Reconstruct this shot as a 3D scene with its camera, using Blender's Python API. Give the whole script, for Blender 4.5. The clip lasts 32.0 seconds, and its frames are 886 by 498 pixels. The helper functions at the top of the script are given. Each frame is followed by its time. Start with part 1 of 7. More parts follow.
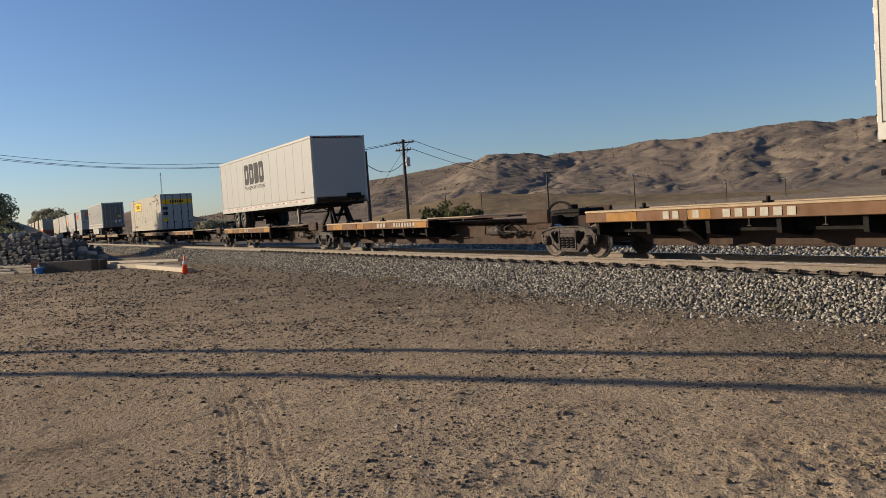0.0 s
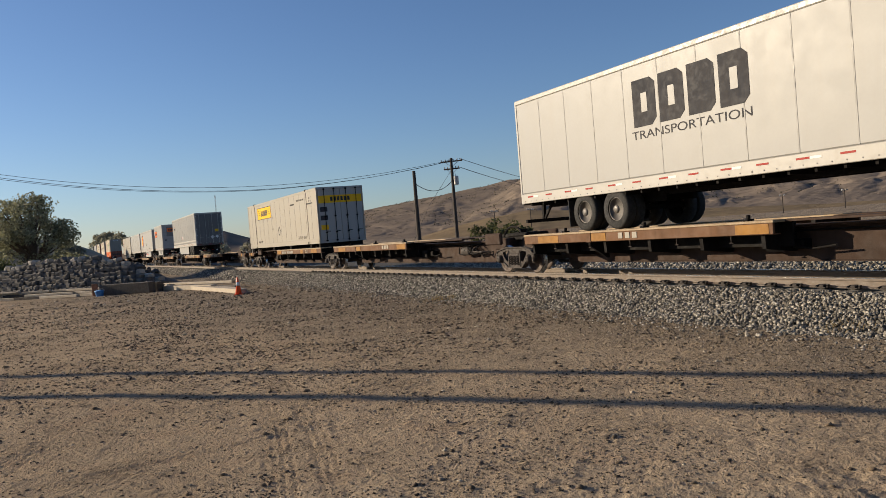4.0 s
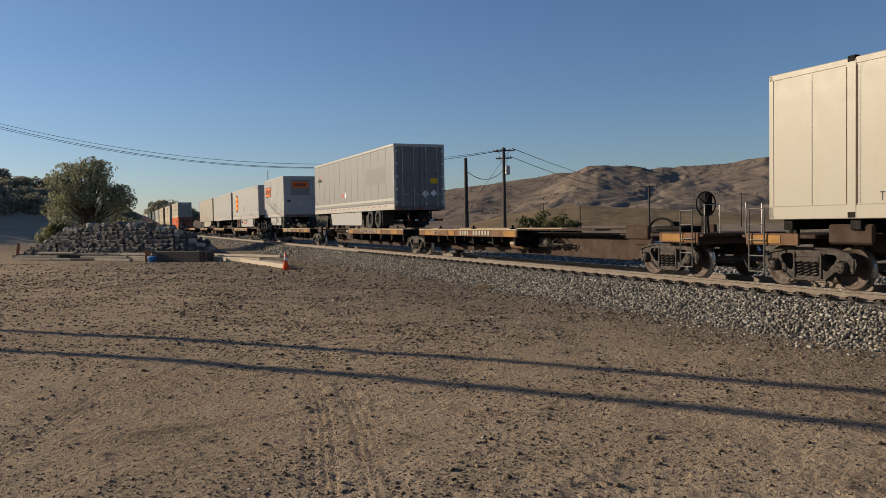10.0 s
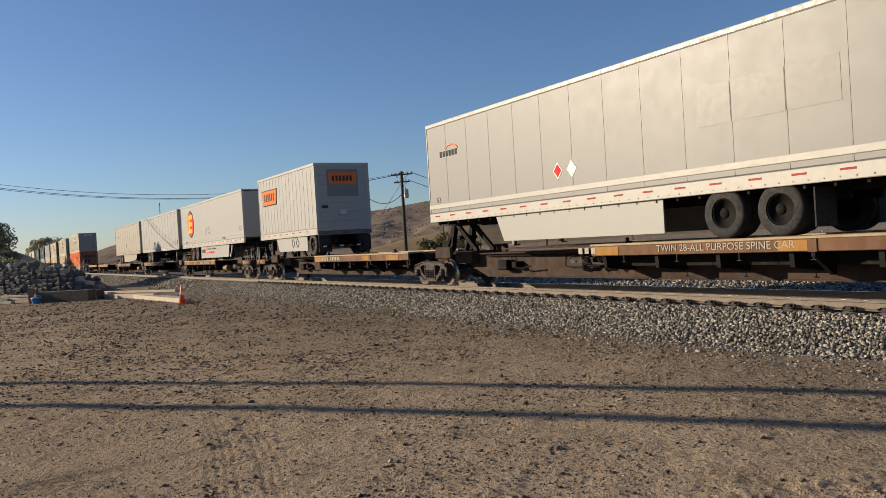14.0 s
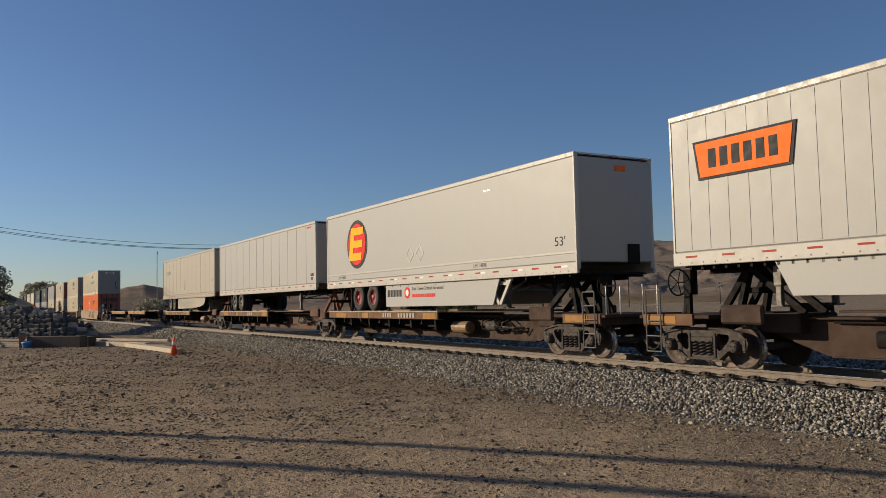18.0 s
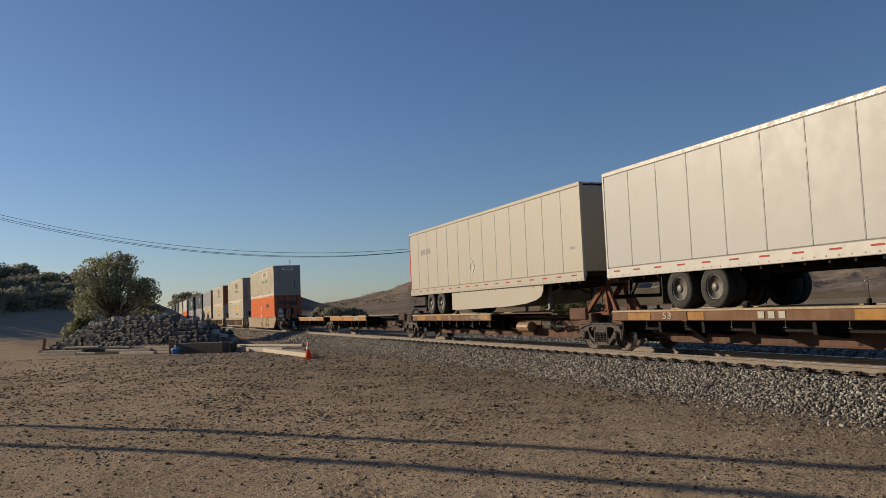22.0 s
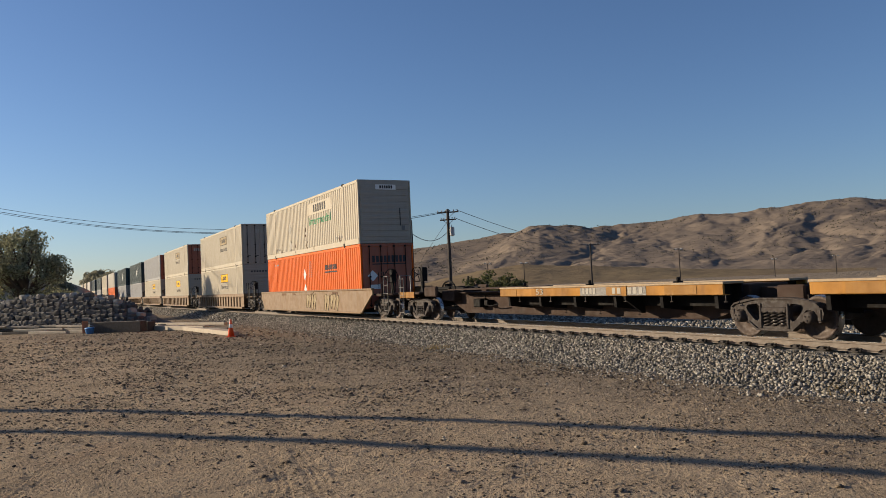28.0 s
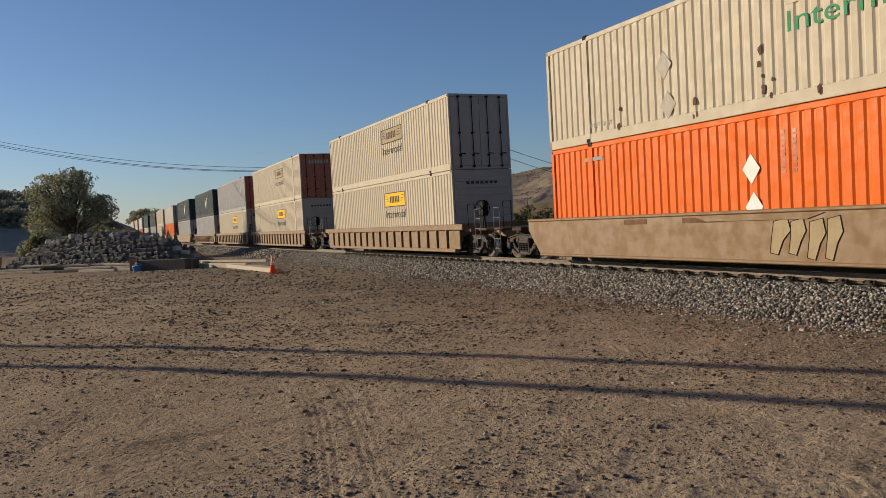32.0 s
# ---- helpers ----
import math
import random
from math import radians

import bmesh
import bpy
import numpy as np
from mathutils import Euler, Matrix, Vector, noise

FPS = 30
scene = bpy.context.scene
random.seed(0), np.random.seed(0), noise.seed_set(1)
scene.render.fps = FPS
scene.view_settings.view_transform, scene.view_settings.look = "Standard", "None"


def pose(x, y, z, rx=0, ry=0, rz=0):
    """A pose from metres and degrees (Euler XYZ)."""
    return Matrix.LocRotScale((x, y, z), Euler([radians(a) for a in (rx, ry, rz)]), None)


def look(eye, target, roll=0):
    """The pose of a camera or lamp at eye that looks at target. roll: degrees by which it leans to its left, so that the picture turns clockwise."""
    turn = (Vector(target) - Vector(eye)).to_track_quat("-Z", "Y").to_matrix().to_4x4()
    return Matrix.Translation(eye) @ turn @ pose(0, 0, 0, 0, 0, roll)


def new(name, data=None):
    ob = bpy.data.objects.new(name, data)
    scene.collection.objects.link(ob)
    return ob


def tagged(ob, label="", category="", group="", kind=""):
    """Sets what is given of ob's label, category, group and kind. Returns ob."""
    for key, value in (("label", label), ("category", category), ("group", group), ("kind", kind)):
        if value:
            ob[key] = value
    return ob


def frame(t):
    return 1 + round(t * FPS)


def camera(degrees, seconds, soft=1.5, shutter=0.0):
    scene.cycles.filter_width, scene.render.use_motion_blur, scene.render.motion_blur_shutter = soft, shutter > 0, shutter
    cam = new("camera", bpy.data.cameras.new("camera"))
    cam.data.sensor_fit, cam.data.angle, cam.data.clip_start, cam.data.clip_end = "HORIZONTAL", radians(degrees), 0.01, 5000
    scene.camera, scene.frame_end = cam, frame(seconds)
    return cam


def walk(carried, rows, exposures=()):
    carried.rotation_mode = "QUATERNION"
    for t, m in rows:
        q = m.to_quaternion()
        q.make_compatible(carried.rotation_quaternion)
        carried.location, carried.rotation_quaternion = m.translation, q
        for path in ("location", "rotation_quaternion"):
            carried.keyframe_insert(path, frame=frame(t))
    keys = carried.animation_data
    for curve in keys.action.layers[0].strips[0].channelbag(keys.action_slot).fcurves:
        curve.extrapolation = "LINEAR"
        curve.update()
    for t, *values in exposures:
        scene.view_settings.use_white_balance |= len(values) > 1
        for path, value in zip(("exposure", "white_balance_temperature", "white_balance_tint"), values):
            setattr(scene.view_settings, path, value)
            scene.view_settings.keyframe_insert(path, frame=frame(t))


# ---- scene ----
# camera: hand-held, nearly still, panning
cam = camera(58.54, 32.0, soft=0.45)
PATH = [
    (0, (0.012, 0.033, 2.063), (0.044, 20.010, 1.100), -3.76),
    (0.5, (0.091, 0.060, 2.079), (0.107, 20.044, 1.266), -4.07),
    (1, (0.093, 0.069, 2.085), (0.021, 20.060, 1.484), -4.27),
    (1.5, (0.104, 0.062, 2.075), (0.050, 20.057, 1.629), -4.51),
    (2, (0.110, 0.052, 2.068), (0.125, 20.047, 1.630), -4.90),
    (2.5, (0.070, 0.042, 2.070), (-0.493, 20.028, 1.571), -4.81),
    (3, (0.076, 0.043, 2.068), (-0.820, 20.011, 1.363), -4.91),
    (3.5, (0.056, 0.032, 2.089), (-1.410, 19.968, 1.426), -5.26),
    (5.5, (0.077, 0.063, 2.115), (0.329, 20.045, 2.922), -1.46),
    (6, (0.054, 0.058, 2.119), (-0.212, 20.039, 2.951), -0.24),
    (6.5, (0.051, 0.062, 2.119), (-0.634, 20.035, 2.901), 0.23),
    (7, (0.042, 0.055, 2.131), (-0.867, 20.020, 2.897), 0.53),
    (7.5, (0.009, 0.023, 2.142), (-0.904, 19.980, 3.071), 1.36),
    (8, (-0.036, -0.024, 2.150), (-1.763, 19.870, 3.273), 2.05),
    (8.5, (0.022, -0.027, 2.116), (-1.755, 19.884, 2.772), 1.55),
    (9, (0.024, 0.015, 2.104), (-2.005, 19.903, 1.518), -1.85),
    (9.5, (0.023, 0.038, 2.094), (-2.259, 19.895, 1.388), -1.06),
    (10, (0.006, 0.034, 2.095), (-2.352, 19.883, 1.415), -0.97),
    (10.5, (0.042, 0.030, 2.100), (-1.668, 19.951, 1.627), -1.68),
    (11, (0.065, 0.044, 2.126), (-0.948, 20.018, 2.010), -5.11),
    (11.5, (0.059, 0.024, 2.114), (-0.784, 20.006, 2.060), -4.65),
    (12, (0.059, 0.035, 2.096), (-0.478, 20.027, 2.010), -4.36),
    (12.5, (0.059, 0.033, 2.093), (-0.382, 20.027, 1.880), -4.70),
    (13, (0.058, 0.036, 2.099), (-0.256, 20.030, 1.737), -4.90),
    (13.5, (0.057, 0.014, 2.097), (0.051, 20.009, 1.669), -4.82),
    (14, (0.052, -0.044, 2.095), (0.180, 19.955, 1.919), -3.44),
    (14.5, (0.065, -0.046, 2.098), (0.289, 19.951, 2.370), -2.28),
    (16.5, (0.064, -0.075, 2.108), (0.522, 19.899, 3.033), -0.95),
    (17, (0.055, -0.085, 2.114), (0.398, 19.881, 3.228), -1.10),
    (17.5, (0.068, -0.090, 2.120), (0.354, 19.871, 3.338), -1.18),
    (18, (0.059, -0.092, 2.118), (0.327, 19.863, 3.440), -1.23),
    (18.5, (0.048, -0.089, 2.118), (0.231, 19.855, 3.606), -1.28),
    (19, (0.062, -0.099, 2.119), (0.229, 19.814, 3.981), -1.22),
    (19.5, (0.058, -0.109, 2.118), (0.150, 19.786, 4.159), -0.98),
    (20, (0.064, -0.092, 2.120), (-0.363, 19.800, 4.150), -0.78),
    (20.5, (0.051, -0.106, 2.117), (-1.129, 19.758, 4.124), -0.67),
    (21, (0.058, -0.092, 2.114), (-1.727, 19.731, 4.080), -0.79),
    (21.5, (0.065, -0.092, 2.102), (-2.259, 19.680, 4.022), -1.52),
    (22, (0.030, -0.083, 2.095), (-2.790, 19.661, 3.583), -2.37),
    (22.5, (-0.106, -0.023, 2.108), (-3.063, 19.711, 3.456), -2.45),
    (23, (-0.147, 0.028, 2.106), (-3.074, 19.779, 3.250), -2.17),
    (23.5, (-0.118, 0.019, 2.066), (-2.498, 19.852, 3.060), -2.05),
    (24, (-0.121, 0.001, 2.047), (-2.313, 19.866, 2.822), -1.54),
    (24.5, (-0.107, 0.010, 2.035), (-1.827, 19.934, 2.304), -1.79),
    (26.5, (-0.132, -0.013, 2.043), (-1.479, 19.937, 2.503), -1.67),
    (27, (-0.124, -0.017, 2.043), (-1.334, 19.937, 2.664), -1.56),
    (27.5, (-0.137, 0.003, 2.042), (-1.238, 19.961, 2.731), -1.93),
    (28, (-0.137, 0.029, 2.052), (-1.057, 19.990, 2.902), -2.49),
    (28.5, (-0.119, 0.031, 2.050), (-0.352, 20.010, 2.935), -2.94),
    (29, (-0.111, 0.018, 2.033), (1.813, 19.915, 2.684), -4.52),
    (29.5, (-0.095, -0.001, 2.070), (3.798, 19.610, 2.562), -5.83),
    (30, (-0.125, 0.006, 2.068), (3.791, 19.614, 2.472), -6.17),
    (30.5, (-0.149, 0.030, 2.072), (2.671, 19.820, 1.435), -7.40),
    (31, (-0.152, 0.030, 2.084), (-0.399, 20.026, 1.771), -8.75),
    (31.5, (-0.109, 0.050, 2.111), (-1.711, 19.985, 1.959), -6.54),
    (32, (-0.089, 0.089, 2.079), (-2.078, 19.976, 1.342), -3.06),
]
EXPOSURES = [(0.0, 0.51), (3.5, 0.51), (5.5, 0.31), (6.0, 0.28), (8.0, 0.31), (9.0, 0.23), (11.0, 0.38), (13.0, 0.53), (14.5, 0.46), (17.0, 0.31), (19.0, 0.08), (20.0, 0.1), (23.0, 0.18), (26.5, 0.36), (28.0, 0.46), (29.0, 0.36), (30.0, 0.49), (31.0, 0.51), (32.0, 0.18)]
walk(cam, [(t, look(eye, target, roll)) for t, eye, target, roll in PATH], EXPOSURES)

# ---- light: low late-afternoon sun from the far left, clear sky ----
SUN_DIR = Vector((-0.935, 0.222, 0.2756)).normalized()
SUN_EL = math.asin(SUN_DIR.z)
SUN_ROT = math.atan2(SUN_DIR.x, SUN_DIR.y)
world = bpy.data.worlds.new("sky")
scene.world = world
world.use_nodes = True
wn, wl = world.node_tree.nodes, world.node_tree.links
sky = wn.new("ShaderNodeTexSky")
sky.sky_type = "NISHITA"
sky.sun_disc = False
sky.sun_elevation = SUN_EL
sky.sun_rotation = SUN_ROT % (2 * math.pi)
sky.altitude = 300
sky.air_density, sky.dust_density, sky.ozone_density = 1.0, 0.42, 3.9
tint = wn.new("ShaderNodeMix")
tint.data_type, tint.blend_type = "RGBA", "MULTIPLY"
tint.inputs[0].default_value = 1.0
tint.inputs[7].default_value = (0.99, 0.985, 1.09, 1)
wl.new(sky.outputs[0], tint.inputs[6])
wl.new(tint.outputs[2], wn["Background"].inputs[0])
wn["Background"].inputs[1].default_value = 0.074
sun_data = bpy.data.lights.new("sun", "SUN")
sun_data.energy, sun_data.angle, sun_data.color = 5.0, radians(0.5), (1.0, 0.835, 0.61)
sun = new("sun", sun_data)
sun.matrix_world = look(SUN_DIR * 200, (0, 0, 0))


# ---- materials ----
def nodes_of(name):
    m = bpy.data.materials.new(name)
    m.use_nodes = True
    return m, m.node_tree.nodes, m.node_tree.links, m.node_tree.nodes["Principled BSDF"]


def mixed(n, l, fac, a, b):
    """A colour mix of a and b, which are colours or sockets, by fac."""
    x = n.new("ShaderNodeMix")
    x.data_type = "RGBA"
    for sock, v in ((x.inputs[0], fac), (x.inputs[6], a), (x.inputs[7], b)):
        if isinstance(v, (tuple, list)):
            sock.default_value = (*v[:3], 1)
        elif isinstance(v, (int, float)):
            sock.default_value = v
        else:
            l.new(v, sock)
    return x.outputs[2]


def noisy(n, l, vec, scale, detail=4, lo=0.35, hi=0.65, rough=0.55):
    """Noise squeezed to 0..1 between lo and hi."""
    t = n.new("ShaderNodeTexNoise")
    t.inputs["Scale"].default_value, t.inputs["Detail"].default_value, t.inputs["Roughness"].default_value = scale, detail, rough
    l.new(vec, t.inputs["Vector"])
    r = n.new("ShaderNodeMapRange")
    r.inputs[1].default_value, r.inputs[2].default_value = lo, hi
    l.new(t.outputs[0], r.inputs[0])
    return r.outputs[0]


def stretched(n, l, sx, sy, sz):
    tc, mp = n.new("ShaderNodeTexCoord"), n.new("ShaderNodeMapping")
    mp.inputs["Scale"].default_value = (sx, sy, sz)
    l.new(tc.outputs["Object"], mp.inputs[0])
    return mp.outputs[0]


def times(n, l, a, k):
    x = n.new("ShaderNodeMath")
    x.operation = "MULTIPLY"
    l.new(a, x.inputs[0])
    if isinstance(k, (int, float)):
        x.inputs[1].default_value = k
    else:
        l.new(k, x.inputs[1])
    return x.outputs[0]


def coat(name, rgb, rough=0.5, metal=0.0, dirt=0.35, dirt_rgb=(0.12, 0.09, 0.06), streak=0.25, scale=1.3, bump=0.15, grain=40, vary=0.0, gloss=0.15, spec=0.5):
    """A weathered coat: base colour, blotches of dirt, runs down the face, fine grain in relief and gloss."""
    m, n, l, b = nodes_of(name)
    even, tall = stretched(n, l, 1, 1, 1), stretched(n, l, 2.2, 2.2, 0.22)
    col = mixed(n, l, times(n, l, noisy(n, l, even, scale, 5, 0.42, 0.75), dirt), rgb, dirt_rgb)
    col = mixed(n, l, times(n, l, noisy(n, l, tall, scale * 2.5, 4, 0.5, 0.8), streak), col, dirt_rgb)
    col = mixed(n, l, times(n, l, noisy(n, l, even, grain * 0.35, 3, 0.3, 0.7), 0.10), col, tuple(min(1, c * 1.25) for c in rgb))
    if vary:
        oi = n.new("ShaderNodeObjectInfo")
        hv = n.new("ShaderNodeHueSaturation")
        mr = n.new("ShaderNodeMapRange")
        mr.inputs[3].default_value, mr.inputs[4].default_value = 1 - vary, 1 + vary
        l.new(oi.outputs["Random"], mr.inputs[0])
        l.new(mr.outputs[0], hv.inputs["Value"])
        l.new(col, hv.inputs["Color"])
        col = hv.outputs[0]
    l.new(col, b.inputs["Base Color"])
    mr = n.new("ShaderNodeMapRange")
    mr.inputs[3].default_value, mr.inputs[4].default_value = max(0.05, rough - gloss * 0.8), min(1, rough + gloss * 1.2)
    l.new(noisy(n, l, even, scale * 4, 4), mr.inputs[0])
    l.new(mr.outputs[0], b.inputs["Roughness"])
    b.inputs["Metallic"].default_value = metal
    b.inputs["Specular IOR Level"].default_value = spec
    if bump:
        bp = n.new("ShaderNodeBump")
        bp.inputs["Strength"].default_value, bp.inputs["Distance"].default_value = bump, 0.01
        l.new(noisy(n, l, even, grain, 5, 0.2, 0.8), bp.inputs["Height"])
        l.new(bp.outputs[0], b.inputs["Normal"])
    return m


M = {}
M["white_panel"] = coat("white_panel", (0.335, 0.33, 0.315), 0.44, 0, 0.07, (0.30, 0.26, 0.20), 0.12, 0.7, 0.02, gloss=0.03, spec=0.22)
M["trim_white"] = coat("trim_white", (0.40, 0.383, 0.35), 0.40, 0.0, 0.18, (0.30, 0.25, 0.19), 0.18, 2, 0.03, spec=0.35)
M["seam_grey"] = coat("seam_grey", (0.19, 0.185, 0.175), 0.5, 0, 0.1, (0.28, 0.25, 0.21), 0.1, 2, 0, spec=0.3)
M["seam_pale"] = coat("seam_pale", (0.29, 0.285, 0.27), 0.5, 0, 0.1, (0.25, 0.22, 0.18), 0.1, 2, 0, spec=0.3)
M["grey_panel"] = coat("grey_panel", (0.212, 0.21, 0.204), 0.45, 0, 0.05, (0.28, 0.25, 0.21), 0.08, 0.6, 0.02, gloss=0.02, spec=0.3)
M["cream_panel"] = coat("cream_panel", (0.355, 0.325, 0.27), 0.42, 0, 0.12, (0.32, 0.26, 0.18), 0.16, 0.8, 0.03, gloss=0.03, spec=0.22)
M["white_corrugated"] = coat("white_corrugated", (0.47, 0.415, 0.32), 0.6, 0, 0.2, (0.34, 0.27, 0.19), 0.25, 0.9, 0.06, spec=0.15)
M["orange_corrugated"] = coat("orange_corrugated", (0.66, 0.125, 0.012), 0.5, 0, 0.16, (0.35, 0.09, 0.03), 0.25, 0.9, 0.06, spec=0.15)
M["navy_corrugated"] = coat("navy_corrugated", (0.028, 0.048, 0.052), 0.5, 0, 0.25, (0.10, 0.09, 0.08), 0.3, 0.9, 0.06, spec=0.12)
M["grey_corrugated"] = coat("grey_corrugated", (0.33, 0.33, 0.33), 0.5, 0, 0.25, (0.16, 0.13, 0.10), 0.35, 0.9, 0.06, spec=0.15)
M["red_corrugated"] = coat("red_corrugated", (0.45, 0.09, 0.05), 0.55, 0, 0.3, (0.18, 0.08, 0.05), 0.3, 0.9, 0.06, spec=0.15)
M["door_grey"] = coat("door_grey", (0.31, 0.27, 0.22), 0.45, 0, 0.3, (0.25, 0.21, 0.17), 0.4, 0.9, 0.06)
M["door_brown"] = coat("door_brown", (0.32, 0.085, 0.04), 0.5, 0, 0.3, (0.10, 0.05, 0.03), 0.4, 0.9, 0.06)
M["bright_metal"] = coat("bright_metal", (0.50, 0.49, 0.475), 0.42, 0.35, 0.15, (0.4, 0.36, 0.3), 0.2, 2, 0.04)
M["dull_metal"] = coat("dull_metal", (0.40, 0.39, 0.37), 0.5, 0.7, 0.4, (0.16, 0.12, 0.09), 0.2, 2, 0.1)
M["black_steel"] = coat("black_steel", (0.009, 0.008, 0.008), 0.75, 0, 0.5, (0.022, 0.018, 0.014), 0.2, 2, 0.2, spec=0.12)
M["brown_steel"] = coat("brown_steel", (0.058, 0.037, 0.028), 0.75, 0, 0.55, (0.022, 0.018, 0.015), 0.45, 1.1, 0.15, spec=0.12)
M["rust_steel"] = coat("rust_steel", (0.105, 0.058, 0.04), 0.75, 0, 0.5, (0.035, 0.026, 0.021), 0.45, 1.1, 0.15, spec=0.12)
M["rust_red"] = coat("rust_red", (0.15, 0.062, 0.036), 0.75, 0, 0.4, (0.09, 0.045, 0.03), 0.3, 2, 0.2, spec=0.12)
M["well_brown"] = coat("well_brown", (0.185, 0.108, 0.045), 0.6, 0, 0.25, (0.14, 0.085, 0.05), 0.45, 0.8, 0.12)
M["yellow_beam"] = coat("yellow_beam", (0.38, 0.18, 0.038), 0.65, 0, 0.85, (0.13, 0.07, 0.035), 0.5, 1.0, 0.12, spec=0.12)
M["brown_beam"] = coat("brown_beam", (0.155, 0.082, 0.045), 0.65, 0, 0.6, (0.06, 0.038, 0.026), 0.5, 1.0, 0.15, spec=0.12)
M["yellow_worn"] = coat("yellow_worn", (0.31, 0.158, 0.042), 0.6, 0, 0.6, (0.16, 0.085, 0.04), 0.4, 2, 0.1, spec=0.12)
M["graffiti_pale"] = coat("graffiti_pale", (0.34, 0.27, 0.165), 0.7, 0, 0.5, (0.2, 0.13, 0.07), 0.4, 2, 0, spec=0.12)
M["mark_white"] = coat("mark_white", (0.36, 0.335, 0.285), 0.55, 0, 0.4, (0.2, 0.14, 0.09), 0.3, 3, 0, spec=0.12)
M["door_dark"] = coat("door_dark", (0.12, 0.115, 0.112), 0.45, 0, 0.3, (0.12, 0.11, 0.1), 0.3, 1, 0.05)
M["deck_timber"] = coat("deck_timber", (0.33, 0.24, 0.145), 0.7, 0, 0.5, (0.17, 0.115, 0.07), 0.0, 2.5, 0.3)
M["truck_iron"] = coat("truck_iron", (0.034, 0.026, 0.022), 0.8, 0.05, 0.6, (0.066, 0.048, 0.038), 0.3, 3.0, 0.35)
M["wheel_iron"] = coat("wheel_iron", (0.075, 0.05, 0.037), 0.7, 0.1, 0.5, (0.035, 0.027, 0.022), 0.0, 4.0, 0.25)
M["wheel_tread"] = coat("wheel_tread", (0.55, 0.53, 0.50), 0.3, 0.95, 0.2, (0.2, 0.17, 0.14), 0.0, 4, 0.05)
M["rubber"] = coat("rubber", (0.014, 0.014, 0.014), 0.85, 0, 0.5, (0.045, 0.04, 0.034), 0.0, 5, 0.3)
M["hub_steel"] = coat("hub_steel", (0.13, 0.12, 0.11), 0.55, 0.4, 0.5, (0.08, 0.06, 0.045), 0.0, 5, 0.2)
M["hub_red"] = coat("hub_red", (0.22, 0.03, 0.035), 0.55, 0.1, 0.4, (0.08, 0.04, 0.03), 0.0, 5, 0.2)
M["logo_yellow"] = coat("logo_yellow", (0.78, 0.45, 0.02), 0.7, 0, 0.15, (0.35, 0.22, 0.06), 0.15, 2, 0, spec=0.12)
M["logo_orange"] = coat("logo_orange", (0.78, 0.17, 0.035), 0.7, 0, 0.1, (0.3, 0.1, 0.04), 0.1, 2, 0, spec=0.12)
M["logo_red"] = coat("logo_red", (0.62, 0.035, 0.03), 0.7, 0, 0.1, (0.25, 0.05, 0.04), 0.1, 2, 0, spec=0.12)
M["logo_amber"] = coat("logo_amber", (0.85, 0.40, 0.02), 0.7, 0, 0.1, (0.4, 0.2, 0.04), 0.1, 2, 0, spec=0.12)
M["logo_dark"] = coat("logo_dark", (0.045, 0.045, 0.05), 0.7, 0, 0.15, (0.12, 0.10, 0.08), 0.15, 2, 0, spec=0.12)
M["logo_green"] = coat("logo_green", (0.035, 0.24, 0.11), 0.7, 0, 0.2, (0.2, 0.2, 0.14), 0.2, 2, 0, spec=0.12)
M["logo_white"] = coat("logo_white", (0.74, 0.73, 0.70), 0.7, 0, 0.15, (0.4, 0.35, 0.28), 0.15, 2, 0, spec=0.12)
M["faded_grey"] = coat("faded_grey", (0.185, 0.182, 0.175), 0.42, 0, 0.15, (0.22, 0.2, 0.17), 0.1, 2, 0, gloss=0.02, spec=0.3)
M["refl_red"] = coat("refl_red", (0.30, 0.03, 0.025), 0.35, 0, 0.2, (0.2, 0.06, 0.04), 0.1, 3, 0, spec=0.12)
M["refl_white"] = coat("refl_white", (0.70, 0.70, 0.68), 0.3, 0, 0.2, (0.35, 0.3, 0.25), 0.1, 3, 0, spec=0.12)
M["cone_orange"] = coat("cone_orange", (0.80, 0.10, 0.025), 0.5, 0, 0.2, (0.25, 0.1, 0.05), 0.1, 4, 0.05)
M["blue_plastic"] = coat("blue_plastic", (0.03, 0.17, 0.42), 0.5, 0, 0.3, (0.12, 0.12, 0.12), 0.1, 5, 0.1)
M["pale_timber"] = coat("pale_timber", (0.38, 0.315, 0.235), 0.75, 0, 0.4, (0.22, 0.17, 0.12), 0.1, 3, 0.3, vary=0.2)
M["dark_timber"] = coat("dark_timber", (0.075, 0.058, 0.045), 0.8, 0, 0.4, (0.03, 0.024, 0.02), 0.2, 3, 0.4, vary=0.25)
M["red_timber"] = coat("red_timber", (0.30, 0.12, 0.06), 0.75, 0, 0.4, (0.12, 0.06, 0.04), 0.2, 3, 0.3)
M["pole_wood"] = coat("pole_wood", (0.040, 0.030, 0.024), 0.85, 0, 0.4, (0.085, 0.065, 0.05), 0.4, 2, 0.4)
M["pile_block"] = coat("pile_block", (0.095, 0.086, 0.076), 0.9, 0, 0.5, (0.14, 0.122, 0.10), 0.2, 3, 0.5, vary=0.35)
M["pale_block"] = coat("pale_block", (0.34, 0.31, 0.265), 0.9, 0, 0.5, (0.2, 0.175, 0.14), 0.2, 3, 0.5, vary=0.25)
M["concrete"] = coat("concrete", (0.19, 0.175, 0.155), 0.85, 0, 0.4, (0.2, 0.17, 0.14), 0.2, 3, 0.3, vary=0.1)
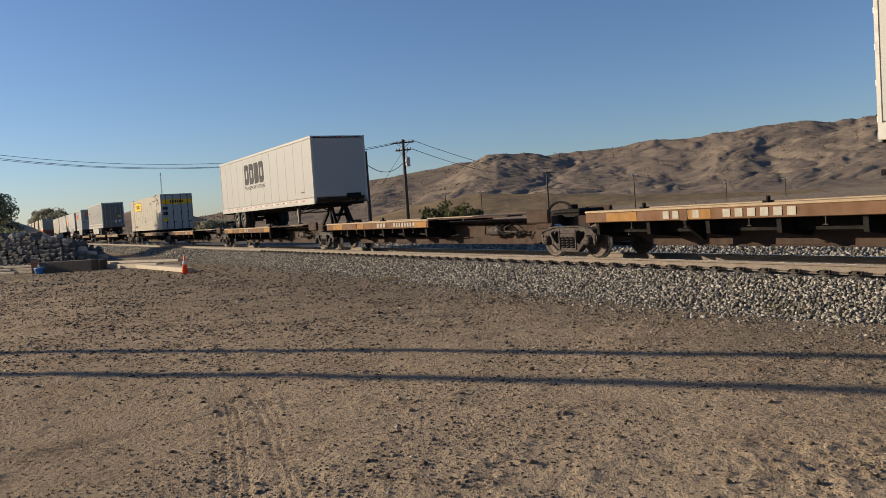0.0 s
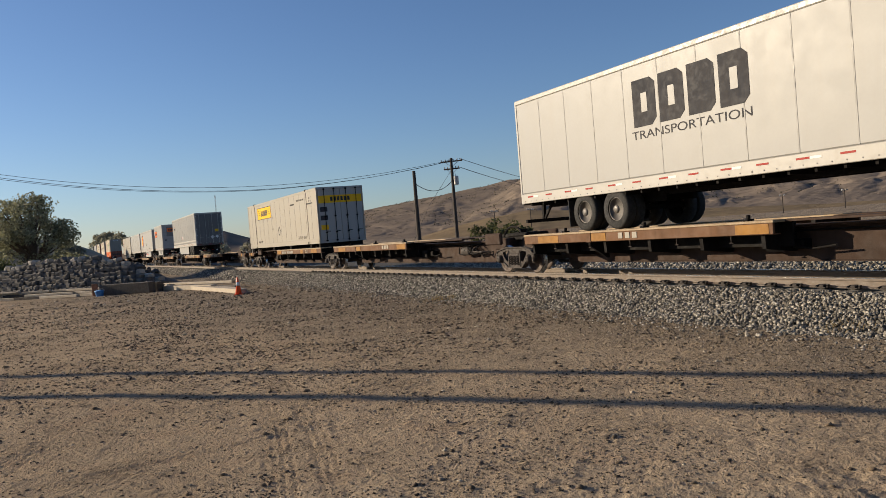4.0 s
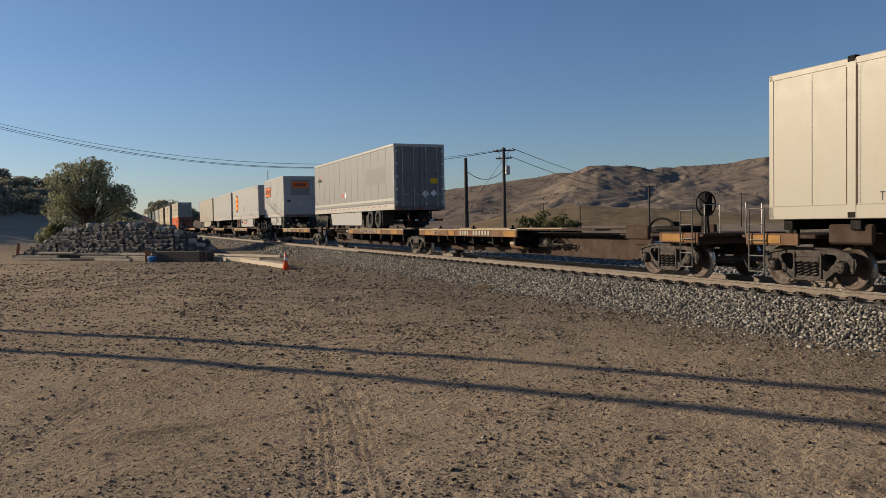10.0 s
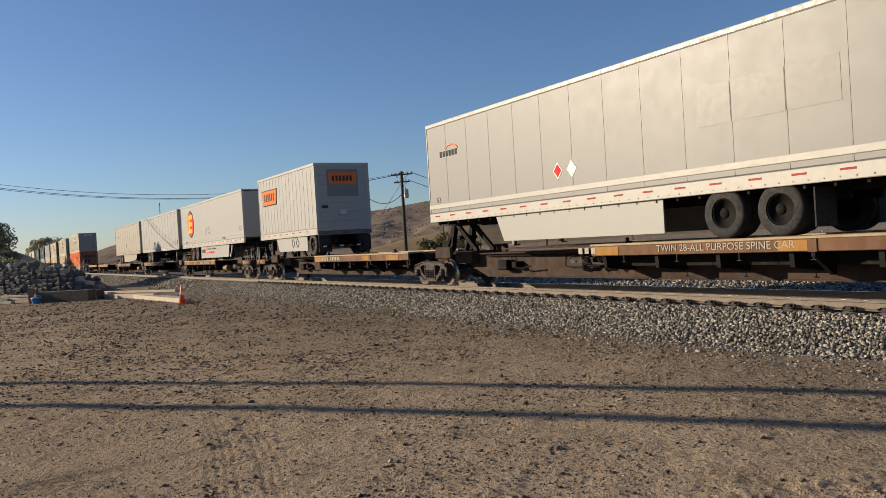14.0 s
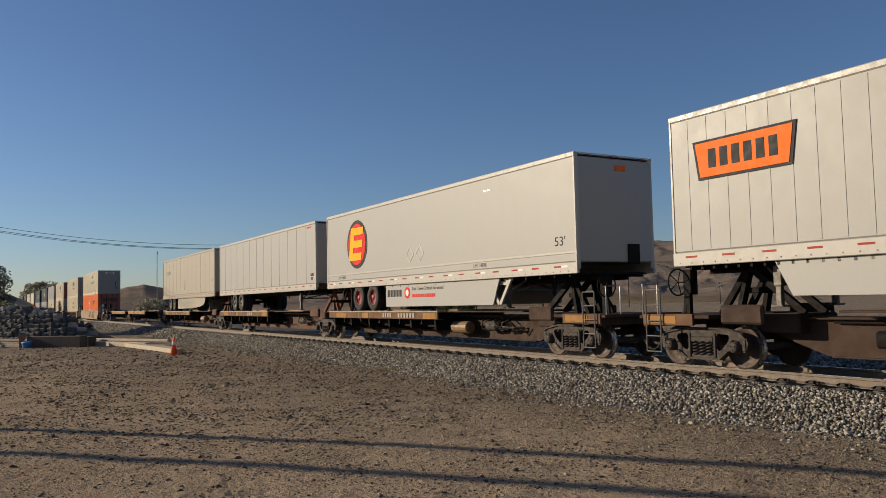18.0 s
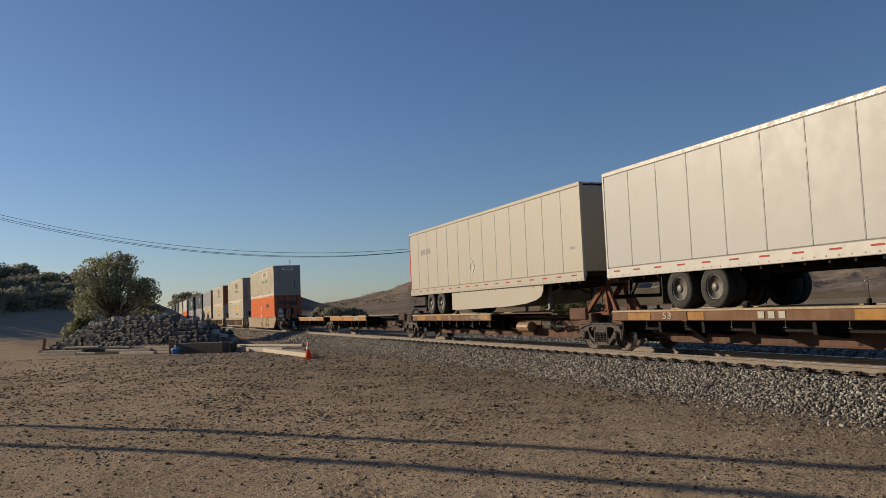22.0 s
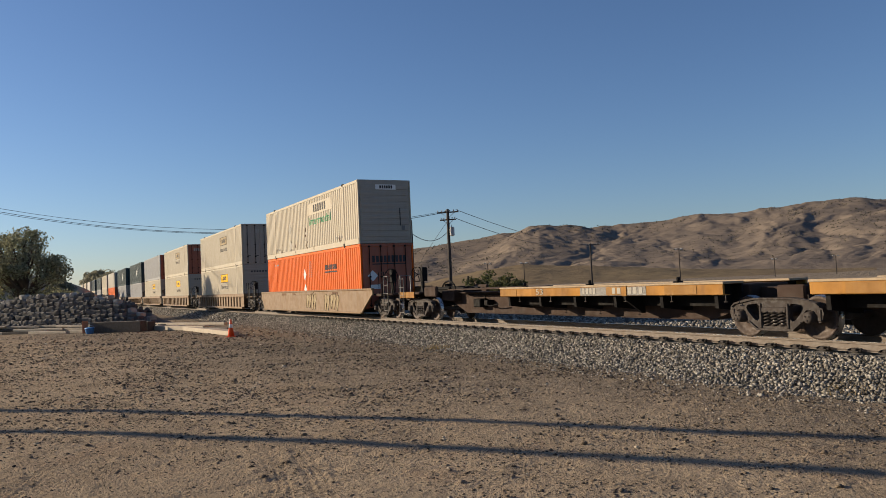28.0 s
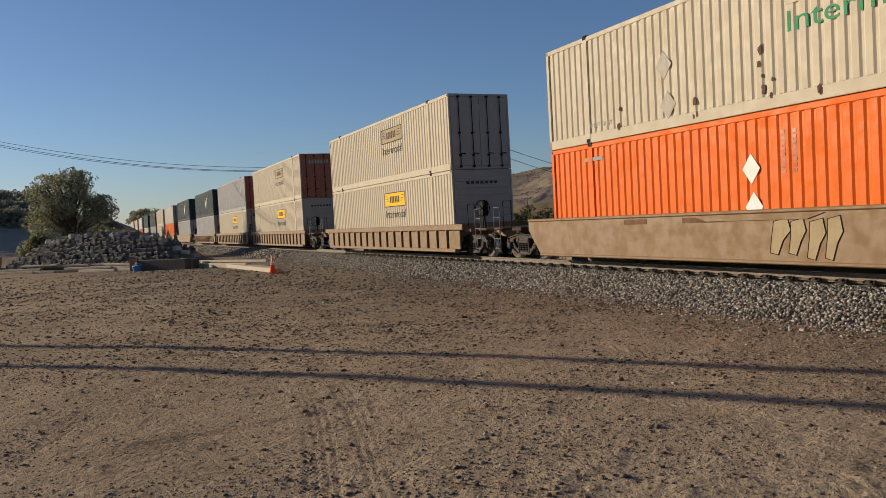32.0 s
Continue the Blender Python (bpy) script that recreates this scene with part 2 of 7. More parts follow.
M["rail_side"] = coat("rail_side", (0.15, 0.12, 0.095), 0.7, 0.1, 0.35, (0.19, 0.13, 0.09), 0.15, 4, 0.15)
M["rail_top"] = coat("rail_top", (0.68, 0.66, 0.62), 0.22, 0.95, 0.1, (0.4, 0.35, 0.3), 0.0, 4, 0.02)
M["clip_iron"] = coat("clip_iron", (0.03, 0.024, 0.02), 0.75, 0.1, 0.4, (0.06, 0.045, 0.034), 0.0, 6, 0.2)
M["bark"] = coat("bark", (0.10, 0.075, 0.055), 0.9, 0, 0.5, (0.05, 0.037, 0.028), 0.4, 5, 0.6)
M["wire_black"] = coat("wire_black", (0.02, 0.02, 0.022), 0.6, 0, 0.2, (0.05, 0.05, 0.05), 0, 5, 0)
M["lamp_grey"] = coat("lamp_grey", (0.36, 0.36, 0.36), 0.5, 0.4, 0.3, (0.1, 0.09, 0.08), 0.1, 4, 0.1)


def leaf_material(name, dark, light):
    m, n, l, b = nodes_of(name)
    g = n.new("ShaderNodeNewGeometry")
    col = mixed(n, l, g.outputs["Random Per Island"], dark, light)
    l.new(col, b.inputs["Base Color"])
    b.inputs["Roughness"].default_value = 0.75
    tr = n.new("ShaderNodeBsdfTranslucent")
    l.new(col, tr.inputs[0])
    ms = n.new("ShaderNodeMixShader")
    ms.inputs[0].default_value = 0.4
    l.new(b.outputs[0], ms.inputs[1])
    l.new(tr.outputs[0], ms.inputs[2])
    l.new(ms.outputs[0], n["Material Output"].inputs[0])
    return m


M["leaf_oak"] = leaf_material("leaf_oak", (0.13, 0.135, 0.08), (0.34, 0.33, 0.20))
M["leaf_far"] = leaf_material("leaf_far", (0.20, 0.195, 0.14), (0.34, 0.32, 0.225))
M["leaf_bush"] = leaf_material("leaf_bush", (0.050, 0.062, 0.022), (0.13, 0.125, 0.045))
M["dry_grass"] = leaf_material("dry_grass", (0.22, 0.16, 0.07), (0.40, 0.30, 0.15))


def dirt_material():
    """Pale packed dirt that turns to grey gravelly dirt towards the track, with patches of dark litter and reddish earth."""
    m, n, l, b = nodes_of("packed_dirt")
    v = stretched(n, l, 1, 1, 1)
    col = mixed(n, l, noisy(n, l, v, 0.35, 5, 0.38, 0.66), (0.455, 0.352, 0.243), (0.36, 0.276, 0.189))
    col = mixed(n, l, times(n, l, noisy(n, l, v, 0.11, 3, 0.45, 0.7), 0.5), col, (0.465, 0.363, 0.254))
    col = mixed(n, l, times(n, l, noisy(n, l, v, 0.8, 4, 0.55, 0.72), 0.45), col, (0.38, 0.257, 0.168))
    across = n.new("ShaderNodeVectorMath")
    across.operation = "DOT_PRODUCT"
    across.inputs[1].default_value = (0.55, 0.50, 0)
    l.new(v, across.inputs[0])
    wavy = n.new("ShaderNodeMath")
    wavy.operation = "MULTIPLY_ADD"
    l.new(noisy(n, l, v, 0.3, 5, 0.25, 0.75), wavy.inputs[0])
    wavy.inputs[1].default_value = 4.5
    l.new(across.outputs["Value"], wavy.inputs[2])
    near = n.new("ShaderNodeMapRange")
    near.interpolation_type = "SMOOTHSTEP"
    near.inputs[1].default_value, near.inputs[2].default_value = 6.6, 12.0
    l.new(wavy.outputs[0], near.inputs[0])
    grey = mixed(n, l, noisy(n, l, v, 9, 5, 0.40, 0.62, 0.7), (0.275, 0.228, 0.177), (0.15, 0.123, 0.095))
    col = mixed(n, l, times(n, l, near.outputs[0], 0.85), col, grey)
    litter = times(n, l, noisy(n, l, v, 1.1, 6, 0.50, 0.64, 0.6), noisy(n, l, v, 14, 4, 0.46, 0.60, 0.7))
    col = mixed(n, l, times(n, l, litter, 0.75), col, (0.115, 0.09, 0.067))
    col = mixed(n, l, times(n, l, noisy(n, l, v, 55, 4, 0.45, 0.75), 0.45), col, (0.40, 0.325, 0.245))
    col = mixed(n, l, times(n, l, noisy(n, l, v, 38, 3, 0.55, 0.70), 0.45), col, (0.085, 0.066, 0.05))
    l.new(col, b.inputs["Base Color"])
    b.inputs["Roughness"].default_value = 0.95
    b.inputs["Specular IOR Level"].default_value = 0.0
    h = n.new("ShaderNodeMath")
    l.new(times(n, l, noisy(n, l, v, 70, 4, 0.2, 0.8), 0.4), h.inputs[0])
    l.new(noisy(n, l, v, 16, 5, 0.2, 0.8), h.inputs[1])
    bp = n.new("ShaderNodeBump")
    bp.inputs["Strength"].default_value, bp.inputs["Distance"].default_value = 1.0, 0.05
    l.new(h.outputs[0], bp.inputs["Height"])
    l.new(bp.outputs[0], b.inputs["Normal"])
    return m


def stone_material(name, stops, rough=0.9):
    m, n, l, b = nodes_of(name)
    g, r = n.new("ShaderNodeNewGeometry"), n.new("ShaderNodeValToRGB")
    l.new(g.outputs["Random Per Island"], r.inputs[0])
    e = r.color_ramp.elements
    for k, (p, c) in enumerate(stops):
        el = e[k] if k < 2 else e.new(p)
        el.position, el.color = p, (*c, 1)
    v = stretched(n, l, 1, 1, 1)
    col = mixed(n, l, times(n, l, noisy(n, l, v, 30, 4, 0.4, 0.7), 0.45), r.outputs[0], (0.10, 0.085, 0.07))
    l.new(col, b.inputs["Base Color"])
    b.inputs["Roughness"].default_value = rough
    b.inputs["Specular IOR Level"].default_value = 0.1
    bp = n.new("ShaderNodeBump")
    bp.inputs["Strength"].default_value, bp.inputs["Distance"].default_value = 0.5, 0.01
    l.new(noisy(n, l, v, 60, 4, 0.2, 0.8), bp.inputs["Height"])
    l.new(bp.outputs[0], b.inputs["Normal"])
    return m


def hill_material(name, dry, bare, bush, bush_amount=0.5, size=1.0):
    """Dry grass slopes with bare earth and dark scattered scrub."""
    m, n, l, b = nodes_of(name)
    v = stretched(n, l, 1, 1, 1)
    col = mixed(n, l, noisy(n, l, v, 0.004 * size, 6, 0.35, 0.65), dry, bare)
    col = mixed(n, l, times(n, l, noisy(n, l, v, 0.03 * size, 5, 0.45, 0.7), 0.5), col, tuple(c * 0.72 for c in bare))
    spots = times(n, l, noisy(n, l, v, 0.06 * size, 3, 0.60, 0.66), noisy(n, l, v, 0.006 * size, 4, 0.42, 0.60))
    col = mixed(n, l, times(n, l, spots, bush_amount), col, bush)
    l.new(col, b.inputs["Base Color"])
    b.inputs["Roughness"].default_value = 1.0
    b.inputs["Specular IOR Level"].default_value = 0.0
    bp = n.new("ShaderNodeBump")
    bp.inputs["Strength"].default_value, bp.inputs["Distance"].default_value = 0.45, 9 / size
    l.new(noisy(n, l, v, 0.022 * size, 8, 0.1, 0.9, 0.62), bp.inputs["Height"])
    l.new(bp.outputs[0], b.inputs["Normal"])
    return m


M["dirt"] = dirt_material()
# near-black ballast: the shade under the train is put into its colour
M["shaded_ballast"] = stone_material("shaded_ballast", [(0.0, (0.02, 0.018, 0.016)), (0.6, (0.045, 0.04, 0.035)), (1.0, (0.08, 0.07, 0.06))])
M["ballast"] = stone_material("ballast", [(0.0, (0.07, 0.066, 0.058)), (0.5, (0.205, 0.186, 0.157)), (1.0, (0.48, 0.44, 0.375))])
M["clod"] = stone_material("clod", [(0.0, (0.05, 0.038, 0.028)), (0.6, (0.15, 0.113, 0.078)), (0.92, (0.27, 0.21, 0.15)), (1.0, (0.5, 0.44, 0.35))])
M["mountain"] = hill_material("mountain", (0.25, 0.198, 0.152), (0.185, 0.15, 0.122), (0.06, 0.055, 0.042), 0.9)
M["scrub"] = stone_material("scrub", [(0.0, (0.035, 0.035, 0.022)), (0.6, (0.06, 0.058, 0.036)), (1.0, (0.10, 0.09, 0.06))])
M["low_hill"] = hill_material("low_hill", (0.25, 0.19, 0.115), (0.20, 0.15, 0.098), (0.10, 0.085, 0.05), 0.5, 4)
M["wooded_hill"] = hill_material("wooded_hill", (0.34, 0.28, 0.205), (0.40, 0.33, 0.24), (0.15, 0.14, 0.10), 0.6, 6)


# ---- mesh building ----
class Build:
    """Collects the faces of one mesh."""

    def __init__(self):
        self.v, self.f, self.m = [], [], []

    def face(self, pts, mi=0):
        k = len(self.v)
        self.v += [tuple(p) for p in pts]
        self.f.append(tuple(range(k, k + len(pts))))
        self.m.append(mi)

    def box(self, x0, x1, y0, y1, z0, z1, c=0.0, mi=0):
        """A box; c: chamfer of its edges."""
        c = min(c, abs(x1 - x0) * 0.45, abs(y1 - y0) * 0.45, abs(z1 - z0) * 0.45)
        k = len(self.v)
        if c <= 0:
            self.v += [(x, y, z) for z in (z0, z1) for y in (y0, y1) for x in (x0, x1)]
            fs = [(0, 2, 3, 1), (4, 5, 7, 6), (0, 1, 5, 4), (2, 6, 7, 3), (0, 4, 6, 2), (1, 3, 7, 5)]
        else:
            for sz in (0, 1):
                for sy in (0, 1):
                    for sx in (0, 1):
                        X, Y, Z = (x0, x1)[sx], (y0, y1)[sy], (z0, z1)[sz]
                        dx, dy, dz = (c, -c)[sx], (c, -c)[sy], (c, -c)[sz]
                        self.v += [(X, Y + dy, Z + dz), (X + dx, Y, Z + dz), (X + dx, Y + dy, Z)]
            q = lambda s, a: s * 3 + a
            fs = [(q(0, 2), q(2, 2), q(3, 2), q(1, 2)), (q(4, 2), q(5, 2), q(7, 2), q(6, 2)), (q(0, 1), q(1, 1), q(5, 1), q(4, 1)),
                  (q(2, 1), q(6, 1), q(7, 1), q(3, 1)), (q(0, 0), q(4, 0), q(6, 0), q(2, 0)), (q(1, 0), q(3, 0), q(7, 0), q(5, 0))]
            fs += [(q(0, 2), q(1, 2), q(1, 1), q(0, 1)), (q(2, 2), q(2, 1), q(3, 1), q(3, 2)), (q(4, 2), q(4, 1), q(5, 1), q(5, 2)), (q(6, 2), q(7, 2), q(7, 1), q(6, 1))]
            fs += [(q(0, 2), q(0, 0), q(2, 0), q(2, 2)), (q(1, 2), q(3, 2), q(3, 0), q(1, 0)), (q(4, 2), q(6, 2), q(6, 0), q(4, 0)), (q(5, 2), q(5, 0), q(7, 0), q(7, 2))]
            fs += [(q(0, 0), q(0, 1), q(4, 1), q(4, 0)), (q(1, 0), q(5, 0), q(5, 1), q(1, 1)), (q(2, 0), q(6, 0), q(6, 1), q(2, 1)), (q(3, 0), q(3, 1), q(7, 1), q(7, 0))]
            for s in range(8):
                t = (q(s, 0), q(s, 1), q(s, 2))
                fs.append(t if bin(s).count("1") % 2 else t[::-1])
        self.f += [tuple(k + i for i in f) for f in fs]
        self.m += [mi] * len(fs)
        return self

    def prism(self, pts, a, b, axis="y", mi=0):
        """A polygon (two coordinates) drawn out along the axis from a to b."""
        at = {"y": lambda p, w: (p[0], w, p[1]), "x": lambda p, w: (w, p[0], p[1]), "z": lambda p, w: (p[0], p[1], w)}[axis]
        k, n = len(self.v), len(pts)
        self.v += [at(p, a) for p in pts] + [at(p, b) for p in pts]
        fs = [tuple(range(n)), tuple(range(2 * n - 1, n - 1, -1))] + [(i, i + n, (i + 1) % n + n, (i + 1) % n) for i in range(n)]
        self.f += [tuple(k + i for i in f) for f in fs]
        self.m += [mi] * len(fs)
        return self

    def bar(self, p, q, w, h=None, mi=0):
        """A square bar from p to q."""
        p, q = Vector(p), Vector(q)
        d = (q - p).normalized()
        up = Vector((0, 0, 1)) if abs(d.z) < 0.95 else Vector((1, 0, 0))
        s = d.cross(up).normalized() * (w / 2)
        u = s.cross(d).normalized() * ((h or w) / 2)
        k = len(self.v)
        for e in (p, q):
            self.v += [tuple(e + a * s + b * u) for a, b in ((-1, -1), (1, -1), (1, 1), (-1, 1))]
        fs = [(3, 2, 1, 0), (4, 5, 6, 7)] + [(i, (i + 1) % 4, (i + 1) % 4 + 4, i + 4) for i in range(4)]
        self.f += [tuple(k + i for i in f) for f in fs]
        self.m += [mi] * len(fs)
        return self

    def tube(self, pts, r, seg=8, mi=0):
        """A round tube along points; r is one radius or one for each point."""
        pts = [Vector(p) for p in pts]
        rs = r if isinstance(r, (list, tuple)) else [r] * len(pts)
        k, n = len(self.v), len(pts)
        for i, p in enumerate(pts):
            d = (pts[min(i + 1, n - 1)] - pts[max(i - 1, 0)]).normalized()
            a = d.cross(Vector((0, 0, 1)) if abs(d.z) < 0.95 else Vector((1, 0, 0))).normalized()
            b = d.cross(a)
            self.v += [tuple(p + rs[i] * (math.cos(t) * a + math.sin(t) * b)) for t in (2 * math.pi * j / seg for j in range(seg))]
        for i in range(n - 1):
            for j in range(seg):
                a, b = k + i * seg + j, k + i * seg + (j + 1) % seg
                self.f.append((a, b, b + seg, a + seg))
                self.m.append(mi)
        self.f += [tuple(k + j for j in range(seg - 1, -1, -1)), tuple(k + (n - 1) * seg + j for j in range(seg))]
        self.m += [mi, mi]
        return self

    def lathe(self, prof, centre, seg=24, mi=0, caps=True):
        """A profile of (along y, radius) turned round the y axis through centre."""
        k, n = len(self.v), len(prof)
        for y, r in prof:
            self.v += [(centre[0] + r * math.cos(2 * math.pi * j / seg), centre[1] + y, centre[2] + r * math.sin(2 * math.pi * j / seg)) for j in range(seg)]
        for i in range(n - 1):
            for j in range(seg):
                a, b = k + i * seg + j, k + i * seg + (j + 1) % seg
                self.f.append((a, a + seg, b + seg, b))
                self.m.append(mi)
        if caps:
            self.f += [tuple(k + j for j in range(seg)), tuple(k + (n - 1) * seg + j for j in range(seg - 1, -1, -1))]
            self.m += [mi, mi]
        return self

    def mesh(self, name, mats, smooth=False):
        me = bpy.data.meshes.new(name)
        me.from_pydata(self.v, [], self.f)
        for m in mats:
            me.materials.append(M[m])
        if len(mats) > 1:
            me.polygons.foreach_set("material_index", self.m)
        if smooth:
            me.polygons.foreach_set("use_smooth", [True] * len(self.f))
        me.update()
        return me


def part(name, b, mats, parent, label="", at=None, smooth=False):
    """One mesh object under a thing or a part; b is a Build or a finished mesh."""
    me = b.mesh(name, [mats] if isinstance(mats, str) else mats, smooth) if isinstance(b, Build) else b
    ob = new(name, me)
    ob.parent = parent
    if at is not None:
        ob.matrix_basis = at
    return tagged(ob, label) if label else ob


def thing(name, label, category, m, group="", kind=""):
    ob = new(name)
    ob.empty_display_size = 0.2
    ob.matrix_basis = m
    return tagged(ob, label, category, group, kind)


def solid(name, b, mats, label, category, m=None, group="", kind="", smooth=False):
    """A thing of one mesh."""
    me = b.mesh(name, [mats] if isinstance(mats, str) else mats, smooth) if isinstance(b, Build) else b
    ob = new(name, me)
    if m is not None:
        ob.matrix_basis = m
    return tagged(ob, label, category, group, kind)


def lettering(text, height, mat, depth=0.004):
    """A mesh of letters in the xz plane that faces -y, with its lower left corner at the origin."""
    cu = bpy.data.curves.new("letters", "FONT")
    cu.body, cu.size, cu.extrude = text, height * 1.38, depth / 2
    ob = new("letters", cu)
    me = bpy.data.meshes.new_from_object(ob.evaluated_get(bpy.context.evaluated_depsgraph_get()))
    bpy.data.objects.remove(ob)
    bpy.data.curves.remove(cu)
    me.transform(pose(0, 0, 0, 90))
    me.materials.clear()
    me.materials.append(M[mat])
    return me


def grid_mesh(name, X, Y, Z, mat, smooth=True):
    """A sheet from arrays of rows of points."""
    r, c = X.shape
    me = bpy.data.meshes.new(name)
    i = np.arange(r * c).reshape(r, c)
    q = np.stack([i[:-1, :-1], i[:-1, 1:], i[1:, 1:], i[1:, :-1]], -1).reshape(-1, 4)
    me.vertices.add(r * c)
    me.vertices.foreach_set("co", np.stack([X, Y, Z], -1).ravel())
    me.loops.add(q.size)
    me.loops.foreach_set("vertex_index", q.ravel())
    me.polygons.add(len(q))
    me.polygons.foreach_set("loop_start", np.arange(0, q.size, 4))
    me.polygons.foreach_set("loop_total", np.full(len(q), 4))
    me.polygons.foreach_set("use_smooth", np.full(len(q), smooth))
    me.materials.append(M[mat])
    me.update()
    return me


LATTICE = np.random.RandomState(7).rand(256, 256)


def vnoise(x, y):
    """Smooth value noise in 0..1 on arrays."""
    xi, yi = np.floor(x).astype(int), np.floor(y).astype(int)
    fx, fy = x - xi, y - yi
    fx, fy = fx * fx * fx * (fx * (fx * 6 - 15) + 10), fy * fy * fy * (fy * (fy * 6 - 15) + 10)
    g = lambda a, b: LATTICE[a & 255, b & 255]
    return (g(xi, yi) * (1 - fx) + g(xi + 1, yi) * fx) * (1 - fy) + (g(xi, yi + 1) * (1 - fx) + g(xi + 1, yi + 1) * fx) * fy


def fbm(x, y, octaves=5, gain=0.5):
    a, s, t = 1.0, 0.0, 0.0
    for k in range(octaves):
        s = s + a * vnoise(x + 17.3 * k, y + 9.1 * k)
        t += a
        x, y, a = (x * 1.6 - y * 1.2), (x * 1.2 + y * 1.6), a * gain
    return s / t


def ridged(x, y, octaves=5, gain=0.5):
    a, s, t = 1.0, 0.0, 0.0
    for k in range(octaves):
        s = s + a * (1 - np.abs(2 * vnoise(x + 31.7 * k, y + 5.3 * k) - 1)) ** 1.6
        t += a
        x, y, a = (x * 1.6 - y * 1.2), (x * 1.2 + y * 1.6), a * gain
    return s / t


def rocks_mesh(name, centres, sizes, mat, seed, flat=0.75, variants=10, crushed=False):
    """Many small angular stones in one mesh, from numpy arrays of centres and sizes."""
    rng = np.random.RandomState(seed)
    bm = bmesh.new()
    bmesh.ops.create_icosphere(bm, subdivisions=1, radius=0.5)
    bm.verts.ensure_lookup_table()
    base = np.array([v.co for v in bm.verts])
    faces = np.array([[v.index for v in f.verts] for f in bm.faces])
    bm.free()
    if crushed:
        base = np.array([(x, y, z) for x in (-0.36, 0.36) for y in (-0.36, 0.36) for z in (-0.36, 0.36)])
        faces = np.array([(0, 1, 3), (0, 3, 2), (4, 6, 7), (4, 7, 5), (0, 4, 5), (0, 5, 1), (2, 3, 7), (2, 7, 6), (0, 2, 6), (0, 6, 4), (1, 5, 7), (1, 7, 3)])
    shapes = []
    for _ in range(variants):
        s = base * rng.uniform(0.55, 1.3, (len(base), 1))
        shapes.append(s * rng.uniform(0.7, 1.2, 3))
    shapes = np.array(shapes)
    n = len(centres)
    pick = shapes[rng.randint(0, variants, n)]
    q = rng.normal(size=(n, 4))
    q /= np.linalg.norm(q, axis=1, keepdims=True)
    w, x, y, z = q.T
    R = np.stack([1 - 2 * (y * y + z * z), 2 * (x * y - w * z), 2 * (x * z + w * y), 2 * (x * y + w * z), 1 - 2 * (x * x + z * z), 2 * (y * z - w * x),
                  2 * (x * z - w * y), 2 * (y * z + w * x), 1 - 2 * (x * x + y * y)], -1).reshape(n, 3, 3)
    V = np.einsum("nij,nkj->nki", R, pick) * sizes[:, None, None]
    V[:, :, 2] *= flat
    V += centres[:, None, :]
    F = faces[None] + (np.arange(n) * len(base))[:, None, None]
    me = bpy.data.meshes.new(name)
    me.vertices.add(V.shape[0] * V.shape[1])
    me.vertices.foreach_set("co", V.ravel())
    F = F.reshape(-1, 3)
    me.loops.add(F.size)
    me.loops.foreach_set("vertex_index", F.ravel())
    me.polygons.add(len(F))
    me.polygons.foreach_set("loop_start", np.arange(0, F.size, 3))
    me.polygons.foreach_set("loop_total", np.full(len(F), 3))
    me.materials.append(M[mat])
    me.update()
    return me


# ---- the track's frame: x along the train's way, y away from the camera, z up from the rail's top ----
TRACK_TURN = 29.634
RAIL_Z = 0.647
AXIS_FAR = 13.93
_t = radians(TRACK_TURN)
NORMAL = Vector((math.cos(_t), math.sin(_t), 0))
AHEAD = Vector((math.sin(_t), -math.cos(_t), 0))
TRACK = pose(*(NORMAL * AXIS_FAR + Vector((0, 0, RAIL_Z))), 0, 0, TRACK_TURN - 90)


def on_track(q, y=0.0, z=0.0):
    """The pose of a thing q metres up the track from the point abreast of the camera."""
    return TRACK @ pose(-q, y, z)


# ---- ground ----
def spread(lo, fine_lo, fine_hi, hi, step, growth=1.09):
    """Lines that lie step apart between fine_lo and fine_hi and wider and wider out to lo and hi."""
    mid = list(np.arange(fine_lo, fine_hi, step))
    out, w, p = [], step, fine_hi
    while p < hi:
        out.append(p)
        w = min(w * growth, 400)
        p += w
    out.append(hi)
    inn, w, p = [], step, fine_lo
    while p > lo:
        w = min(w * growth, 400)
        p -= w
        inn.append(max(p, lo))
    return np.array(inn[::-1] + mid + out)


def tyre(X, Y, x0, y0, x1, y1, width, pitch, depth):
    """Relief of a tyre's tread along a line."""
    dx, dy = x1 - x0, y1 - y0
    L = math.hypot(dx, dy)
    u, w = ((X - x0) * dx + (Y - y0) * dy) / L, ((X - x0) * dy - (Y - y0) * dx) / L
    w = w + 0.06 * np.sin(u * 0.8)
    inside = np.clip((width / 2 - np.abs(w)) / 0.03, 0, 1) * np.clip(u / 0.4, 0, 1) * np.clip((L - u) / 0.4, 0, 1)
    ribs = 0.5 + 0.5 * np.sin(w * 2 * math.pi / pitch) * (0.75 + 0.25 * np.sign(np.sin(u * 2 * math.pi / 0.09)))
    return inside * (ribs * depth - depth * 0.7)


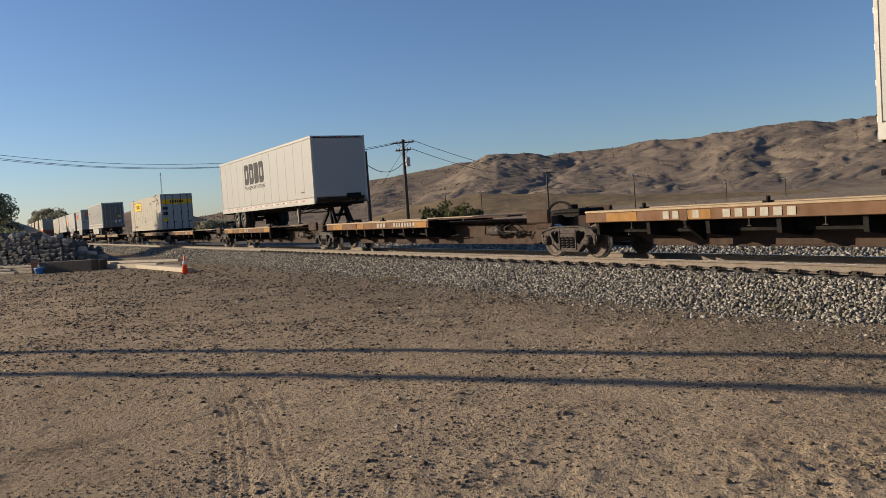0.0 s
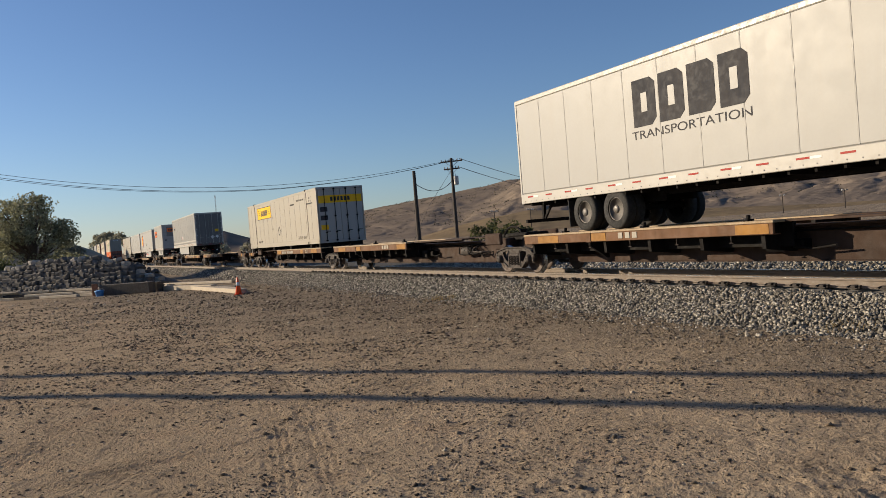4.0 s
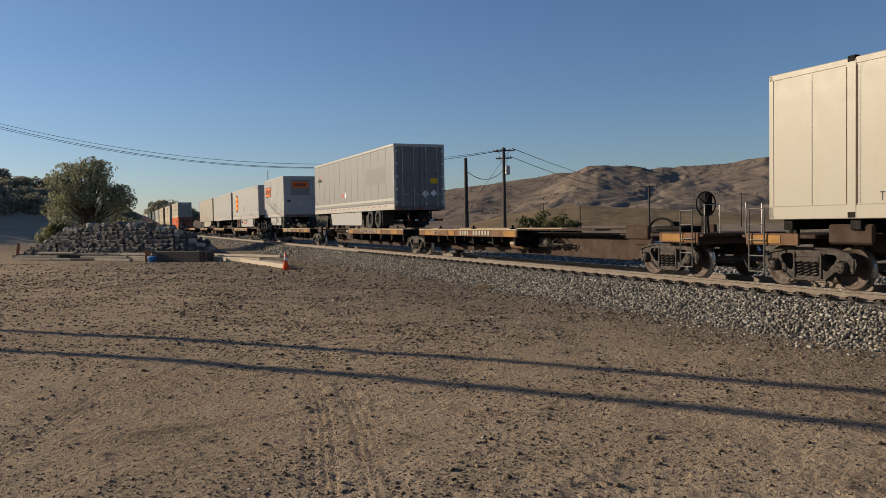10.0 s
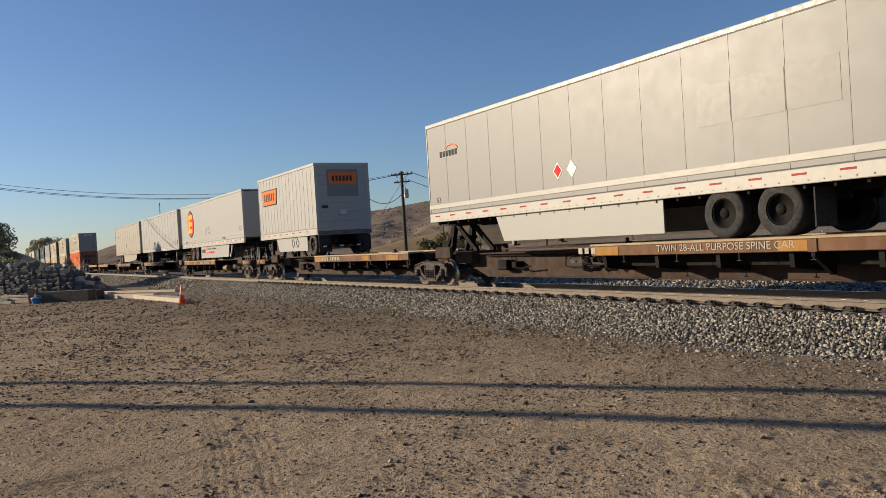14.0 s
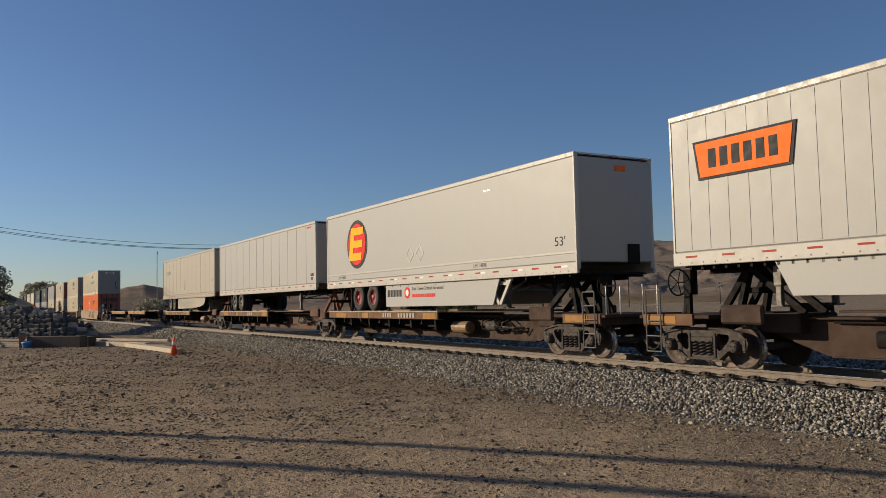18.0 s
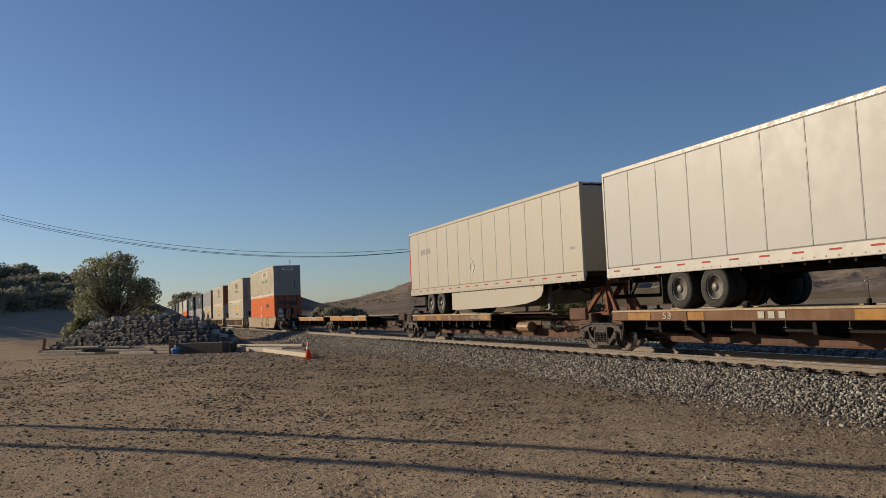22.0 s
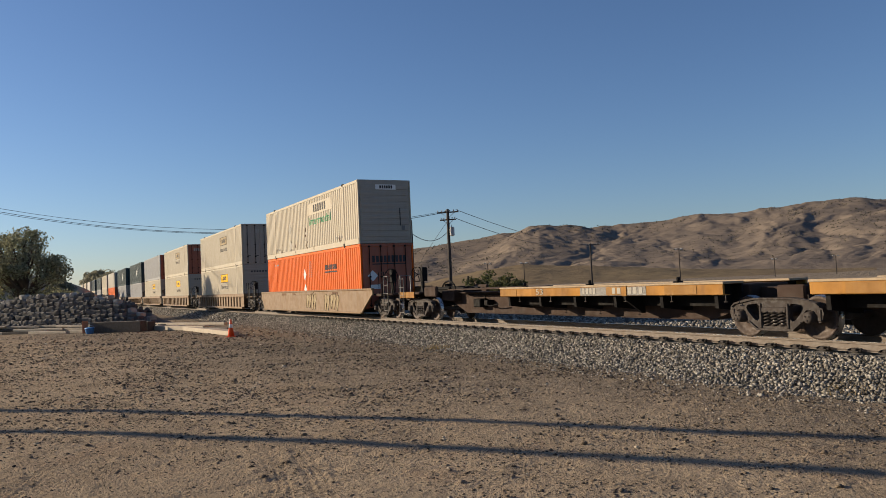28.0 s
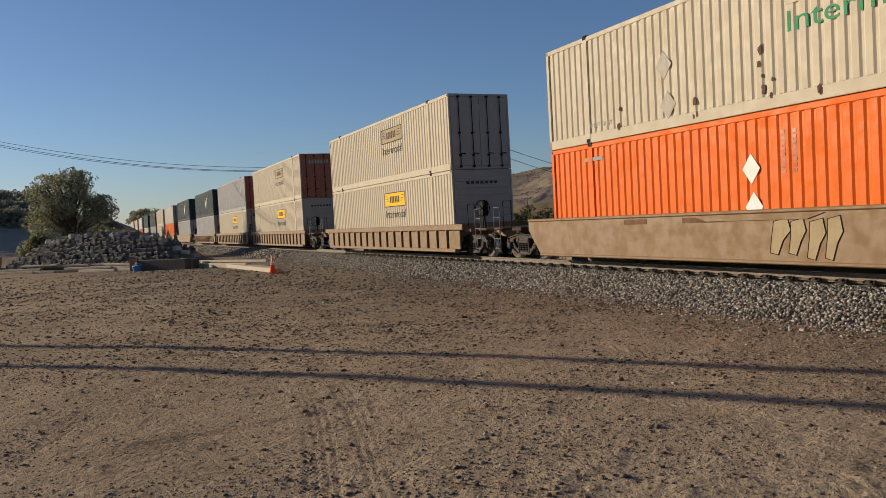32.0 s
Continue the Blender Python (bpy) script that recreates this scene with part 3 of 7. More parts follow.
def ground_height(X, Y):
    near = np.clip(1 - (np.hypot(X, Y - 8) - 14) / 22, 0, 1) * np.clip((Y - 3.2) / 1.1, 0, 1)
    z = (fbm(X * 0.45, Y * 0.45, 3) - 0.5) * 0.05 * near
    z += (fbm(X * 2.2 + 40, Y * 2.2, 4) - 0.5) * 0.022 * near
    z += (fbm(X * 7.0, Y * 7.0 + 13, 3) - 0.5) * 0.016 * near * (0.25 + 1.5 * np.clip(fbm(X * 0.8 + 3, Y * 0.8, 3) * 2 - 0.6, 0, 1))
    z += np.clip(fbm(X * 3.1 + 9, Y * 3.1 + 77, 4) - 0.60, 0, 1) * 0.05 * near
    z += np.clip(fbm(X * 9.0 + 31, Y * 9.0 + 7, 2) - 0.64, 0, 1) * 0.04 * near
    for line in ((-3.1, 10.4, -1.2, 4.6, 0.34, 0.085, 0.020), (-2.7, 10.4, -0.75, 4.6, 0.26, 0.085, 0.020), (-0.7, 10.2, -4.6, 7.0, 0.26, 0.085, 0.020),
                 (-5.6, 10.0, -4.6, 4.6, 0.34, 0.085, 0.020), (1.6, 6.9, 4.4, 5.2, 0.34, 0.085, 0.020), (0.2, 8.8, 3.6, 7.8, 0.26, 0.085, 0.020)):
        z += tyre(X, Y, *line)
    rut = np.exp(-(((X - 3.0) / 1.3) ** 2 + ((Y - 5.8) / 0.8) ** 2))
    z += rut * ((fbm(X * 6, Y * 6, 4) - 0.45) * 0.075 + (fbm(X * 16, Y * 16 + 5, 2) - 0.5) * 0.03)
    return z


def build_ground():
    xs = spread(-4600, -6.2, 5.6, 4600, 0.03, 1.06)
    ys = np.concatenate([spread(-400, 4.4, 9.0, 9.0, 0.027, 1.1)[:-1], spread(9.0, 9.03, 15.5, 4700, 0.05, 1.045)[1:]])
    X, Y = np.meshgrid(xs, ys)
    Z = ground_height(X, Y)
    d = np.hypot(X, Y)
    Z -= np.clip((d - 150) / 400, 0, 1) * 1.5
    tagged(new("ground", grid_mesh("ground", X, Y, Z, "dirt")), "pale packed dirt yard with tyre tracks running out to a dry plain", "ground", kind="structure")


def build_clods():
    rng = np.random.RandomState(3)
    n = 120000
    y = 4.3 + 26 * rng.rand(n) ** 1.35
    x = (rng.rand(n) - 0.5) * (y * 1.5 + 4) - 0.8
    keep = (fbm(x * 0.7, y * 0.7 + 5, 4) > 0.50) | (rng.rand(n) < 0.3)
    keep &= (x * NORMAL.x + y * NORMAL.y) < 11.5
    x, y = x[keep], y[keep]
    size = 0.008 + 0.020 * rng.rand(len(x)) ** 2 + 0.038 * (rng.rand(len(x)) > 0.92) * rng.rand(len(x)) ** 1.6
    size *= np.clip(y / 11, 0.8, 1.6)
    z = ground_height(x, y) + size * 0.05
    me = rocks_mesh("clods", np.stack([x, y, z], -1), size * 1.35, "clod", 4, 0.55, 12, True)
    tagged(new("clods", me), "small clods and pebbles strewn over the packed dirt", "pebbles", kind="stuff")
    n = 16000
    y = 14 + 30 * rng.rand(n)
    x = -4 - y * 0.15 + (rng.rand(n) - 0.5) * (y * 1.2 + 6)
    keep = ((x * NORMAL.x + y * NORMAL.y) < 11.3) & ((fbm(x * 0.3, y * 0.3 + 5, 4) > 0.46) | (rng.rand(n) < 0.3))
    x, y = x[keep], y[keep]
    size = (0.022 + 0.05 * rng.rand(len(x)) ** 2) * np.clip(y / 22, 0.8, 1.6)
    me = rocks_mesh("gravel", np.stack([x, y, ground_height(x, y) + size * 0.05], -1), size * 1.3, "clod", 6, 0.6, 12, True)
    tagged(new("gravel", me), "loose gravel and clods farther out on the dirt", "gravel", kind="stuff")
    # a few larger clods that cast long shadows
    for k in range(40):
        yy = 4.6 + 9.0 * rng.rand()
        xx = (rng.rand() - 0.5) * (yy * 1.15) - 0.4
        s = 0.045 + 0.04 * rng.rand()
        c = np.array([[0, 0, s * 0.2], [s * 0.35, s * 0.1, s * 0.1], [-s * 0.3, 0.1 * s, s * 0.08]])
        me = rocks_mesh("clod", c, np.array([s, s * 0.6, s * 0.5]), "clod", 100 + k, 0.6)
        ob = new("clod", me)
        ob.matrix_basis = pose(xx, yy, float(ground_height(np.array([xx]), np.array([yy]))[0]))
        tagged(ob, "dry lump of pale earth lying on the dirt", "clod", "clods on the dirt")


# ---- track ----
def ballast_top(y):
    """Height of the stone bed, from the rail's top, across the track; the camera's side is at negative y."""
    a = np.abs(y)
    return np.where(a < 1.45, -0.22, np.where(a < 2.9, -0.22 - (a - 1.45) * 0.297, -0.65 - (a - 2.9) * 0.1))


def build_track():
    bed = thing("track_bed", "grey crushed-stone ballast bed under the railway track", "ballast", TRACK, kind="structure")
    xs = spread(-1500, -60, 20, 400, 0.35, 1.12)
    yy = np.concatenate([np.linspace(-3.2, -1.4, 13), [-1.2, -0.8, 0, 0.8, 1.2], np.linspace(1.4, 3.6, 10)])
    X, Y = np.meshgrid(xs, yy)
    Z = ballast_top(Y) - 0.03 + (fbm(X * 1.3, Y * 1.3, 3) - 0.5) * 0.06 - 0.25 * (np.abs(Y) > 3.1)
    # the strip between the rails is painted dark to deepen the train's shade
    for lo, hi, m in ((0, 15, "ballast"), (14, 17, "shaded_ballast"), (16, 28, "ballast")):
        part("ballast_bed", grid_mesh("ballast_bed", X[lo:hi], Y[lo:hi], Z[lo:hi], m), "", bed)
    rng = np.random.RandomState(11)

    def stones(n, x0, x1, lo, hi, seed, y0=-3.15, y1=-0.87):
        x, y = x0 + (x1 - x0) * rng.rand(n), y0 + (y1 - y0) * rng.rand(n)
        y -= 0.25 * (fbm(x * 0.8, y * 0 + 3, 2) - 0.5) * (y < -2.6)
        z = ballast_top(y) + 0.03 * (rng.rand(n) - 0.6) - 0.03 * (np.abs(y) < 1.1)
        return rocks_mesh("ballast_stones", np.stack([x, y, z], -1), (lo + (hi - lo) * rng.rand(n)) * 1.1, "ballast", seed, 0.9, 14, True)

    for k, (n, x0, x1, lo, hi) in enumerate(((24000, -24, -4, 0.035, 0.078), (17000, -52, -24, 0.045, 0.095), (7000, -110, -52, 0.08, 0.16))):
        ob = part("ballast_stones", stones(n, x0, x1, lo, hi, 20 + k), "", bed)
        tagged(ob, kind="stuff")
    ob = part("ballast_stones", stones(4500, -30, -4, 0.06, 0.11, 30, 0.95, 3.3), "", bed)
    tagged(ob, kind="stuff")
    n = 15000
    x, y = -4 - 46 * rng.rand(n) ** 1.2, 3.4 + 9.5 * rng.rand(n)
    me = rocks_mesh("verge_stones", np.stack([x, y, -RAIL_Z + 0.05 + 0.05 * rng.rand(n)], -1), 0.07 + 0.08 * rng.rand(n), "ballast", 43, 0.9, 14, True)
    tagged(part("ballast_stones", me, "", bed), kind="stuff")
    # a gravel verge behind the track
    X, Y = np.meshgrid(spread(-300, -60, 20, 60, 0.6, 1.12), np.linspace(3.3, 17.0, 16))
    edge = np.clip((17.0 - Y) / 0.9, 0, 1) * np.clip((Y - 3.3) / 0.4, 0, 1)
    part("gravel_verge", grid_mesh("gravel_verge", X, Y, -RAIL_Z - 0.03 + edge * (0.05 + 0.04 * fbm(X * 1.2, Y * 1.2, 3)), "ballast"), "", bed)
    # stones that rolled out on to the dirt
    n = 2500
    x, y = -3 - 60 * rng.rand(n), -3.1 - 0.9 * rng.rand(n) ** 2
    me = rocks_mesh("loose_stones", np.stack([x, y, np.full(n, -RAIL_Z + 0.005)], -1), 0.03 + 0.06 * rng.rand(n), "ballast", 41, 0.8)
    tagged(part("ballast_stones", me, "", bed), kind="stuff")

    track = thing("railway_track", "single railway track of worn steel rails on concrete ties", "railway track", TRACK, kind="structure")
    prof = [(-0.075, -0.18), (0.075, -0.18), (0.075, -0.168), (0.012, -0.145), (0.010, -0.048), (0.036, -0.038), (0.036, -0.006), (0.028, 0.0), (-0.028, 0.0), (-0.036, -0.006), (-0.036, -0.038), (-0.010, -0.048), (-0.012, -0.145), (-0.075, -0.168)]
    for y in (-0.7535, 0.7535):
        b = Build().prism([(y + p, z) for p, z in prof], -1400, 300, "x")
        r = part("rail", b, "rail_side", track, "steel rail with a rust-brown web")
        part("running_surface", Build().box(-1400, 300, y - 0.024, y + 0.024, -0.002, 0.002), "rail_top", r, "polished running surface")
    tie = Build()
    tie.prism([(-0.14, -0.40), (0.14, -0.40), (0.12, -0.195), (-0.12, -0.195)], -1.3, 1.3, "y")
    tie_mesh = tie.mesh("tie", ["concrete"])
    clip = Build()
    clip.box(-0.10, 0.10, -0.07, 0.06, 0, 0.022, 0.006).tube([(-0.12, -0.05, 0.03), (-0.10, 0.035, 0.052), (0.0, 0.05, 0.06), (0.10, 0.035, 0.052), (0.12, -0.05, 0.03)], 0.02, 6)
    clip.box(-0.05, 0.05, -0.06, 0.06, 0.018, 0.066, 0.01)
    clip_mesh = clip.mesh("rail_clip", ["clip_iron"])
    for k in range(230):
        x = -3.4 - 0.62 * k + 6.2
        t = part("tie", tie_mesh, "", track, at=pose(x + 0.015 * math.sin(k * 2.3), 0, 0, 0, 0, 0.4 * math.sin(k * 1.7)))
        if k < 75:
            for y in (-0.90, -0.63):
                part("rail_clip", clip_mesh, "", t, at=pose(0, y, -0.175, 0, 0, 0 if y < -0.8 else 180))


build_ground()
build_track()
build_clods()


# ---- the train ----
SPEED = 7.275
RIDERS = []   # things that ride past, with their place up the track at the start
ROLLERS = []  # wheelsets and the radius they roll on


def rides(ob, q):
    RIDERS.append((ob, q))
    return ob


def wheelset_mesh():
    b = Build()
    for s in (-1, 1):
        y = s * 0.7535
        o = s
        b.lathe([(y - o * 0.075, 0.36), (y - o * 0.072, 0.445), (y - o * 0.045, 0.448), (y - o * 0.035, 0.425), (y + o * 0.065, 0.418), (y + o * 0.07, 0.37),
                 (y + o * 0.03, 0.345), (y + o * 0.012, 0.20), (y + o * 0.05, 0.14), (y + o * 0.06, 0.10), (y + o * 0.06, 0.07)][::s], (0, 0, 0), 28)
        b.lathe([(y - o * 0.072, 0.4465), (y - o * 0.045, 0.4505), (y - o * 0.034, 0.4275), (y + o * 0.062, 0.4205)][::s], (0, 0, 0), 28, 1, False)
        for k in range(4):
            a = k * math.pi / 2 + 0.3
            b.box(0.09 * math.cos(a) - 0.012, 0.09 * math.cos(a) + 0.012, y + o * 0.05, y + o * 0.085, 0.09 * math.sin(a) - 0.012, 0.09 * math.sin(a) + 0.012)
    b.lathe([(-1.0, 0.075), (-0.7, 0.08), (0.7, 0.08), (1.0, 0.075)], (0, 0, 0), 12)
    return b.mesh("wheelset", ["wheel_iron", "wheel_tread"], True)


def plate(b, outline, holes, y0, y1):
    """A flat casting in the xz plane with holes right through it, from y0 to y1."""
    bm = bmesh.new()
    loops = [outline] + holes
    edges = []
    for loop in loops:
        vs = [bm.verts.new((x, 0, z)) for x, z in loop]
        edges += [bm.edges.new((p, q)) for p, q in zip(vs, vs[1:] + vs[:1])]
    bmesh.ops.triangle_fill(bm, use_beauty=True, use_dissolve=False, edges=edges)
    bm.verts.index_update()
    flat = [(v.co.x, v.co.z) for v in bm.verts]
    tris = []
    for f in bm.faces:
        ids = [v.index for v in f.verts]
        tris.append(ids if f.normal.y < 0 else ids[::-1])
    bm.free()
    k, n = len(b.v), len(flat)
    b.v += [(x, y0, z) for x, z in flat] + [(x, y1, z) for x, z in flat]
    fs = [tuple(t) for t in tris] + [tuple(i + n for i in t[::-1]) for t in tris]
    at = 0
    for loop in loops:
        c = len(loop)
        fs += [(at + i, at + i + n, at + (i + 1) % c + n, at + (i + 1) % c) for i in range(c)]
        at += c
    b.f += [tuple(k + i for i in f) for f in fs]
    b.m += [0] * len(fs)


def sideframe(b, y):
    """A cast truck sideframe: arched top, bearing jaws at its ends, two windows and the spring pocket."""
    half = [(0.50, 0.845), (0.80, 0.805), (1.08, 0.735), (1.19, 0.64), (1.225, 0.50), (1.17, 0.33), (1.09, 0.31), (1.05, 0.40), (1.03, 0.53), (0.98, 0.575), (0.82, 0.575),
            (0.77, 0.53), (0.755, 0.36), (0.68, 0.29), (0.47, 0.135), (0.40, 0.11)]
    window = [(0.40, 0.66), (0.45, 0.715), (0.70, 0.69), (0.75, 0.63), (0.70, 0.53), (0.53, 0.35), (0.45, 0.325), (0.40, 0.38)]
    pocket = [(-0.31, 0.64), (0.31, 0.64), (0.31, 0.22), (-0.31, 0.22)]
    half, window, pocket = ([(x * 0.92, 0.06 + z * 0.90) for x, z in q] for q in (half, window, pocket))
    plate(b, half + [(-x, z) for x, z in half[::-1]], [window, [(-x, z) for x, z in window[::-1]], pocket], y - 0.05, y + 0.05)
    top = [(-1.16, 0.655), (-1.06, 0.735), (-0.50, 0.845), (0.50, 0.845), (1.06, 0.735), (1.16, 0.655), (1.15, 0.63), (1.05, 0.70), (0.50, 0.805), (-0.50, 0.805), (-1.05, 0.70), (-1.15, 0.63)]
    low = [(-0.70, 0.305), (-0.46, 0.115), (0.46, 0.115), (0.70, 0.305), (0.67, 0.325), (0.44, 0.16), (-0.44, 0.16), (-0.67, 0.325)]
    for lip in (top, low):
        plate(b, [(x * 0.92, 0.06 + z * 0.90) for x, z in lip], [], y - 0.085, y + 0.085)
    for s in (-1, 1):
        b.box(s * 0.327 - 0.03, s * 0.327 + 0.03, y - 0.075, y + 0.075, 0.21, 0.71, 0.012)
        b.box(s * 1.04 - 0.05, s * 1.04 + 0.05, y - 0.07, y + 0.07, 0.36, 0.60, 0.02)
    b.box(-0.30, 0.30, y - 0.075, y + 0.075, 0.52, 0.63, 0.02)


WHEELSET = wheelset_mesh()
_b = Build()
sideframe(_b, -1.0)
sideframe(_b, 1.0)
_b.box(-0.24, 0.24, -1.06, 1.06, 0.50, 0.64, 0.03).lathe([(-0.2, 0.2), (0.2, 0.2)], (0, 0, 0.66), 12)
TRUCK = _b.mesh("truck", ["truck_iron"])
_b = Build()
for _y in (-1.0,):
    for _x in (0.0,):
        _p = [(_x + 0.075 * math.cos(a), _y - 0.01 + 0.075 * math.sin(a), 0.235 + 0.32 * a / (2 * math.pi * 5)) for a in np.linspace(0, 2 * math.pi * 5, 46)]
        _b.tube(_p, 0.017, 5)
SPRINGS = _b.mesh("spring", ["truck_iron"], True)
_b = Build()
_b.lathe([(-0.13, 0.03), (-0.13, 0.085), (-0.10, 0.11), (0.02, 0.13), (0.06, 0.13)], (0, -1.03, 0), 16)
for _k in range(3):
    _a = _k * 2.094 + 0.5
    _b.lathe([(-1.175, 0.014), (-1.15, 0.014)], (0.05 * math.cos(_a), 0, 0.05 * math.sin(_a)), 6)
BEARING = _b.mesh("bearing_cap", ["truck_iron"], True)


def truck(parent, x, roll=True):
    t = part("truck", TRUCK, "", parent, "rust-brown cast truck with two wheelsets", pose(x, 0, 0))
    for dx in (-0.18, 0.0, 0.18):
        part("spring", SPRINGS, "", t, at=pose(dx, 0, 0))
    for dx in (-0.84, 0.84):
        w = part("wheelset", WHEELSET, "", t, at=pose(dx, 0, 0.42))
        part("bearing_cap", BEARING, "", t, at=pose(dx, 0, 0.44))
        if roll:
            ROLLERS.append((w, dx))
    return t


def patch(parent, name, x0, x1, z0, z1, mat, y=-1.305, label=""):
    return part(name, Build().box(x0, x1, y - 0.003, y + 0.004, z0, z1), mat, parent, label)


def bars(parent, name, x0, x1, z0, z1, mat, n, y=-1.305, gap=0.25):
    """Unreadable characters as upright bars."""
    w = (x1 - x0) / n
    for k in range(n):
        part(name, Build().box(x0 + k * w + w * gap / 2, x0 + (k + 1) * w - w * gap / 2, y - 0.003, y + 0.004, z0, z1), mat, parent)


def words(parent, text, x, z, height, mat, y=-1.305, width=None, slant=0):
    me = lettering(text, height, mat)
    k = 1.0
    if width:
        xs = [v.co.x for v in me.vertices]
        k = width / (max(xs) - min(xs))
    ob = part("lettering", me, "", parent, at=pose(x, y, z) @ Matrix.Diagonal((k, 1, 1, 1)))
    return ob


def coupler(parent, x, s):
    b = Build()
    b.box(min(x, x + s * 0.55), max(x, x + s * 0.55), -0.09, 0.09, 0.38, 0.58, 0.03)
    b.box(min(x + s * 0.5, x + s * 0.78), max(x + s * 0.5, x + s * 0.78), -0.18, 0.14, 0.32, 0.66, 0.05)
    part("coupler", b, "truck_iron", parent)
    hose = [(x + s * 0.25, -0.3, 0.55), (x + s * 0.45, -0.34, 0.30), (x + s * 0.65, -0.32, 0.22), (x + s * 0.8, -0.2, 0.30)]
    part("air_hose", Build().tube(hose, 0.025, 6), "rubber", parent)


def ladder(parent, x, z0, z1, y=-1.28, w=0.42, mat="hub_steel"):
    b = Build()
    for dx in (0, w):
        b.tube([(x + dx, y, z0), (x + dx, y, z1)], 0.018, 6)
    n = max(2, round((z1 - z0) / 0.33))
    for k in range(n + 1):
        z = z0 + (z1 - z0) * k / n
        b.tube([(x, y, z), (x + w, y, z)], 0.014, 6)
    return part("ladder", b, mat, parent)


def brake_stand(parent, x, s, y=-0.55):
    b = Build()
    b.bar((x, y, 1.05), (x, y, 2.0), 0.10).bar((x + s * 0.14, y, 1.05), (x + s * 0.05, y, 1.75), 0.06)
    b.box(x - 0.12, x + 0.12, y - 0.06, y + 0.16, 1.5, 2.05, 0.02)
    st = part("brake_stand", b, "black_steel", parent)
    ring = [(x + s * 0.20, y - 0.12 + 0.29 * math.cos(a), 1.78 + 0.29 * math.sin(a)) for a in np.linspace(0, 2 * math.pi, 25)]
    b = Build().tube(ring, 0.018, 6)
    for a in np.linspace(0, 2 * math.pi, 6)[:-1]:
        b.tube([(x + s * 0.20, y - 0.12, 1.78), (x + s * 0.20, y - 0.12 + 0.29 * math.cos(a), 1.78 + 0.29 * math.sin(a))], 0.012, 5)
    part("brake_wheel", b, "black_steel", st, "black spoked hand-brake wheel")


def hitch(parent, x, s, up=True, mat="black_steel"):
    """A trailer hitch; s points to the truck's end of the car."""
    base = part("trailer_hitch", Build().box(x - 0.5, x + 0.5, -0.42, 0.42, 1.0, 1.12, 0.02), mat, parent, ("raised rusty red trailer hitch" if mat == "rust_red" else "raised black steel trailer hitch") if up else "folded black steel trailer hitch")

    def piece(name, b):
        part(name, b, mat, base)

    if up:
        for y in (-0.40, 0.40):
            piece("hitch_leg", Build().bar((x + s * 0.30, y, 1.08), (x + s * 0.06, y * 0.85, 2.02), 0.16, 0.10))
            piece("strut", Build().bar((x - s * 0.05, y * 0.8, 1.95), (x - s * 1.15, y * 0.8, 1.10), 0.10, 0.14))
            piece("hitch_leg", Build().bar((x + s * 0.75, y, 1.08), (x + s * 0.12, y * 0.85, 1.98), 0.12, 0.12))
        piece("head_plate", Build().box(x - 0.42, x + 0.42, -0.46, 0.46, 1.98, 2.09, 0.03))
        piece("cross_tie", Build().box(x - 0.15, x + 0.15, -0.35, 0.35, 1.5, 1.62, 0.02))
    else:
        piece("head_plate", Build().box(x - 0.55, x + 0.55, -0.44, 0.44, 1.12, 1.24, 0.04))
        for y in (-0.3, 0.3):
            piece("strut", Build().bar((x - s * 1.5, y, 1.14), (x, y, 1.20), 0.12))
        piece("lock", Build().box(x - 0.10, x + 0.10, -0.30, -0.10, 1.2, 1.36, 0.02))
        arch = [(x - s * (0.35 + 0.55 * math.cos(a)), -0.36, 1.12 + 0.33 * math.sin(a)) for a in np.linspace(0, math.pi, 11)]
        piece("cable_arch", Build().tube(arch, 0.035, 6))


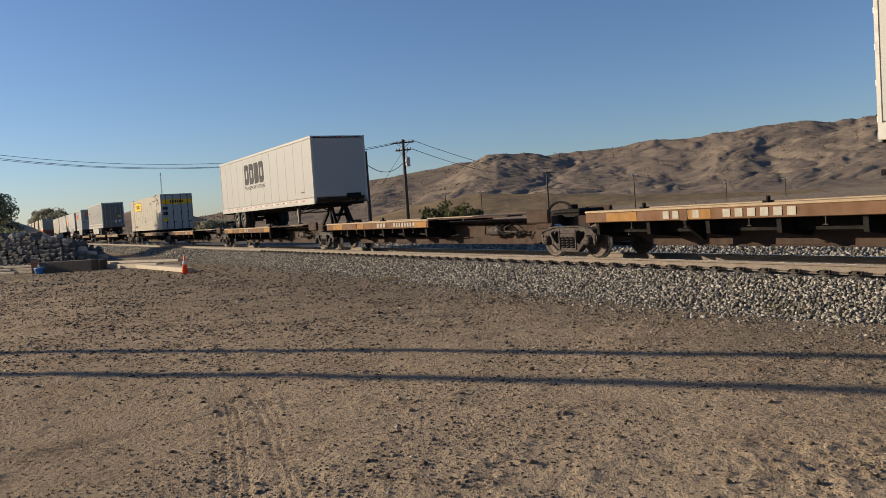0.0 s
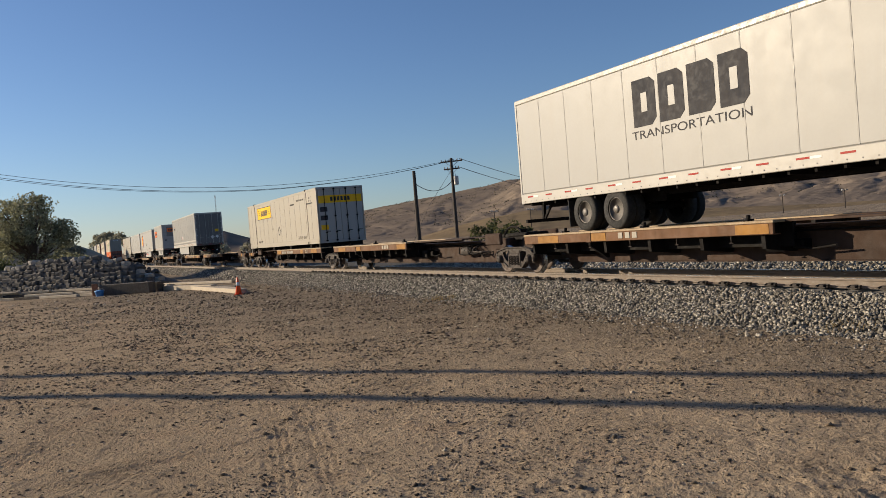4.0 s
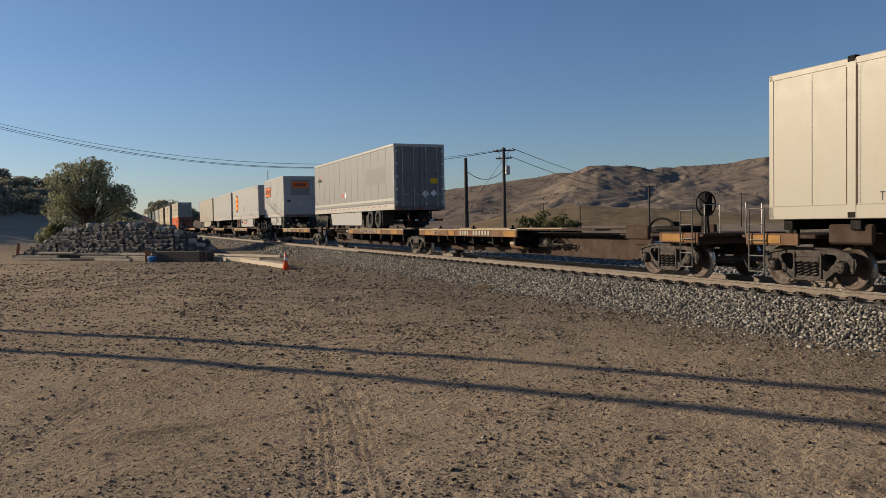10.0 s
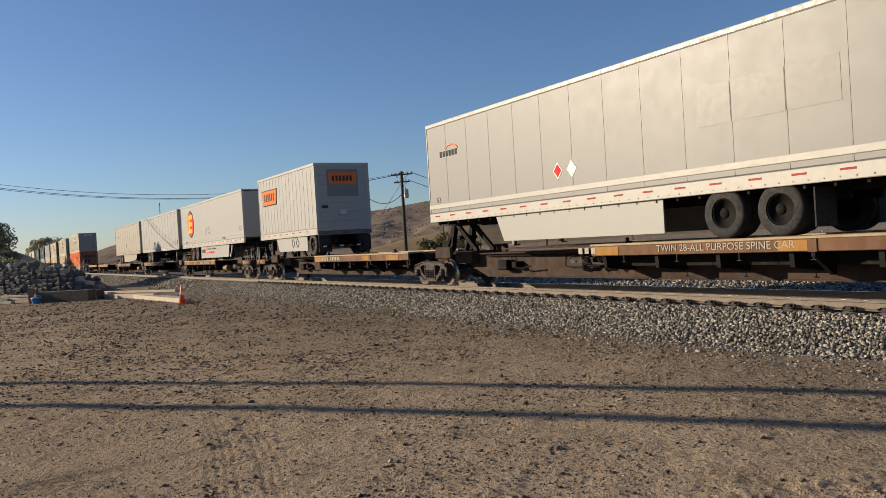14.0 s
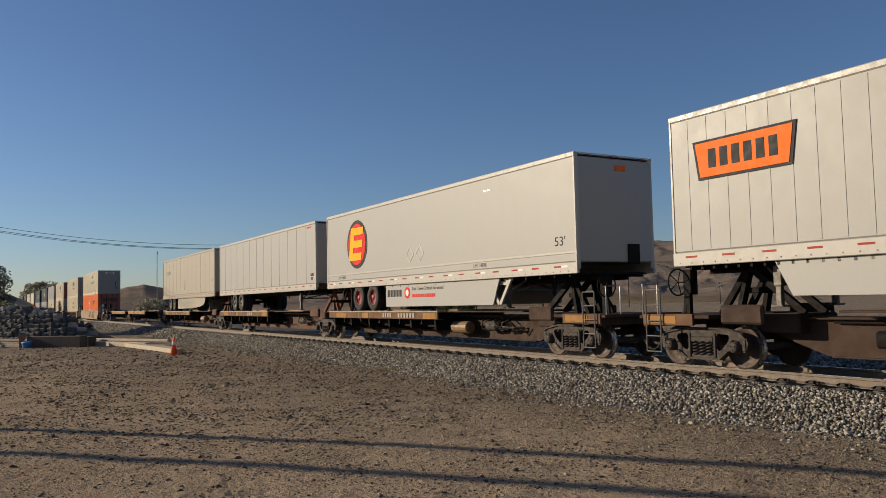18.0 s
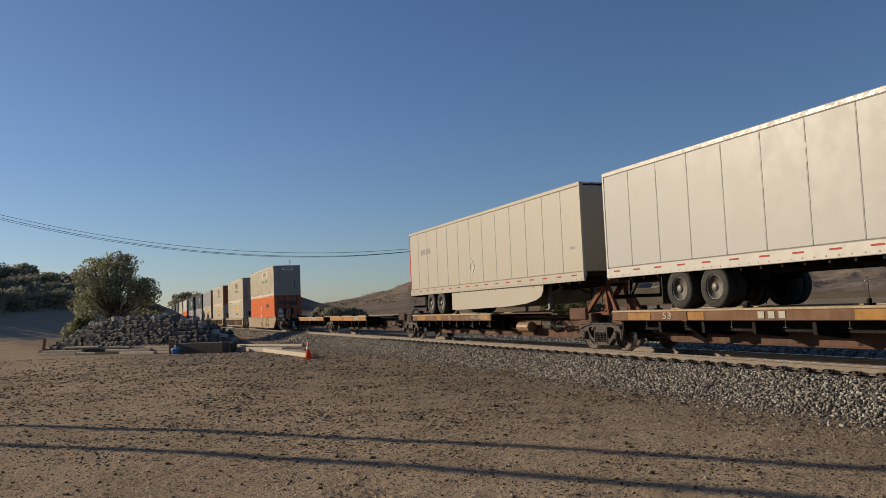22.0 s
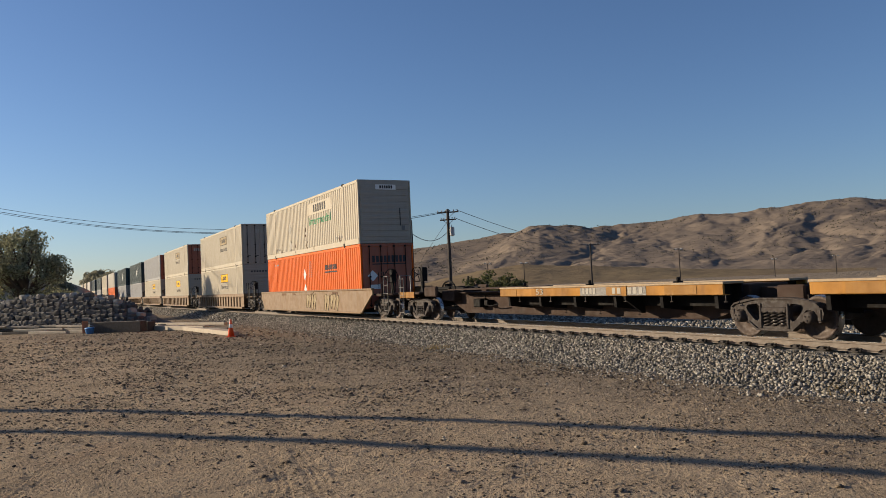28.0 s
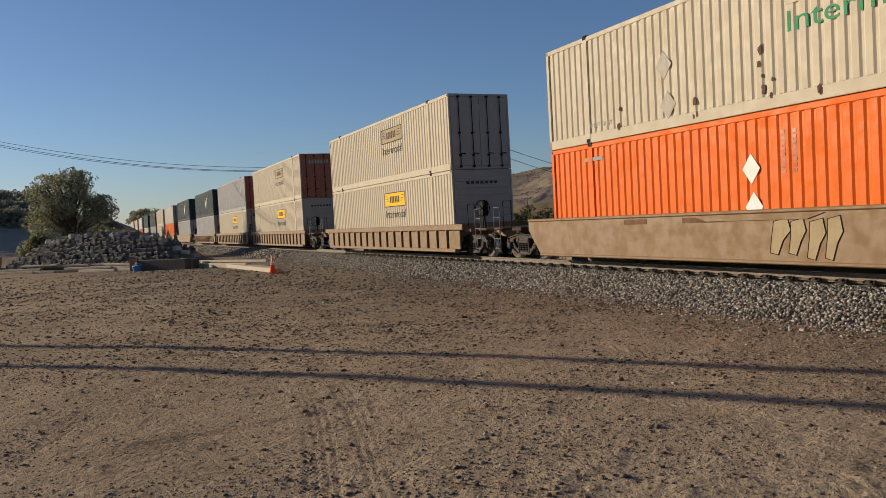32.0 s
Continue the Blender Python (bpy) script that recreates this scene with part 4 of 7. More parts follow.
def spine_unit(qa, qb, plat, beam, label, hitch_up, own_a=True, own_b=True, end_a=False, end_b=False, marks=(), tank=None, steel="brown_steel"):
    """One platform of a spine car between the trucks at qa (ahead) and qb. plat: the end with the tyre decks, 'a' or 'b'."""
    mid, h = (qa + qb) / 2, (qb - qa) / 2
    u = rides(thing("spine_car", label, "spine car", on_track(mid), "spine car platforms"), mid)
    b = Build()
    b.prism([(-h + 0.3, 0.72), (-h + 1.25, 0.66), (-h + 2.3, 0.30), (h - 2.3, 0.30), (h - 1.25, 0.66), (h - 0.3, 0.72), (h - 0.3, 1.02), (-h + 0.3, 1.02)], -0.28, 0.28)
    b.box(-h + 1.2, h - 1.2, -0.40, 0.40, 0.98, 1.03, 0.01)
    b.box(-h + 2.4, h - 2.4, -0.34, 0.34, 0.28, 0.31, 0.005)
    part("centre_sill", b, steel, u, "weathered brown steel box sill")
    s = -1 if plat == "b" else 1           # the end towards which the decks lie
    e, i = s * (h - 1.05), s * (h - 10.1)  # outer and inner end of the decks
    x0, x1 = min(e, i), max(e, i)
    for y in (-1, 1):
        b = Build()
        b.box(x0, x1, min(y * 1.24, y * 1.30), max(y * 1.24, y * 1.30), 0.895, 1.118, 0.008)
        b.box(x0, x1, min(y * 1.10, y * 1.245), max(y * 1.10, y * 1.245), 0.885, 0.905)
        bm = part("side_beam", b, beam, u)
        b = Build()
        b.box(x0 - 0.02, x1 + 0.02, min(y * 0.70, y * 1.31), max(y * 0.70, y * 1.312), 1.121, 1.172, 0.008)
        part("tyre_deck", b, "deck_timber", u)
        b = Build()
        j0, j1 = sorted((i, i - s * 4.2))
        b.box(j0, j1, min(y * 0.45, y * 0.98), max(y * 0.45, y * 0.98), 1.12, 1.165, 0.006)
        part("deck_extension", b, steel, u)
        for k in range(6):
            xx = i + s * (0.35 + k * 1.68)
            b = Build().prism([(y * 0.285, 0.50), (y * 0.42, 0.50), (y * 1.18, 0.60), (y * 1.20, 0.885), (y * 1.24, 0.885), (y * 1.24, 1.10), (y * 0.285, 1.10)][::y], xx - 0.05, xx + 0.05, "x")
            part("outrigger", b, "black_steel", u)
    # added black plate under the near deck, there to shade the sill's upper part
    part("shade_plate", Build().box(x0, x1, -0.76, -0.70, 0.62, 1.14, 0.006), "black_steel", u)
    for k in range(6):
        xx = i + s * (1.1 + k * 1.6)
        hook = Build().bar((xx, -1.28, 0.89), (xx, -1.28, 0.75), 0.014).box(xx - 0.05, xx + 0.05, -1.295, -1.265, 0.74, 0.753)
        part("tie_hook", hook, "truck_iron", u)
    # a pad on the beam with a gusset under it, painted panels
    xs = i + s * 5.9
    pad = part("beam_pad", Build().box(xs - 0.10, xs + 0.10, -1.325, -1.24, 0.88, 1.118, 0.01), beam, u)
    part("gusset", Build().prism([(-1.30, 0.88), (-1.30, 0.80), (-0.78, 0.44), (-0.70, 0.44), (-0.70, 0.885)], xs - 0.04, xs + 0.04, "x"), "black_steel", pad)
    for dx in (0.9, 4.1, 7.4):
        pin = part("deck_pin", Build().box(i + s * dx - 0.07, i + s * dx + 0.07, -1.06, -0.86, 1.172, 1.21, 0.012), "black_steel", u)
        part("pin_lock", Build().box(i + s * dx - 0.035, i + s * dx + 0.035, -1.0, -0.92, 1.21, 1.30, 0.015), "black_steel", pin)
    for a, c in ((0.1, 0.85), (5.2, 0.7), (7.3, 1.0)):
        p0, p1 = sorted((i + s * a, i + s * (a + c)))
        patch(u, "painted_panel", p0, p1, 0.91, 1.105, "yellow_worn")
    # bolster ends above the trucks
    for end, own, outer in ((1, own_a, end_a), (-1, own_b, end_b)):
        xe = end * h
        b = Build()
        b.box(xe - 0.35, xe + 0.35, -0.55, 0.55, 0.70, 1.06, 0.04)
        b.box(xe - end * 1.45 - 0.5, xe - end * 1.45 + 0.5, -0.60, 0.60, 0.72, 1.10, 0.03)
        part("bolster", b, steel, u)
        for y in (-1, 1):
            b = Build().box(xe - end * 1.1 - 0.55, xe - end * 1.1 + 0.45, min(y * 1.02, y * 1.14), max(y * 1.02, y * 1.14), 0.90, 1.28, 0.04)
            if plat != ("a" if end > 0 else "b"):
                part("end_bracket", b, steel, u)
        if own:
            truck(u, xe)
        if outer:
            b = Build().box(xe + (-0.4 if end > 0 else -1.55), xe + (1.55 if end > 0 else 0.4), -1.28, 1.28, 1.0, 1.08, 0.015)
            b.box(xe + end * 1.35 - 0.06, xe + end * 1.35 + 0.06, -1.28, 1.28, 0.82, 1.08, 0.01)
            part("end_platform", b, "brown_steel", u)
            p0, p1 = sorted((xe + end * 0.0, xe + end * 1.4))
            b = Build().box(p0, p1, -1.31, -1.25, 0.86, 1.10, 0.008)
            part("end_sill", b, beam, u)
            patch(u, "painted_panel", p0 + 0.12, p1 - 0.45, 0.90, 1.06, "yellow_worn", -1.315)
            ladder(u, xe + end * 1.05 - 0.2, 0.30, 1.62, -1.36)
            b = Build().tube([(xe + end * 1.5, -1.2, 1.08), (xe + end * 1.5, -1.2, 1.75), (xe + end * 1.5, -0.75, 1.75), (xe + end * 1.5, -0.75, 1.08)], 0.018, 6)
            part("grab_rail", b, "dull_metal", u)
            brake_stand(u, xe + end * 0.75, end)
            coupler(u, xe + end * 1.5, end)
    hx = -s * (h - 0.75)
    hitch(u, hx, -s, hitch_up, "rust_red" if steel == "rust_steel" else "black_steel")
    # air gear under the sill
    tx = -s * (h - 5.6) if tank is None else mid - tank
    if tank is not None:
        b = Build()
        b.tube([(tx - 0.5, -0.66, 0.64), (tx - 0.44, -0.66, 0.64), (tx + 0.44, -0.66, 0.64), (tx + 0.5, -0.66, 0.64)], [0.12, 0.19, 0.19, 0.12], 14)
        part("air_tank", b, "well_brown", u, "rusty ochre air tank")
    b = Build()
    b.tube([(-h + 2.5, -0.36, 0.93), (0, -0.36, 0.90), (h - 2.5, -0.36, 0.93)], 0.022, 6)
    b.tube([(tx - 1.8, -0.36, 0.9), (tx - 1.5, -0.52, 0.6), (tx - 1.1, -0.56, 0.55), (tx - 0.5, -0.62, 0.62)], 0.02, 6)
    part("brake_pipe", b, "black_steel", u)
    for k in range(7):
        xx = tx + 0.9 + 0.22 * k
        pipe = [(xx, -0.30, 0.92 - 0.03 * (k % 3)), (xx + 0.1, -0.55 - 0.05 * (k % 2), 0.86 - 0.05 * (k % 3)), (xx + 0.16, -0.62, 0.62 + 0.06 * (k % 4)), (xx + 0.5 + 0.1 * (k % 3), -0.58, 0.56 + 0.05 * (k % 3)), (xx + 0.9, -0.35, 0.66)]
        part("brake_rigging", Build().tube(pipe, 0.02 + 0.006 * (k % 3), 6), "truck_iron" if k % 2 else "black_steel", u)
    part("brake_cylinder", Build().tube([(tx + 1.2, -0.5, 0.70), (tx + 1.25, -0.5, 0.70), (tx + 1.75, -0.5, 0.70), (tx + 1.9, -0.5, 0.70)], [0.10, 0.15, 0.15, 0.05], 12), "truck_iron", u)
    b = Build().box(tx - 2.2, tx - 1.7, -0.62, -0.27, 0.50, 0.80, 0.04).box(tx - 1.55, tx - 1.3, -0.56, -0.27, 0.55, 0.75, 0.03)
    part("brake_valve", b, "black_steel", u)
    for kind, q, z, ln, hgt, what in marks:
        x = mid - q
        if kind == "words":
            words(u, what, x, z, hgt, "mark_white", -1.31, ln)
        else:
            if beam == "yellow_beam":
                patch(u, "mark_field", x - 0.08, x + ln + (0.45 if what == 4 else 0.08), 0.90, 1.112, "hub_steel", -1.304)
            bars(u, "car_mark", x, x + ln, z, z + hgt * 0.85, "mark_white", what, -1.31, 0.38)
    return u


def dual_wheel(parent, x, y, z, hub, r=0.50):
    """A pair of trailer tyres; the outer one's face at y on the camera's side."""
    s = 1 if y > 0 else -1
    y0 = y - s * 0.28
    b = Build().lathe([(y0 - 0.13, r * 0.62), (y0 - 0.14, r * 0.9), (y0 - 0.11, r), (y0 + 0.11, r), (y0 + 0.14, r * 0.9), (y0 + 0.13, r * 0.62)], (x, 0, z), 28, 0, False)
    o = y
    b.lathe([(o - 0.13, r * 0.60), (o - 0.14, r * 0.88), (o - 0.11, r * 0.985), (o - 0.06, r), (o + 0.06, r), (o + 0.11, r * 0.985), (o + 0.14, r * 0.88), (o + 0.13, r * 0.60)], (x, 0, z), 32, 0, False)
    w = part("wheel", b, "rubber", parent, smooth=True)
    b = Build().lathe([(y + s * 0.10, r * 0.60), (y + s * 0.115, r * 0.56), (y + s * 0.0, r * 0.52), (y - s * 0.06, r * 0.34), (y - s * 0.02, r * 0.30), (y + s * 0.10, r * 0.22), (y + s * 0.13, r * 0.18), (y + s * 0.135, 0.02)], (x, 0, z), 24)
    for k in range(10):
        a = k * 2 * math.pi / 10
        b.lathe([(y - s * 0.055, 0.016), (y - s * 0.02, 0.016)], (x + r * 0.40 * math.cos(a), 0, z + r * 0.40 * math.sin(a)), 6)
    part("rim", b, hub, w, smooth=True)


def trailer(q_nose, q_rear, name, label, skin, seams, skirt=None, hub="hub_steel", axles=2, axle_at=2.6, landing=3.2, ribs=0.0, strip="red", marks=None, roof_metal=True, z0=2.09, z1=5.12, rear_mat="grey_panel", rails="trim_white", red_frame=False, roll_door=False, seam="seam_grey"):
    """A van trailer on its tyres. x runs forward along the way; the nose may lie ahead or behind."""
    mid, h = (q_nose + q_rear) / 2, abs(q_rear - q_nose) / 2
    f = 1 if q_nose < q_rear else -1  # +1: nose ahead
    t = rides(thing("semi_trailer", label, "trailer", on_track(mid), "trailers on the train"), mid)
    W = 1.295
    b = Build().box(-h, h, -W, W, z0 + 0.28, z1 - 0.11, 0.03)
    part("box_body", b, skin, t)
    b = Build()
    if ribs:
        n = int(2 * h / ribs)
        for k in range(1, n):
            x = -h + 2 * h * k / n
            for y in (-W, W):
                part("side_rib", Build().box(x - 0.03, x + 0.03, min(y, y * 1.005), max(y, y * 1.005), z0 + 0.33, z1 - 0.16, 0.003), skin, t)
    elif seams:
        for k in range(1, seams):
            x = -h + 2 * h * k / seams
            part("panel_seam", Build().box(x - 0.016, x + 0.016, -W - 0.005, -W + 0.004, z0 + 0.3, z1 - 0.14), seam, t)
    for y in (-1, 1):
        a, c = sorted((y * (W - 0.05), y * (W + 0.02)))
        part("top_rail", Build().box(-h, h, a, c, z1 - 0.13, z1, 0.02), rails, t)
        br = part("bottom_rail", Build().box(-h, h, a, c, z0, z0 + 0.28, 0.012), rails, t)
        if y < 0:
            rv = Build()
            for k in range(int(2 * h / 0.30)):
                x = -h + 0.2 + k * 0.30
                rv.box(x - 0.012, x + 0.012, c * 0 - W - 0.028, -W - 0.018, z0 + 0.05, z0 + 0.075)
            part("rivet_row", rv, "seam_grey", br)
    b = Build().box(-h + 0.02, h - 0.02, -W + 0.03, W - 0.03, z1 - 0.06, z1 - 0.012, 0.01)
    for k in range(1, 22):
        x = -h + 2 * h * k / 22
        b.box(x - 0.02, x + 0.02, -W + 0.05, W - 0.05, z1 - 0.02, z1 - 0.002)
    part("roof", b, "bright_metal" if roof_metal else skin, t)
    nx, rx = f * h, -f * h
    for y in (-1, 1):
        a, c = sorted((y * (W - 0.11), y * (W + 0.015)))
        n0, n1 = sorted((nx - f * 0.10, nx + f * 0.012))
        part("corner_post", Build().box(n0, n1, a, c, z0 + 0.1, z1 - 0.02, 0.035), rails, t)
        r0, r1 = sorted((rx + f * 0.07, rx - f * 0.02))
        part("corner_post", Build().box(r0, r1, a, c, z0 + 0.02, z1 - 0.02, 0.012), "logo_red" if red_frame else rails, t)
    # rear doors with hinges and rods
    d0, d1 = sorted((rx, rx - f * 0.035))
    for y0, y1 in (((-W + 0.10, W - 0.10),) if roll_door else ((-W + 0.10, -0.015), (0.015, W - 0.10))):
        door = part("rear_door", Build().box(d0, d1, y0, y1, z0 + 0.16, z1 - 0.16, 0.008), rear_mat, t)
        if roll_door:
            for k in range(1, 7):
                zz = z0 + 0.16 + k * (z1 - z0 - 0.32) / 7
                part("door_joint", Build().box(min(rx - f * 0.034, rx - f * 0.038), max(rx - f * 0.034, rx - f * 0.038), y0, y1, zz - 0.006, zz + 0.006), "seam_grey", door)
            continue
        b = Build()
        for yy in (y0 + 0.30, y1 - 0.30):
            b.tube([(rx - f * 0.07, yy, z0 + 0.12), (rx - f * 0.07, yy, z1 - 0.12)], 0.017, 6)
            for zz in (z0 + 0.25, z0 + 0.9, z0 + 1.9, z1 - 0.25):
                b.box(min(rx - f * 0.03, rx - f * 0.09), max(rx - f * 0.03, rx - f * 0.09), yy - 0.045, yy + 0.045, zz - 0.03, zz + 0.03)
            b.bar((rx - f * 0.08, yy, z0 + 0.75), (rx - f * 0.08, yy + 0.28, z0 + 0.72), 0.03)
        part("lock_rod", b, "dull_metal", door)
        b = Build()
        ye = y0 if y0 < 0 else y1
        for k in range(5):
            zz = z0 + 0.35 + k * (z1 - z0 - 0.7) / 4
            b.box(min(rx - f * 0.02, rx - f * 0.06), max(rx - f * 0.02, rx - f * 0.06), ye - 0.06, ye + 0.06, zz - 0.05, zz + 0.05, 0.006)
        part("hinge", b, "bright_metal", door)
    part("rear_header", Build().box(d0, d1, -W + 0.02, W - 0.02, z1 - 0.15, z1 - 0.01, 0.01), rails, t)
    s0, s1 = sorted((rx + f * 0.05, rx - f * 0.05))
    sill = part("rear_sill", Build().box(s0, s1, -W + 0.01, W - 0.01, z0 - 0.04, z0 + 0.15, 0.015), "hub_steel", t)
    for y in (-1.05, -0.9, -0.1, 0.0, 0.1, 0.9, 1.05):
        part("tail_lamp", Build().box(min(rx - f * 0.05, rx - f * 0.065), max(rx - f * 0.05, rx - f * 0.065), y - 0.05, y + 0.05, z0 + 0.02, z0 + 0.08, 0.01), "refl_red", sill)
    # underframe, bogie, bumper
    b = Build()
    for y in (-0.5, 0.5):
        b.box(-h + 0.3, h - 0.2, y - 0.05, y + 0.05, z0 - 0.16, z0 + 0.03)
    for k in range(26):
        x = -h + 0.4 + k * (2 * h - 0.8) / 25
        b.box(x - 0.03, x + 0.03, -W + 0.06, W - 0.06, z0 - 0.08, z0 + 0.04)
    part("underframe", b, "black_steel", t)
    ax0 = rx + f * axle_at
    tyre_z = 1.18 + 0.50
    b = Build()
    for y in (-0.48, 0.48):
        b.box(min(ax0 - f * 0.9, ax0 + f * 2.2), max(ax0 - f * 0.9, ax0 + f * 2.2), y - 0.07, y + 0.07, z0 - 0.30, z0 - 0.12, 0.01)
    for k in range(axles):
        b.tube([(ax0 + f * k * 1.28, -0.95, tyre_z), (ax0 + f * k * 1.28, 0.95, tyre_z)], 0.075, 10)
        for y in (-0.48, 0.48):
            b.bar((ax0 + f * k * 1.28, y, tyre_z), (ax0 + f * (k * 1.28 - 0.45), y, z0 - 0.2), 0.12)
    part("bogie", b, "black_steel", t)
    for k in range(axles):
        for y in (-1.13, 1.13):
            dual_wheel(t, ax0 + f * k * 1.28, y, tyre_z, hub)
    for y in (-0.95, 0.95):
        g0, g1 = sorted((ax0 - f * 0.72, ax0 - f * 0.69))
        part("mud_flap", Build().box(g0, g1, y - 0.3, y + 0.3, 1.32, z0 - 0.06), "rubber", t)
    b = Build()
    bx = rx - f * 0.02
    b.box(bx - 0.05, bx + 0.05, -1.18, 1.18, 1.52, 1.62, 0.01)
    for y in (-0.55, 0.55):
        b.bar((bx + f * 0.02, y, z0), (bx, y, 1.57), 0.09)
        b.bar((bx + f * 0.5, y, z0), (bx + f * 0.03, y, 1.6), 0.06)
    bmp = part("rear_bumper", b, "black_steel", t)
    for k in range(6):
        y = -1.1 + k * 0.4
        part("reflector", Build().box(min(bx - f * 0.05, bx - f * 0.055), max(bx - f * 0.05, bx - f * 0.055), y, y + 0.18, 1.54, 1.60), "refl_red" if k % 2 else "refl_white", bmp)
    # landing gear
    lx = nx - f * landing
    b = Build()
    for y in (-0.85, 0.85):
        b.box(lx - 0.09, lx + 0.09, y - 0.07, y + 0.07, 1.62, z0, 0.015)
        b.box(lx - 0.06, lx + 0.06, y - 0.05, y + 0.05, 1.26, 1.65, 0.01)
        b.box(lx - 0.13, lx + 0.13, y - 0.12, y + 0.12, 1.23, 1.27, 0.01)
        b.bar((lx + 0.02, y, 1.72), (lx - f * 0.95, y * 0.6, z0 - 0.02), 0.06)
        b.bar((lx + 0.02, y, 1.72), (lx + f * 0.55, y * 0.6, z0 - 0.02), 0.05)
    b.bar((lx, -0.85, 1.75), (lx, 0.85, 1.75), 0.06).bar((lx, -0.85, 1.70), (lx, 0.85, z0 - 0.05), 0.05)
    part("landing_gear", b, "hub_steel", t)
    part("kingpin_plate", Build().box(min(nx - f * 0.1, nx - f * 1.5), max(nx - f * 0.1, nx - f * 1.5), -1.1, 1.1, z0 - 0.03, z0 + 0.02, 0.01), "black_steel", t)
    if skirt:
        k0, k1, bot = skirt  # distances from the rear, lower edge
        xa, xb = rx + f * k0, rx + f * k1
        pts = [(xa, z0), (xb + f * 0.35, z0), (xb, bot + 0.02), (xa, bot)]
        if skin == "cream_panel":  # its lower edge sweeps up to a rounded front
            pts = [(xa, z0), (xb + f * 0.35, z0), (xb + f * 0.30, z0 - 0.20), (xb + f * 0.15, z0 - 0.38), (xb - f * 0.2, z0 - 0.50), (xb - f * 0.9, z0 - 0.60), (xb - f * 2.2, bot + 0.06), (xa + f * 1.5, bot), (xa, bot)]
        b = Build().prism(pts[::f], -W + 0.06, -W + 0.09)
        b.prism(pts[::f], W - 0.09, W - 0.06)
        part("side_skirt", b, "white_panel" if skin != "cream_panel" else "cream_panel", t)
    if strip:
        n = int(2 * h / 0.93)
        for k in range(n):
            x = -h + 0.35 + k * 0.93
            st = part("reflective_strip", Build().box(x, x + 0.30, -W - 0.024, -W - 0.019, z0 + 0.165, z0 + 0.205), "refl_red", t)
            if k % 2 == 0 and strip == "both":
                part("white_strip", Build().box(x + 0.30, x + 0.55, -W - 0.024, -W - 0.019, z0 + 0.16, z0 + 0.21), "refl_white", st)
    if marks:
        marks(t, mid, W, z0, z1, f, nx, rx)
    return t


def clearance_lamps(t, nx, f, z1):
    for y in (-0.9, -0.1, 0.1, 0.9):
        part("marker_lamp", Build().box(min(nx, nx + f * 0.02), max(nx, nx + f * 0.02), y - 0.05, y + 0.05, z1 - 0.1, z1 - 0.05, 0.01), "refl_red", t)


def casting(b, x, y, z):
    b.box(x - 0.09, x + 0.09, y - 0.08, y + 0.08, z - 0.06, z + 0.06, 0.015)


